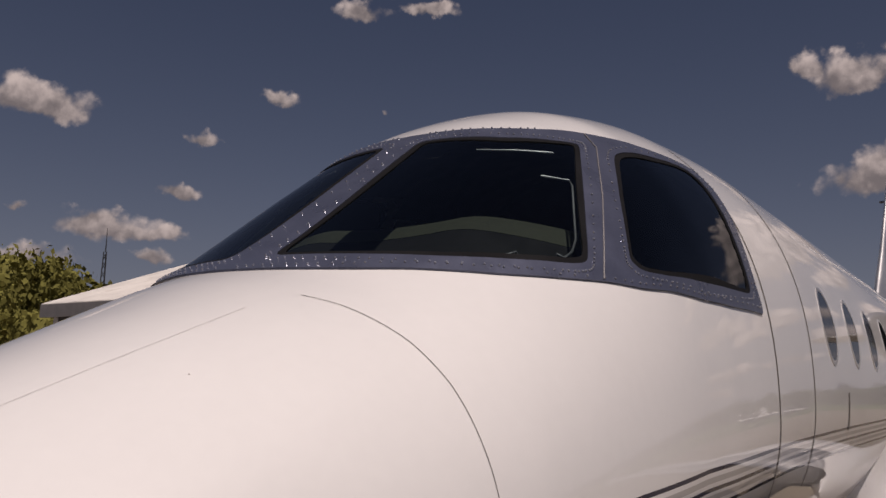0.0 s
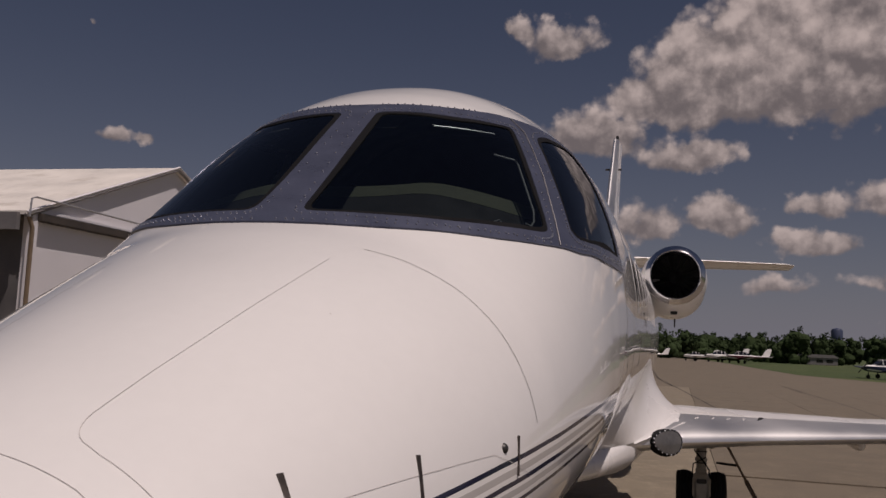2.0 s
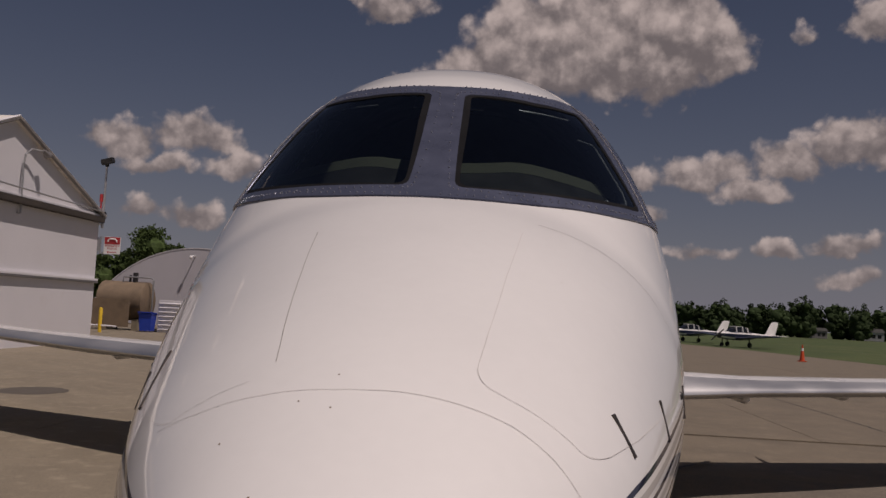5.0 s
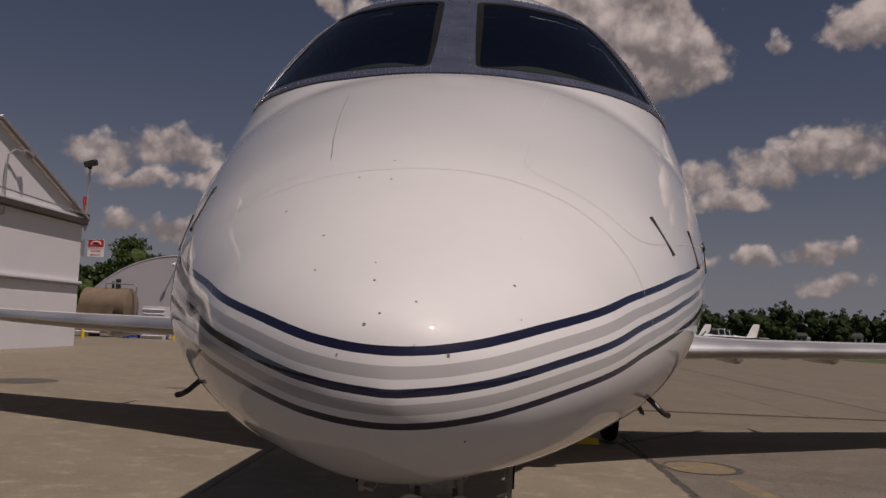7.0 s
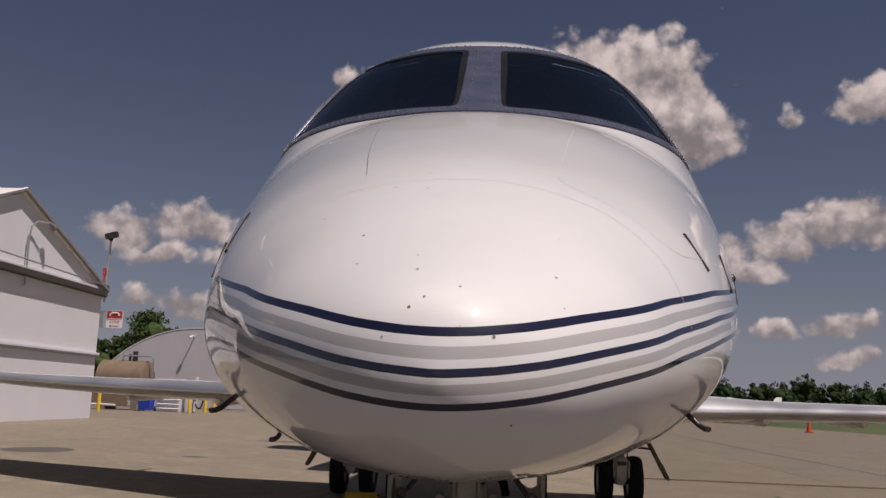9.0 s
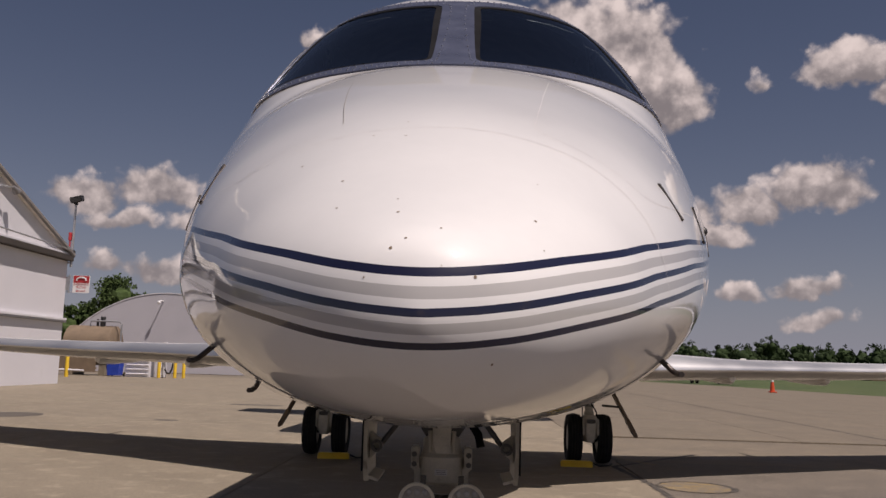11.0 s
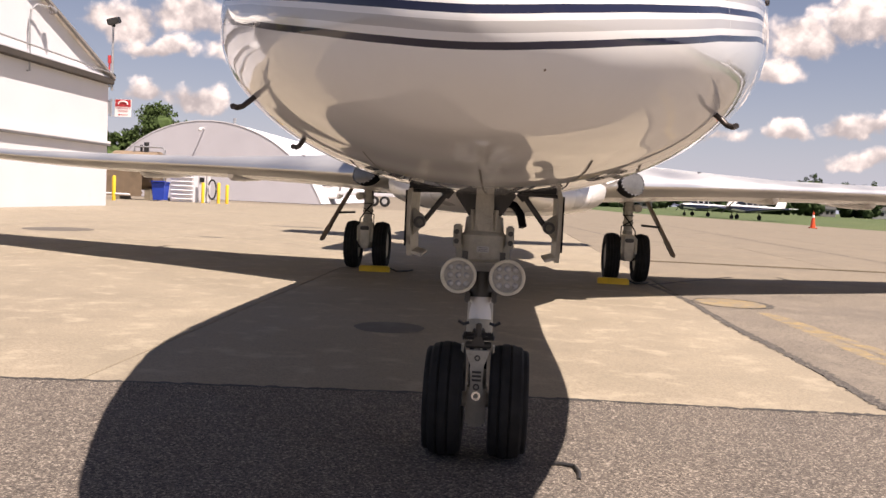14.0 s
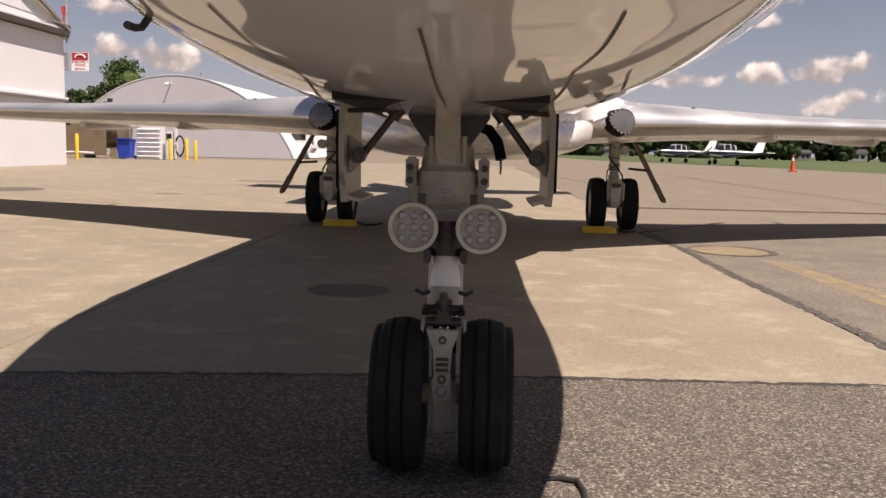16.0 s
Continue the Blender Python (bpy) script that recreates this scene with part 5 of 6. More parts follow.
        box(bm, lampc + Vector((-0.02 * s, 0.02, 0.072)), (0.02, 0.03, 0.03))
        part("bracket", bm, M_STEEL, lamp)
    # hung doors with rod and bracket
    for s in (1, -1):
        x = 0.285 * s
        bm = bmesh.new()
        secs = []
        for z, x0, y0, y1 in ((1.09, 0.215, -0.06, 0.10), (1.055, 0.236, -0.09, 0.13), (1.02, 0.256, -0.12, 0.17), (0.985, 0.264, -0.14, 0.20), (0.87, 0.266, -0.14, 0.20), (0.80, 0.264, -0.12, 0.19), (0.755, 0.262, -0.10, 0.17)):
            secs.append([Vector((x0 * s, y0, z)), Vector(((x0 + 0.016) * s, y0 - 0.004, z)), Vector(((x0 + 0.016) * s, y1, z)), Vector((x0 * s, y1, z))])
        loft(bm, secs)
        d = part("gear_door", bm, M_GEAR, g, "grimy cream hanging nose gear door", bevel=0.003)
        bm = bmesh.new()
        box(bm, (0.246 * s, 0.03, 0.765), (0.042, 0.27, 0.010), Euler((0, radians(-16 * s), 0)).to_matrix())
        part("door_lip", bm, M_GEAR, d)
        bm = bmesh.new()
        box(bm, (0.282 * s, -0.139, 0.895), (0.006, 0.016, 0.20))
        part("door_edge", bm, M_SEAL, d, "black door edge seal")
        bm = bmesh.new()
        prism(bm, [(0.262 * s, 0.93), (0.262 * s, 0.83), (0.222 * s, 0.87), (0.222 * s, 0.90)], 0.05, Matrix.Translation((0, -0.05, 0)))
        part("rod_bracket", bm, M_GEAR, d, bevel=0.004)
        bm = bmesh.new()
        lathe(bm, [(-0.02, 0.012), (-0.02, 0.022), (0.02, 0.022), (0.02, 0.012)], (0.236 * s, -0.08, 0.88), (0, 1, 0), 18, close=True)
        part("bearing", bm, M_STEEL, d)
        bm = bmesh.new()
        rod(bm, (0.222 * s, -0.06, 0.885), (0.135 * s, -0.06, 1.0), 0.010, seg=12)
        rod(bm, (0.15 * s, -0.06, 0.98), (0.125 * s, -0.06, 1.01), 0.019, seg=12)
        part("door_rod", bm, M_STEEL, d, "dark door rod")
        bm = bmesh.new()
        rod(bm, (0.262 * s, -0.10, 0.995), (0.12 * s, -0.10, 1.0), 0.007, seg=8)
        part("hinge_bar", bm, M_STEEL, d)


def main_gear(s):
    g = thing("main_gear", "", "", (0, 0, 0))
    g.parent = jet
    x0, y0 = 1.655 * s, 8.0
    for o in (-0.183, 0.183):
        wheel(g, (x0 + o, y0 + 0.05, 0.305), 0.305, 0.185, 3, 0.17)
    bm = bmesh.new()
    rod(bm, (x0 - 0.2, y0 + 0.05, 0.305), (x0 + 0.2, y0 + 0.05, 0.305), 0.04, seg=18)
    part("axle", bm, M_STEEL, g)
    bm = bmesh.new()
    secs = []
    for z, w, d in ((0.27, 0.05, 0.09), (0.33, 0.085, 0.13), (0.46, 0.095, 0.15), (0.55, 0.092, 0.14), (0.585, 0.075, 0.11), (0.60, 0.06, 0.09)):
        secs.append([Vector((x0 + w * a, y0 - 0.10 + d * b, z)) for a, b in ((-1, -0.6), (-0.6, -1), (0.6, -1), (1, -0.6), (1, 1), (-1, 1))])
    loft(bm, secs)
    part("trailing_arm", bm, M_ARM, g, "off-white trailing arm block", bevel=0.01)
    for o in (-1, 1):
        bm = bmesh.new()
        box(bm, (x0 + 0.088 * o, y0 - 0.215, 0.46), (0.022, 0.05, 0.20))
        part("arm_cheek", bm, M_ARM, g, bevel=0.006)
    bm = bmesh.new()
    box(bm, (x0, y0 - 0.252, 0.53), (0.11, 0.02, 0.05))
    part("arm_recess", bm, M_STEEL, g, bevel=0.008)
    bm = bmesh.new()
    lathe(bm, [(0.0, 0.050), (0.02, 0.062), (0.05, 0.062), (0.06, 0.052), (0.13, 0.052), (0.14, 0.068), (0.17, 0.068), (0.18, 0.055), (0.30, 0.058), (0.31, 0.074), (0.35, 0.074), (0.36, 0.062), (0.55, 0.066)], (x0, y0 - 0.03, 0.59), (0, 0.07, 1), 26)
    part("leg", bm, M_ARM, g, "off-white main leg with collars")
    for z in (0.70, 0.83):
        bm = bmesh.new()
        rod(bm, (x0, y0 - 0.022, z), (x0, y0 - 0.021, z + 0.012), 0.068, seg=22)
        part("leg_strap", bm, M_STEEL, g, "dark hose strap")
    bm = bmesh.new()
    prism(bm, [(x0 - 0.05 * s, 0.98), (x0 - 0.27 * s, 1.06), (x0 - 0.27 * s, 1.10), (x0 - 0.02 * s, 1.10)], 0.10, Matrix.Translation((0, y0 - 0.02, 0)))
    part("side_strut", bm, M_ARM, g, "off-white side strut", bevel=0.008)
    bm = bmesh.new()
    rod(bm, (x0 + 0.105 * s, y0 - 0.12, 0.93), (x0 + 0.105 * s, y0 + 0.1, 0.93), 0.050, seg=22)
    box(bm, (x0 - 0.13 * s, y0, 1.05), (0.2, 0.12, 0.10), Euler((0, radians(20 * s), 0)).to_matrix())
    part("trunnion", bm, M_ARM, g, "round trunnion housing", bevel=0.008)
    bm = bmesh.new()
    pipe(bm, [(x0 - 0.06 * s, y0 - 0.09, 1.0), (x0 - 0.075 * s, y0 - 0.10, 0.85), (x0 + 0.02 * s, y0 - 0.11, 0.74), (x0 + 0.085 * s, y0 - 0.10, 0.64), (x0 + 0.08 * s, y0 - 0.2, 0.5)], 0.009, 8)
    pipe(bm, [(x0 + 0.05 * s, y0 - 0.09, 0.78), (x0 - 0.09 * s, y0 - 0.10, 0.70), (x0 - 0.10 * s, y0 - 0.15, 0.52)], 0.007, 8)
    part("brake_hose", bm, M_SEAL, g, "black brake hose")
    # leg door: a long narrow panel leaning out
    bm = bmesh.new()
    a, b = Vector((1.86 * s, y0, 1.06)), Vector((2.255 * s, y0, 0.335))
    d = (b - a).normalized()
    n = Vector((d.z, 0, -d.x))
    secs = []
    for t, w, th in ((0, 0.07, 0.012), (0.3, 0.10, 0.014), (0.70, 0.10, 0.013), (0.74, 0.07, 0.024), (0.97, 0.06, 0.022), (1.0, 0.05, 0.008)):
        c = a.lerp(b, t)
        secs.append([c + n * th - Vector((0, w, 0)), c + n * th + Vector((0, w, 0)), c - n * th + Vector((0, w, 0)), c - n * th - Vector((0, w, 0))])
    loft(bm, secs)
    dr = part("leg_door", bm, M_BROWN, g, "grimy leaning main gear door", bevel=0.004)
    bm = bmesh.new()
    rod(bm, (2.04 * s, y0 - 0.02, 0.705), (1.82 * s, y0 - 0.02, 0.72), 0.014, seg=10)
    part("door_rod", bm, M_STEEL, dr, "dark door rod")


nose_gear()
main_gear(1)
main_gear(-1)


def chock(x, y, turn):
    c = thing("wheel_chock", "yellow rubber wheel chock on concrete", "chock", (x, y, 0), "wheel chocks")
    bm = bmesh.new()
    m = Matrix.Translation((x, y, 0)) @ Euler((0, 0, radians(turn))).to_matrix().to_4x4()
    secs = []
    for i, xx in enumerate((-0.19, -0.17, 0.17, 0.19)):
        k = 0.8 if i in (0, 3) else 1.0
        secs.append([m @ Vector((xx, -0.075 * k, 0.0)), m @ Vector((xx, -0.04 * k, 0.07 * k)), m @ Vector((xx, 0.04 * k, 0.07 * k)), m @ Vector((xx, 0.075 * k, 0.0))])
    loft(bm, secs)
    part("wedge", bm, M_YELLOW, c, bevel=0.006)
    bm = bmesh.new()
    pipe(bm, [m @ Vector((0.19, 0, 0.05)), m @ Vector((0.27, 0.02, 0.012)), m @ Vector((0.4, 0.1, 0.012)), m @ Vector((0.46, 0.3, 0.012))], 0.009, 8)
    part("rope", bm, M_TAR, c, "dark worn rope")


chock(-1.49, 7.62, 3)
chock(1.46, 7.60, -2)

# ---- hangars on the far side of the apron ----
HX, HY0, HY1, HE, HP, HW = -15.45, 17.2, 30.46, 4.95, 7.38, -27.6
hangar = thing("hangar", "large white sheet-metal gable hangar on the apron", "building", (HX, 23.9, 0))
mid = (HY0 + HY1) / 2
bm = bmesh.new()
prism(bm, [(HY0, 0.0), (HY1, 0.0), (HY1, HE), (mid, HP), (HY0, HE)], 0.25, Matrix.Translation((HX - 0.125, 0, 0)) @ Matrix.Rotation(radians(90), 4, "Z"))
part("gable_wall", bm, M_SHEET, hangar, "white sheet-metal gable wall", smooth=False)
# the near side wall is given a darker colour than the far one
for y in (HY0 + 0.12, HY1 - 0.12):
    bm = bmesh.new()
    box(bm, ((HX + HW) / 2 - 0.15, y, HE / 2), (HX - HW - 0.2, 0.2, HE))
    part("side_wall", bm, M_SIDING if y < 20 else M_SHEET, hangar, "dark grey side wall" if y < 20 else "", smooth=False)
bm = bmesh.new()
prism(bm, [(HY0, 0.0), (HY1, 0.0), (HY1, HE), (mid, HP), (HY0, HE)], 0.25, Matrix.Translation((HW + 0.125, 0, 0)) @ Matrix.Rotation(radians(90), 4, "Z"))
part("gable_wall", bm, M_SHEET, hangar, smooth=False)
for s, y in ((-1, HY0), (1, HY1)):
    bm = bmesh.new()
    secs = []
    dy, dz = (y - 0.45, HE - 0.16) if s < 0 else (y + 0.14, HE - 0.05)
    for x in [HX + 0.21 - 0.5 * k for k in range(26)]:
        o = 0.012 * math.sin(x * 7)
        secs.append([Vector((x, mid, HP + 0.10)), Vector((x, dy, dz + 0.12 + o)), Vector((x, dy, dz + 0.02)), Vector((x, mid, HP))])
    loft(bm, secs)
    part("roof", bm, M_ROOF, hangar, "weathered off-white metal roof", smooth=False)
    bm = bmesh.new()
    a, b = Vector((HX + 0.17, mid, HP + 0.02)), Vector((HX + 0.17, dy, dz))
    pipe(bm, [a, b], 0.06, 4)
    part("rake_trim", bm, M_TRIM, hangar, "grey rake trim")
    bm = bmesh.new()
    pipe(bm, [a + Vector((0.04, 0, 0.09)), b + Vector((0.04, 0, 0.09))], 0.035, 4)
    part("rake_trim", bm, M_SHEET, hangar)
    bm = bmesh.new()
    box(bm, ((HX + HW) / 2, dy + 0.05 * s, dz - (0.16 if s < 0 else 0)), (HX - HW, 0.14, 0.46 if s < 0 else 0.14))
    part("gutter", bm, M_TRIM, hangar, "grey gutter")
for z, w, m, lab in ((4.98, 0.09, M_SHEET, "white track cover"), (2.36, 0.07, M_TRIM, "grey girt"), (2.45, 0.10, M_SHEET, "white girt")):
    bm = bmesh.new()
    box(bm, (HX + 0.06, mid, z), (0.14, HY1 - HY0 + 0.1, w))
    part("track" if z > 4 else "girt", bm, m, hangar, lab, bevel=0.015)
bm = bmesh.new()
pipe(bm, [(HX + 0.03, 24.5, 4.4), (HX + 0.12, 24.5, 4.4), (HX + 0.12, 24.45, 5.9), (HX + 0.14, 24.5, 6.35), (HX + 0.22, 24.7, 6.55), (HX + 0.35, 25.1, 6.56)], 0.035, 8)
arm = part("lamp_arm", bm, M_GALV, hangar, "bent conduit lamp arm")
bm = bmesh.new()
rod(bm, (HX + 0.38, 25.15, 6.60), (HX + 0.40, 25.4, 6.47), 0.05, 0.14, 14)
part("lamp_shade", bm, M_TRIM, arm)
# near corner: downpipe and platform rail
bm = bmesh.new()
pipe(bm, [(HX + 0.1, HY0 - 0.3, 4.9), (HX + 0.12, HY0 - 0.1, 4.5), (HX + 0.12, HY0 - 0.1, 0.1)], 0.06, 8)
part("downpipe", bm, M_BROWN, hangar, "rusty downpipe")
bm = bmesh.new()
box(bm, (HX + 0.06, HY0 - 0.02, 2.47), (0.16, 0.24, 4.94))
part("corner_trim", bm, M_SHEET, hangar, bevel=0.01)
bm = bmesh.new()
box(bm, (HX + 0.14, (HY0 + HY1) / 2, 4.80), (0.26, HY1 - HY0 - 0.1, 0.22))
part("door_track", bm, M_TRACK, hangar, "dark stained door track beam", bevel=0.02)
bm = bmesh.new()
pipe(bm, [(HX + 0.3, HY0 - 0.45, 4.75), (HX + 0.3, HY0 - 0.42, 5.24), (HX + 0.3, HY0 - 0.25, 5.30), (HX + 0.3, HY1 - 0.3, 5.10)], 0.028, 6)
part("rail", bm, M_GALV, hangar, "thin pipe rail")

# floodlight on the far eave corner
pole = thing("floodlight_pole", "slim floodlight pole fixed to the white hangar corner", "lamp", (-15.38, 30.62, 4.6))
bm = bmesh.new()
rod(bm, (-15.38, 30.62, 4.5), (-15.38, 30.62, 7.0), 0.05, 0.04, 12)
for z in (4.65, 4.85):
    box(bm, (-15.42, 30.53, z), (0.16, 0.2, 0.04))
part("pole", bm, M_GALV, pole)
bm = bmesh.new()
box(bm, (-15.30, 30.5, 7.16), (0.46, 0.34, 0.24), Euler((radians(12), radians(-14), 0)).to_matrix())
box(bm, (-15.38, 30.62, 7.02), (0.14, 0.14, 0.14))
part("lamp_head", bm, M_BLACK, pole, "black floodlight head", bevel=0.03)
bm = bmesh.new()
rod(bm, (-15.5, 30.62, 5.0), (-15.5, 30.62, 5.55), 0.035, seg=8)
rod(bm, (-15.5, 30.62, 5.55), (-15.5, 30.62, 5.85), 0.07, seg=10)
part("warning_light", bm, M_RED, pole, "small red warning light")
bm = bmesh.new()
box(bm, (-15.42, 30.60, 5.02), (0.28, 0.26, 0.28))
part("junction_box", bm, M_BLACK, pole, bevel=0.03)

# emergency phone sign on a bracket
SX, SY, SZ, SW, SH, SK = -14.95, 30.7, 3.84, 0.66, 0.68, 1.4
sign = thing("phone_sign", "red and white emergency phone sign on a bracket", "sign", (-15.44, 30.7, SZ))


def text(parent, words, x, z, size, mat):
    cu = bpy.data.curves.new("lettering", "FONT")
    cu.body, cu.size, cu.align_x, cu.align_y, cu.extrude = words, size, "CENTER", "CENTER", 0.001
    tmp = bpy.data.objects.new("lettering", cu)
    scene.collection.objects.link(tmp)
    me = bpy.data.meshes.new_from_object(tmp.evaluated_get(bpy.context.evaluated_depsgraph_get()))
    bpy.data.objects.remove(tmp)
    me.materials.clear()
    me.materials.append(mat)
    ob = new("lettering", me)
    ob.matrix_world = Matrix.Translation((x, SY - 0.016, z)) @ Matrix.Rotation(radians(90), 4, "X")
    mw = ob.matrix_world.copy()
    ob.parent = parent
    ob.matrix_parent_inverse = parent.matrix_world.inverted()
    return ob


bm = bmesh.new()
box(bm, (SX, SY, SZ), (SW, 0.02, SH))
board = part("board", bm, M_SIGN, sign, "white sign board", bevel=0.004)
bm = bmesh.new()
box(bm, (SX, SY - 0.012, SZ + 0.135 * SK), (SW - 0.04, 0.006, 0.20 * SK))
part("red_field", bm, M_RED, board, "red field with handset symbol")
bm = bmesh.new()
pipe(bm, [(SX + a * SK, SY - 0.018, SZ + b * SK) for a, b in ((-0.13, 0.10), (-0.12, 0.15), (-0.06, 0.185), (0.06, 0.185), (0.12, 0.15), (0.13, 0.10))], 0.03, 8)
part("handset", bm, M_SIGN, board, "white handset symbol")
text(board, "EMERGENCY", SX, SZ - 0.01 * SK, 0.075 * SK, M_RED)
text(board, "PHONE", SX, SZ - 0.09 * SK, 0.085 * SK, M_RED)
bm = bmesh.new()
prism(bm, [(SX + a * SK, SZ + b * SK) for a, b in ((-0.15, -0.19), (-0.09, -0.155), (-0.09, -0.18), (0.14, -0.18), (0.14, -0.20), (-0.09, -0.20), (-0.09, -0.225))], 0.004, Matrix.Translation((0, SY - 0.013, 0)))
part("arrow", bm, M_RED, board)
bm = bmesh.new()
for z in (SZ - 0.3, SZ + 0.3):
    pipe(bm, [(HX - 0.1, SY + 0.02, z), (SX + 0.25, SY + 0.02, z)], 0.014, 6)
pipe(bm, [(HX + 0.02, SY + 0.02, SZ - 0.36), (HX + 0.02, SY + 0.02, SZ + 0.36)], 0.022, 8)
box(bm, (HX - 0.02, HY1 + 0.12, SZ), (0.06, 0.28, 0.5))
part("bracket", bm, M_GALV, sign)

# arched hangar
QX, QY, QR, QC = -20.4, 57.0, 8.66, -3.27
arch = thing("arched_hangar", "white arched metal hangar with curved roof", "building", (QX, QY, 0))
am = math.acos(-QC / QR)
pts = [(QX + QR * math.sin(a), QC + QR * math.cos(a)) for a in (am - 2 * am * k / 40 for k in range(41))]
bm = bmesh.new()
prism(bm, pts[::-1], 0.2, Matrix.Translation((0, QY, 0)))
part("end_wall", bm, M_ARCH, arch, "pale grey sheet-metal end wall", smooth=False)
bm = bmesh.new()
secs = []
for i in range(26):
    y = QY - 0.13 + 1.0 * i
    secs.append([Vector((QX + (x - QX) * 1.006, y, QC + (z - QC) * 1.006 + 0.01)) for x, z in pts] + [Vector((x, y, z + 0.005)) for x, z in pts[::-1]])
loft(bm, secs)
part("roof", bm, M_SHEET, arch, "white barrel roof")
bm = bmesh.new()
pipe(bm, [(-20.7, QY - 0.10, 4.85), (-20.7, QY - 0.5, 4.88), (-20.78, QY - 0.7, 4.8)], 0.04, 8)
bmesh.ops.create_uvsphere(bm, u_segments=12, v_segments=8, radius=0.12, matrix=Matrix.Translation((-20.78, QY - 0.75, 4.75)))
part("wall_lamp", bm, M_SIGN, arch, "small white wall lamp")
bm = bmesh.new()
rod(bm, (-19.0, QY + 1.2, 5.35), (-19.0, QY + 1.2, 5.75), 0.1, seg=10)
part("roof_vent", bm, M_GALV, arch)

# fuel corner: tank behind boards, bin, louvred cabinet, pump, posts
bm = bmesh.new()
lathe(bm, [(-1.42, 0.3), (-1.38, 0.8), (-1.25, 1.08), (1.25, 1.08), (1.38, 0.8), (1.42, 0.3)], (-20.4, 45.2, 1.62), (1, 0, 0), 36)
tank = solid("fuel_tank", bm, M_BROWN, "brown horizontal fuel storage tank", "tank")
for x in (-21.3, -19.5):
    bm = bmesh.new()
    box(bm, (x, 45.2, 0.3), (0.35, 1.6, 0.66))
    part("saddle", bm, M_CONCRETE, tank)
bm = bmesh.new()
pipe(bm, [(-20.5, 44.9, 2.6), (-20.5, 44.9, 2.95), (-18.9, 44.9, 2.95), (-18.78, 44.9, 2.8), (-18.78, 44.9, 0.05)], 0.05, 8)
part("fill_pipe", bm, M_GALV, tank, "pale pipe over the tank")
for x, z, r in ((-19.86, 3.2, 0.14), (-20.15, 3.05, 0.07)):
    bm = bmesh.new()
    rod(bm, (x, 45.0, 2.6), (x, 45.0, z), r, seg=12)
    part("vent", bm, M_STEEL, tank)
fence = thing("board_fence", "brown board screen around a fuel tank", "fence", (-20.6, 43.6, 0))
for k in range(15):
    bm = bmesh.new()
    box(bm, (-22.5 + 0.2 * k + 0.09, 43.6, 0.95), (0.198, 0.03, 1.5))
    part("board", bm, M_BROWN, fence, smooth=False)
for z in (0.4, 1.5):
    bm = bmesh.new()
    box(bm, (-21.0, 43.64, z), (3.05, 0.05, 0.09))
    part("fence_rail", bm, M_BROWN, fence)


def bollard(x, y, h, r=0.09):
    b = thing("bollard", "yellow painted steel bollard on the apron", "bollard", (x, y, 0), "bollards by the fuel pump")
    bm = bmesh.new()
    lathe(bm, [(0, r), (h - 0.05, r), (h - 0.015, r * 0.8), (h, r * 0.3)], (x, y, 0), (0, 0, 1), 18)
    part("post", bm, M_YELLOW, b)


for x, y, h in ((-19.43, 40.0, 1.25), (-18.95, 44.0, 1.0), (-15.37, 44.0, 1.14), (-14.9, 44.0, 1.04), (-16.1, 43.6, 1.1)):
    bollard(x, y, h)
bm = bmesh.new()
pipe(bm, [(-20.5, 40.0, 0.35), (-19.43, 40.0, 0.35), (-18.6, 40.0, 0.33)], 0.05, 8)
solid("guard_rail", bm, M_SHEET, "low white pipe guard rail", "rail")

bin_ = thing("wheelie_bin", "blue plastic wheelie bin by the fuel pump", "bin", (-18.45, 43.6, 0))
bm = bmesh.new()
secs = []
for z, w in ((0.06, 0.29), (0.5, 0.32), (0.92, 0.35), (0.94, 0.38), (0.98, 0.38)):
    secs.append([Vector((-18.45 + w * a, 43.6 + w * 1.05 * b, z)) for a, b in ((-1, -1), (1, -1), (1, 1), (-1, 1))])
loft(bm, secs)
part("body", bm, M_BLUE, bin_, bevel=0.02)
bm = bmesh.new()
box(bm, (-18.45, 43.58, 1.02), (0.80, 0.86, 0.07), Euler((radians(-4), 0, 0)).to_matrix())
part("lid", bm, M_BLUE, bin_, bevel=0.025)
for s in (1, -1):
    bm = bmesh.new()
    rod(bm, (-18.45 + 0.28 * s, 44.05, 0.1), (-18.45 + 0.34 * s, 44.05, 0.1), 0.1, seg=16)
    part("wheel", bm, M_TYRE, bin_)

cab = thing("louvred_cabinet", "white louvred equipment cabinet by the pump", "cabinet", (-17.38, 44.3, 0))
bm = bmesh.new()
box(bm, (-17.38, 44.3, 0.88), (1.3, 0.7, 1.76))
part("body", bm, M_SHEET, cab, bevel=0.02)
for k in range(7):
    bm = bmesh.new()
    box(bm, (-17.38, 43.93, 0.18 + 0.235 * k), (1.16, 0.10, 0.035), Euler((radians(28), 0, 0)).to_matrix())
    part("louvre", bm, M_SHEET, cab)
pump = thing("fuel_pump", "white fuel pump with looped black hose", "pump", (-16.2, 44.2, 0))
bm = bmesh.new()
box(bm, (-16.3, 44.2, 0.75), (0.36, 0.4, 1.5))
box(bm, (-16.0, 44.2, 0.95), (0.12, 0.3, 1.9))
part("body", bm, M_SHEET, pump, bevel=0.02)
bm = bmesh.new()
box(bm, (-16.3, 43.98, 1.25), (0.26, 0.02, 0.26))
part("dial", bm, M_BLACK, pump)
bm = bmesh.new()
pipe(bm, [(-15.7 + 0.22 * math.cos(a), 43.9, 0.75 + 0.52 * math.sin(a)) for a in (-2.6 + 0.28 * k for k in range(20))], 0.045, 8)
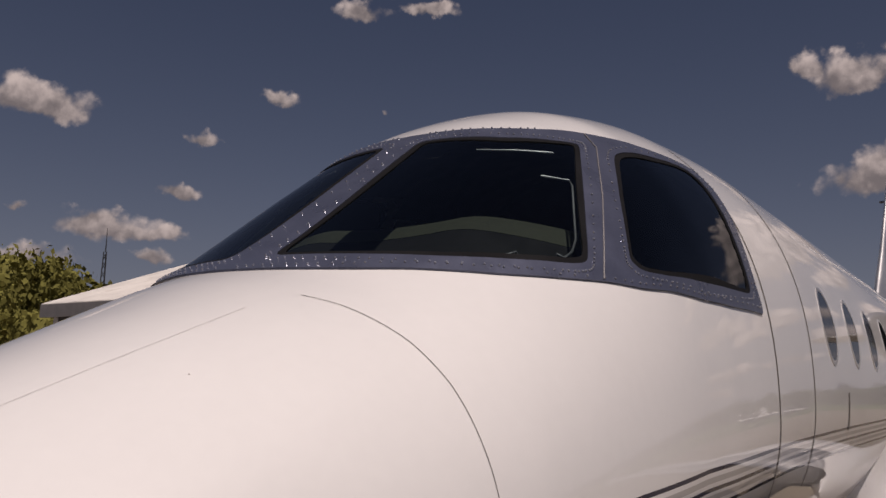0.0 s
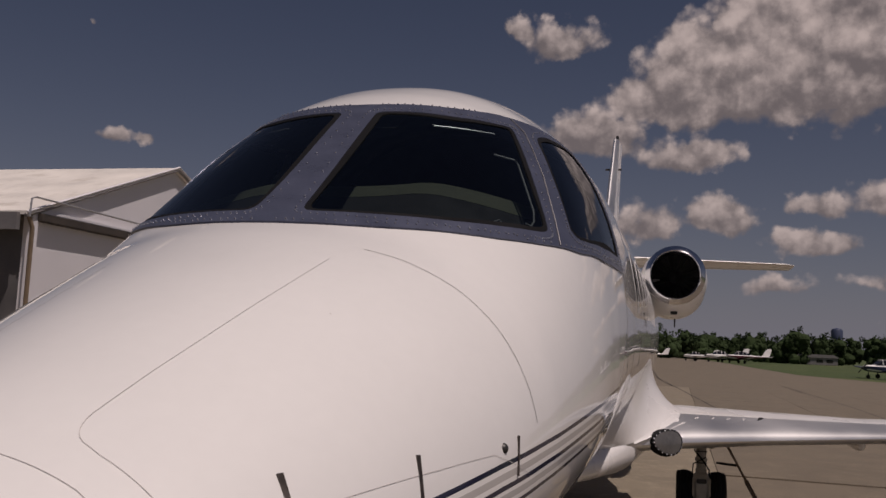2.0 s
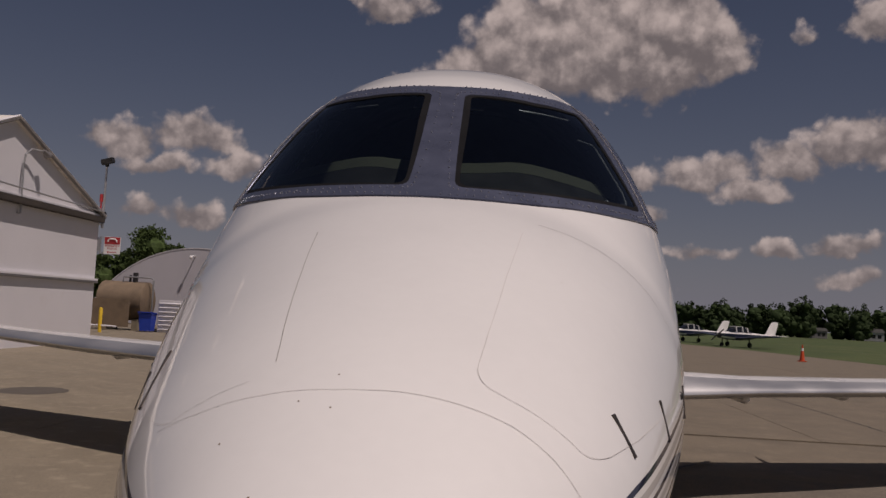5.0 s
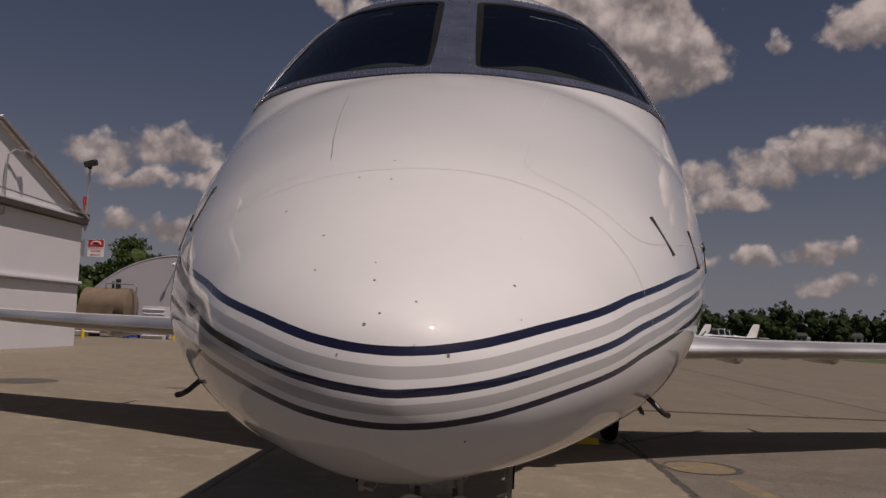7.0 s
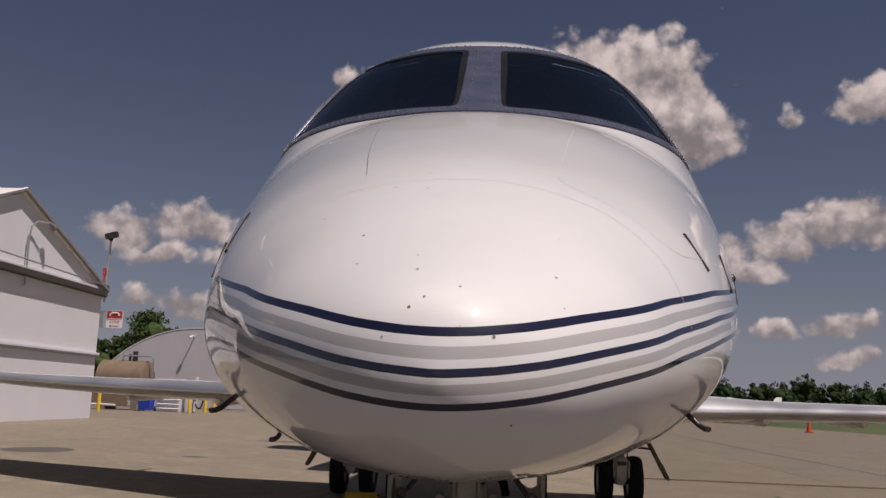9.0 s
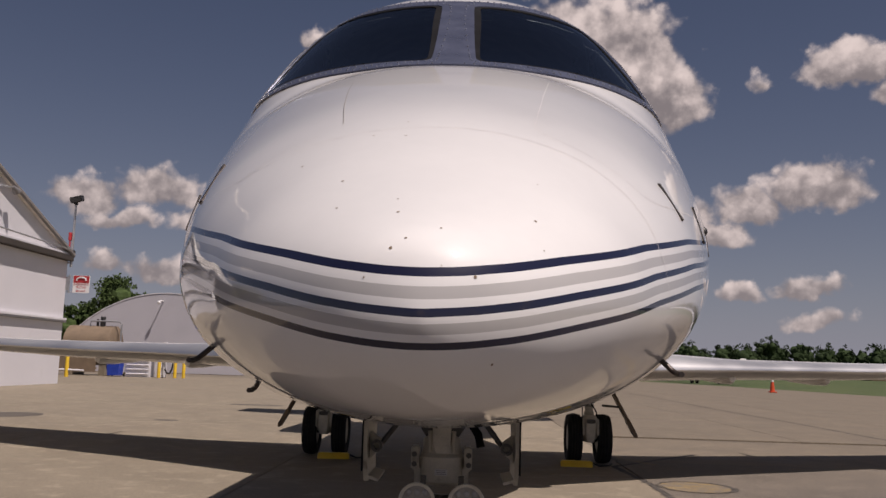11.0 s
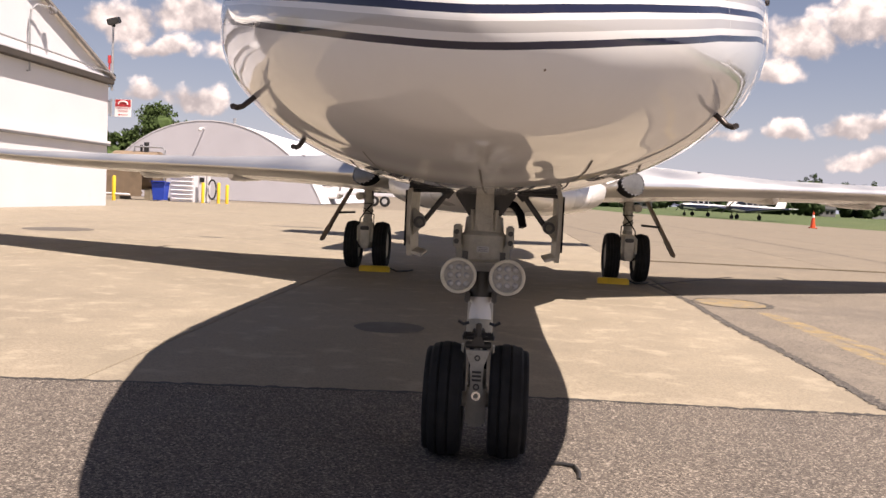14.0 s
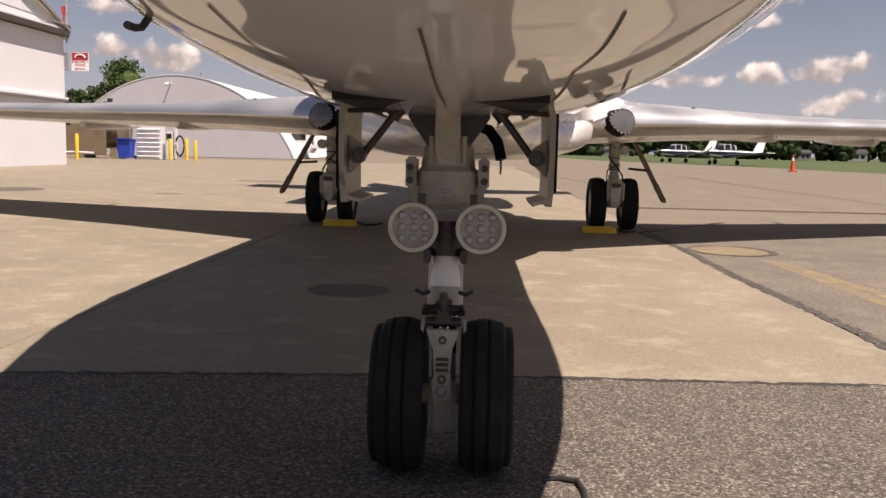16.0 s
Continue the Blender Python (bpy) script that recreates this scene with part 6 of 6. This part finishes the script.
part("hose", bm, M_TYRE, pump, "black looped hose")

# pickup behind the arched hangar's corner
truck = thing("flatbed_truck", "white flatbed truck parked by the hangar", "truck", (-10.8, 61.0, 0))
bm = bmesh.new()
box(bm, (-12.6, 61, 1.15), (1.7, 1.9, 1.5))
box(bm, (-13.7, 61, 0.85), (0.9, 1.8, 0.8))
part("cab", bm, M_WHITE, truck, "white cab", bevel=0.12)
bm = bmesh.new()
box(bm, (-9.8, 61, 0.85), (4.0, 2.0, 0.25))
box(bm, (-11.6, 61, 1.3), (0.1, 1.9, 0.8))
part("bed", bm, M_SHEET, truck, bevel=0.03)
bm = bmesh.new()
box(bm, (-12.7, 60.03, 1.55), (1.0, 0.04, 0.5))
part("window", bm, M_CABIN, truck)
for x in (-13.5, -9.2, -8.4):
    bm = bmesh.new()
    lathe(bm, [(-0.12, 0.2), (-0.13, 0.33), (-0.08, 0.38), (0.08, 0.38), (0.13, 0.33), (0.12, 0.2)], (x, 60.1, 0.38), (0, 1, 0), 24)
    w = part("wheel", bm, M_TYRE, truck)
    bm = bmesh.new()
    lathe(bm, [(-0.14, 0.02), (-0.135, 0.2), (0.1, 0.2)], (x, 60.1, 0.38), (0, 1, 0), 18)
    part("hub", bm, M_SATIN, w)


# ---- cone and parked aircraft ----
cone = thing("traffic_cone", "orange traffic cone at the apron edge", "cone", (19.4, 53.2, 0))
bm = bmesh.new()
box(bm, (19.4, 53.2, 0.03), (0.46, 0.46, 0.06))
part("base", bm, M_ORANGE, cone, bevel=0.02)
bm = bmesh.new()
lathe(bm, [(0.05, 0.16), (0.95, 0.045), (1.05, 0.035)], (19.4, 53.2, 0), (0, 0, 1), 20)
part("body", bm, M_ORANGE, cone)
bm = bmesh.new()
lathe(bm, [(0.66, 0.085), (0.84, 0.063)], (19.4, 53.2, 0), (0, 0, 1), 20)
part("band", bm, M_SIGN, cone, "pale reflective band")


def light_plane(x, y, turn, lower, label, size=1.0):
    """A low-wing single, nose along -y before turning."""
    p = thing("light_aircraft", label, "airplane", (0, 0, 0), "parked light aircraft")
    bm = bmesh.new()
    secs = []
    for yy, w, b, t in ((-0.35, 0.12, 1.05, 1.25), (-0.2, 0.42, 0.85, 1.4), (0.9, 0.55, 0.7, 1.5), (2.0, 0.58, 0.65, 1.55), (3.2, 0.52, 0.72, 1.5), (5.0, 0.26, 0.98, 1.38), (6.9, 0.08, 1.15, 1.3)):
        secs.append([Vector((w * math.copysign(abs(math.cos(a)) ** 0.7, math.cos(a)), yy, (b + t) / 2 + (t - b) / 2 * math.copysign(abs(math.sin(a)) ** 0.7, math.sin(a)))) for a in (2 * math.pi * k / 24 for k in range(24))])
    loft(bm, secs)
    part("fuselage", bm, M_WHITE, p, "white upper fuselage")
    bm = bmesh.new()
    secs = []
    for yy, w, b, t in ((-0.37, 0.13, 1.04, 1.24), (-0.22, 0.43, 0.84, 1.30), (0.9, 0.57, 0.69, 1.30), (2.0, 0.60, 0.64, 1.28), (3.2, 0.54, 0.71, 1.27), (5.0, 0.28, 0.97, 1.24), (7.0, 0.10, 1.13, 1.24)):
        secs.append([Vector((w * c, yy, z)) for c, z in ((-0.6, b), (0.6, b), (1, (b + t) / 2), (1, t), (-1, t), (-1, (b + t) / 2))])
    loft(bm, secs)
    part("lower_fuselage", bm, lower, p, "painted lower fuselage")
    bm = bmesh.new()
    secs = []
    for yy, w, b, t in ((0.85, 0.50, 1.45, 1.48), (1.5, 0.50, 1.45, 1.95), (2.4, 0.50, 1.45, 2.02), (3.6, 0.40, 1.4, 1.6)):
        secs.append([Vector((w * c, yy, z)) for c, z in ((-1, b), (1, b), (0.75, t), (-0.75, t))])
    loft(bm, secs)
    can = part("canopy", bm, M_CABIN, p, "dark cabin glazing", bevel=0.05)
    for yy in (1.55, 2.35, 3.0):
        bm = bmesh.new()
        pipe(bm, [(-0.51, yy, 1.46), (-0.40, yy, 2.0 - 0.1 * (yy > 2.6)), (0.40, yy, 2.0 - 0.1 * (yy > 2.6)), (0.51, yy, 1.46)], 0.05, 6)
        part("cabin_frame", bm, M_WHITE, can)
    bm = bmesh.new()
    box(bm, (0, 2.05, 2.02), (0.72, 1.0, 0.05))
    part("cabin_roof", bm, M_WHITE, can, bevel=0.02)
    for s in (1, -1):
        bm = bmesh.new()
        loft(bm, [foil((0.45 * s, 1.3, 0.85), (0.45 * s, 3.0, 0.85), 0.14), foil((5.0 * s, 1.6, 1.2), (5.0 * s, 2.9, 1.2), 0.12)])
        part("wing", bm, M_WHITE if lower is M_WHITE else lower, p)
        bm = bmesh.new()
        loft(bm, [foil((0.05 * s, 6.1, 1.25), (0.05 * s, 7.1, 1.25), 0.1), foil((1.8 * s, 6.4, 1.25), (1.8 * s, 7.1, 1.25), 0.1)])
        part("tailplane", bm, M_WHITE, p)
        bm = bmesh.new()
        rod(bm, (1.5 * s, 2.2, 0.9), (1.55 * s, 2.25, 0.25), 0.05, seg=8)
        lathe(bm, [(-0.08, 0.1), (-0.08, 0.22), (-0.05, 0.25), (0.05, 0.25), (0.08, 0.22), (0.08, 0.1)], (1.55 * s, 2.25, 0.25), (1, 0, 0), 18)
        part("main_wheel", bm, M_TYRE, p)
    bm = bmesh.new()
    loft(bm, [fin_foil(5.7, 7.1, 1.3, 0.1), fin_foil(6.5, 7.5, 2.5, 0.1), fin_foil(6.75, 7.4, 2.65, 0.06)])
    part("fin", bm, M_WHITE, p)
    bm = bmesh.new()
    rod(bm, (0, 0.2, 0.8), (0, 0.15, 0.25), 0.04, seg=8)
    lathe(bm, [(-0.07, 0.1), (-0.07, 0.2), (0.07, 0.2), (0.07, 0.1)], (0, 0.15, 0.21), (1, 0, 0), 16)
    part("nose_wheel", bm, M_TYRE, p)
    bm = bmesh.new()
    lathe(bm, [(0, 0.13), (0.2, 0.09), (0.32, 0.01)], (0, -0.35, 1.15), (0, -1, 0), 14)
    for s in (1, -1):
        box(bm, (0.45 * s, -0.42, 1.15 + 0.3 * s), (0.95, 0.03, 0.11), Euler((0, radians(-34), 0)).to_matrix())
    part("propeller", bm, M_STEEL, p)
    p.matrix_basis = pose(x, y, -0.03, 0, 0, turn) @ Matrix.Scale(size, 4)
    return p


light_plane(20.8, 100.0, -68, M_NAVY, "white and navy low-wing light aircraft parked on apron")
light_plane(22.6, 86.0, -62, M_NAVY, "white and blue low-wing light aircraft parked on apron")
light_plane(8.0, 205.0, -80, M_WHITE, "white light aircraft parked far across the apron", 1.22)
light_plane(12.2, 200.0, -75, M_MAROON, "white and maroon light aircraft parked far across the apron", 1.25)
light_plane(3.2, 210.0, -85, M_WHITE, "white light aircraft parked far across the apron")
light_plane(-7.6, 210.0, -80, M_WHITE, "white light aircraft parked far across the apron")


# ---- trees, houses and distance ----
def crown_mesh(bm, c, r, h, rnd, clumps, leaf):
    """Many leaf cards gathered in uneven clumps round the limbs."""
    for _ in range(clumps):
        a, k = rnd.uniform(0, 6.283), rnd.random() ** 0.5
        zz = rnd.uniform(-1, 1)
        w = r * math.sqrt(max(0.05, 1 - zz * zz * 0.85)) * k
        cc = Vector((c[0] + w * math.cos(a), c[1] + w * math.sin(a), c[2] + zz * h))
        cr = r * rnd.uniform(0.14, 0.32)
        for _ in range(rnd.randint(20, 30)):
            d = Vector((rnd.gauss(0, 1), rnd.gauss(0, 1), rnd.gauss(0, 0.8)))
            p = cc + d.normalized() * cr * rnd.random() ** 0.4
            q = Euler((rnd.uniform(0, 6.3), rnd.uniform(0, 6.3), rnd.uniform(0, 6.3))).to_matrix()
            s = leaf * rnd.uniform(0.5, 1.4)
            vs = [bm.verts.new(p + q @ Vector(v) * s) for v in ((-1, -0.35, 0), (0.2, -0.6, 0.15), (1, 0.1, 0), (0, 0.65, -0.15))]
            bm.faces.new(vs)


def ball_template():
    bm = bmesh.new()
    bmesh.ops.create_icosphere(bm, subdivisions=2, radius=1.0)
    bm.verts.ensure_lookup_table()
    out = [v.co.copy() for v in bm.verts], [[v.index for v in f.verts] for f in bm.faces]
    bm.free()
    return out


BALL = ball_template()


def crown_core(bm, c, r, h, rnd, n=7):
    """Lumpy dense middles that close the crown behind its outer leaves."""
    for _ in range(n):
        a, k = rnd.uniform(0, 6.283), rnd.uniform(0.1, 0.62)
        cc = Vector((c[0] + r * k * math.cos(a), c[1] + r * k * math.sin(a), c[2] + h * rnd.uniform(-0.75, 0.5)))
        q = r * rnd.uniform(0.28, 0.46)
        vs = [bm.verts.new(cc + v * q * rnd.uniform(0.84, 1.14)) for v in BALL[0]]
        for f in BALL[1]:
            bm.faces.new([vs[i] for i in f])


def tree(x, y, h, r, seed, leaf_mat, clumps=90, leaf=0.35, label="leafy green tree behind the apron"):
    rnd = random.Random(seed)
    t = thing("tree", label, "tree", (x, y, 0))
    bm = bmesh.new()
    pipe(bm, [(x, y, -0.1), (x + rnd.uniform(-0.1, 0.1), y, h * 0.3), (x + rnd.uniform(-0.3, 0.3), y, h * 0.55)], h * 0.022, 8)
    for k in range(6):
        a = rnd.uniform(0, 6.28)
        z0 = h * rnd.uniform(0.28, 0.5)
        pipe(bm, [(x, y, z0), (x + r * 0.35 * math.cos(a), y + r * 0.35 * math.sin(a), z0 + h * 0.15), (x + r * 0.7 * math.cos(a), y + r * 0.7 * math.sin(a), z0 + h * 0.3)], h * 0.009, 6)
    part("trunk", bm, M_BARK, t)
    bm = bmesh.new()
    crown_core(bm, (x, y, h * 0.62), r, h * 0.38, rnd)
    crown_mesh(bm, (x, y, h * 0.62), r, h * 0.38, rnd, clumps, leaf)
    part("crown", bm, leaf_mat, t, smooth=False)
    return t


tree(-37.3, 90, 9.1, 2.7, 11, M_LEAF, 190, 0.16)
tree(-39.9, 91, 6.7, 2.2, 12, M_LEAF, 80, 0.24)
tree(-34.8, 90, 7.4, 2.1, 17, M_LEAF, 70, 0.24)
tree(-42.4, 90, 5.9, 2.2, 13, M_LEAF, 70, 0.24)
tree(-101, 62, 17.5, 8, 14, M_SPRING, 190, 0.42, "spring tree with yellow-green young leaves")
tree(-111, 58, 18.5, 9, 15, M_SPRING, 190, 0.42, "spring tree with yellow-green young leaves")
tree(-93, 66, 13.5, 5, 16, M_SPRING, 120, 0.42, "spring tree with yellow-green young leaves")


def wood(name, label, seed, rows):
    """A belt of far trees: one uneven mass of many leaf clumps."""
    rnd = random.Random(seed)
    bm = bmesh.new()
    for x, y, h, r in rows:
        h *= 1.2
        crown_core(bm, (x, y, h * 0.48), r, h * 0.52, rnd, 20)
        crown_core(bm, (x, y, h * 0.66), r * 0.7, h * 0.30, rnd, 10)
        crown_mesh(bm, (x, y, h * 0.52), r, h * 0.44, rnd, 26, 0.30)
    return solid(name, bm, M_LEAF_FAR, label, "trees", "stuff", smooth=False)


rnd = random.Random(77)
rows = []
x = -60.0
while x < 330:
    h = rnd.uniform(5.6, 7.6) * (1.2 if x > 95 else 1)
    rows.append((x, 262 + rnd.uniform(-6, 10), h, rnd.uniform(2.6, 4.2)))
    x += rnd.uniform(2.2, 4.0)
rows += [(86.6, 252, 10.0, 3.2), (88.4, 252, 8.6, 2.8), (83.5, 252, 8.2, 3.0), (80, 252, 7.6, 3.5), (-8, 252, 9.6, 3.6), (-4.5, 254, 8.4, 3.2), (103, 252, 8.4, 3.6), (117, 252, 8.6, 4), (33, 255, 8.4, 4), (64, 252, 8, 3.6)]
wood("far_trees", "dark green tree belt across the airfield", 78, rows)
rows = [(-60 - 9 * k + rnd.uniform(-3, 3), 330 + rnd.uniform(-10, 10), rnd.uniform(11, 17), rnd.uniform(6, 9)) for k in range(46)]
wood("far_trees", "dark tree belt beyond the hangars", 79, rows)
rows = [(330 + rnd.uniform(-8, 8), 260 - 9 * k, rnd.uniform(9, 15), rnd.uniform(6, 8)) for k in range(70)] + [(-330 + rnd.uniform(-8, 8), 300 - 10 * k, rnd.uniform(9, 15), rnd.uniform(6, 8)) for k in range(65)] + [(-330 + 10 * k, -330 + rnd.uniform(-8, 8), rnd.uniform(9, 15), rnd.uniform(6, 8)) for k in range(66)]
wood("far_trees", "dark tree belt round the airfield", 80, rows)

tower = thing("water_tower", "distant blue water tower above the trees", "tower", (69.3, 420, 0))
bm = bmesh.new()
lathe(bm, [(0, 0.5), (0.3, 2.4), (3.7, 2.5), (4.5, 2.1), (5.0, 0.4)], (69.3, 420, 10.2), (0, 0, 1), 24)
part("tank", bm, M_TOWER, tower, "blue tank")
bm = bmesh.new()
rod(bm, (69.3, 420, 0), (69.3, 420, 10.4), 0.7, seg=12)
for a in range(4):
    rod(bm, (69.3 + 2.3 * math.cos(a * 1.57), 420 + 2.3 * math.sin(a * 1.57), 0), (69.3 + 2.1 * math.cos(a * 1.57), 420 + 2.1 * math.sin(a * 1.57), 10.6), 0.2, seg=8)
part("legs", bm, M_GALV, tower)

mast = thing("lattice_mast", "distant slender lattice radio mast", "mast", (-170, 120, 0))
bm = bmesh.new()
for a in range(3):
    c, s = math.cos(a * 2.094), math.sin(a * 2.094)
    pipe(bm, [(-170 + 1.2 * c, 120 + 1.2 * s, 0), (-170 + 0.35 * c, 120 + 0.35 * s, 32)], 0.12, 5)
for k in range(16):
    z, r = 32 * k / 16, 1.2 - 0.85 * k / 16
    for a in range(3):
        p, q = a * 2.094, (a + 1) * 2.094
        pipe(bm, [(-170 + r * math.cos(p), 120 + r * math.sin(p), z), (-170 + r * math.cos(q), 120 + r * math.sin(q), z + 2.0)], 0.07, 4)
rod(bm, (-170, 120, 32), (-170, 120, 37.5), 0.15, 0.05, 8)
part("lattice", bm, M_STEEL, mast)


def house(x, y, w, h, mat, label):
    o = thing("house", label, "house", (x, y, 0), "houses beyond the field")
    bm = bmesh.new()
    box(bm, (x, y, h / 2), (w, 6, h))
    part("wall", bm, mat, o, smooth=False)
    bm = bmesh.new()
    prism(bm, [(x - w * 0.54, h - 0.1), (x + w * 0.54, h - 0.1), (x + w * 0.4, h + 0.5 * h ** 0.6), (x - w * 0.4, h + 0.5 * h ** 0.6)], 6.6, Matrix.Translation((0, y, 0)))
    part("roof", bm, M_TRIM, o, "grey shingle roof", smooth=False)
    for k in (-0.28, 0.05, 0.3):
        bm = bmesh.new()
        box(bm, (x + w * k, y - 3.01, h * 0.52), (0.16 * w, 0.06, 0.4 * h))
        part("window", bm, M_CABIN, o)


house(92, 258, 5.0, 2.2, M_TRIM, "small grey shed beyond the field")
house(107, 258, 6.5, 2.6, M_GALV, "grey house beyond the field")
house(121, 259, 8, 2.8, M_BROWN, "brown house beyond the field")
house(38, 258, 10, 2.0, M_TRIM, "low grey shed beyond the field")

# ---- concrete slabs, last ----
me_a = slab_mesh(SLAB_X - 0.009, SLAB_Y - 0.009)
me_b = me_a.copy()
me_a.materials.append(M_CONCRETE)
me_b.materials.append(M_FAR)
for j in range(8):
    for i in range(-6, 6):
        x, y = JX + SLAB_X * (i + 0.5), JY + SLAB_Y * (j + 0.5)
        if i >= 0 and j < 1 or i >= 5 and y > 50:
            continue
        if i >= 0 and y - SLAB_Y / 2 < 8.3:
            continue
        s = new("slab", me_b if i >= 0 else me_a)
        s.location = (x, y, -0.001 * ((i + j) % 3))
        s.parent = apron
        s.matrix_parent_inverse = apron.matrix_world.inverted()
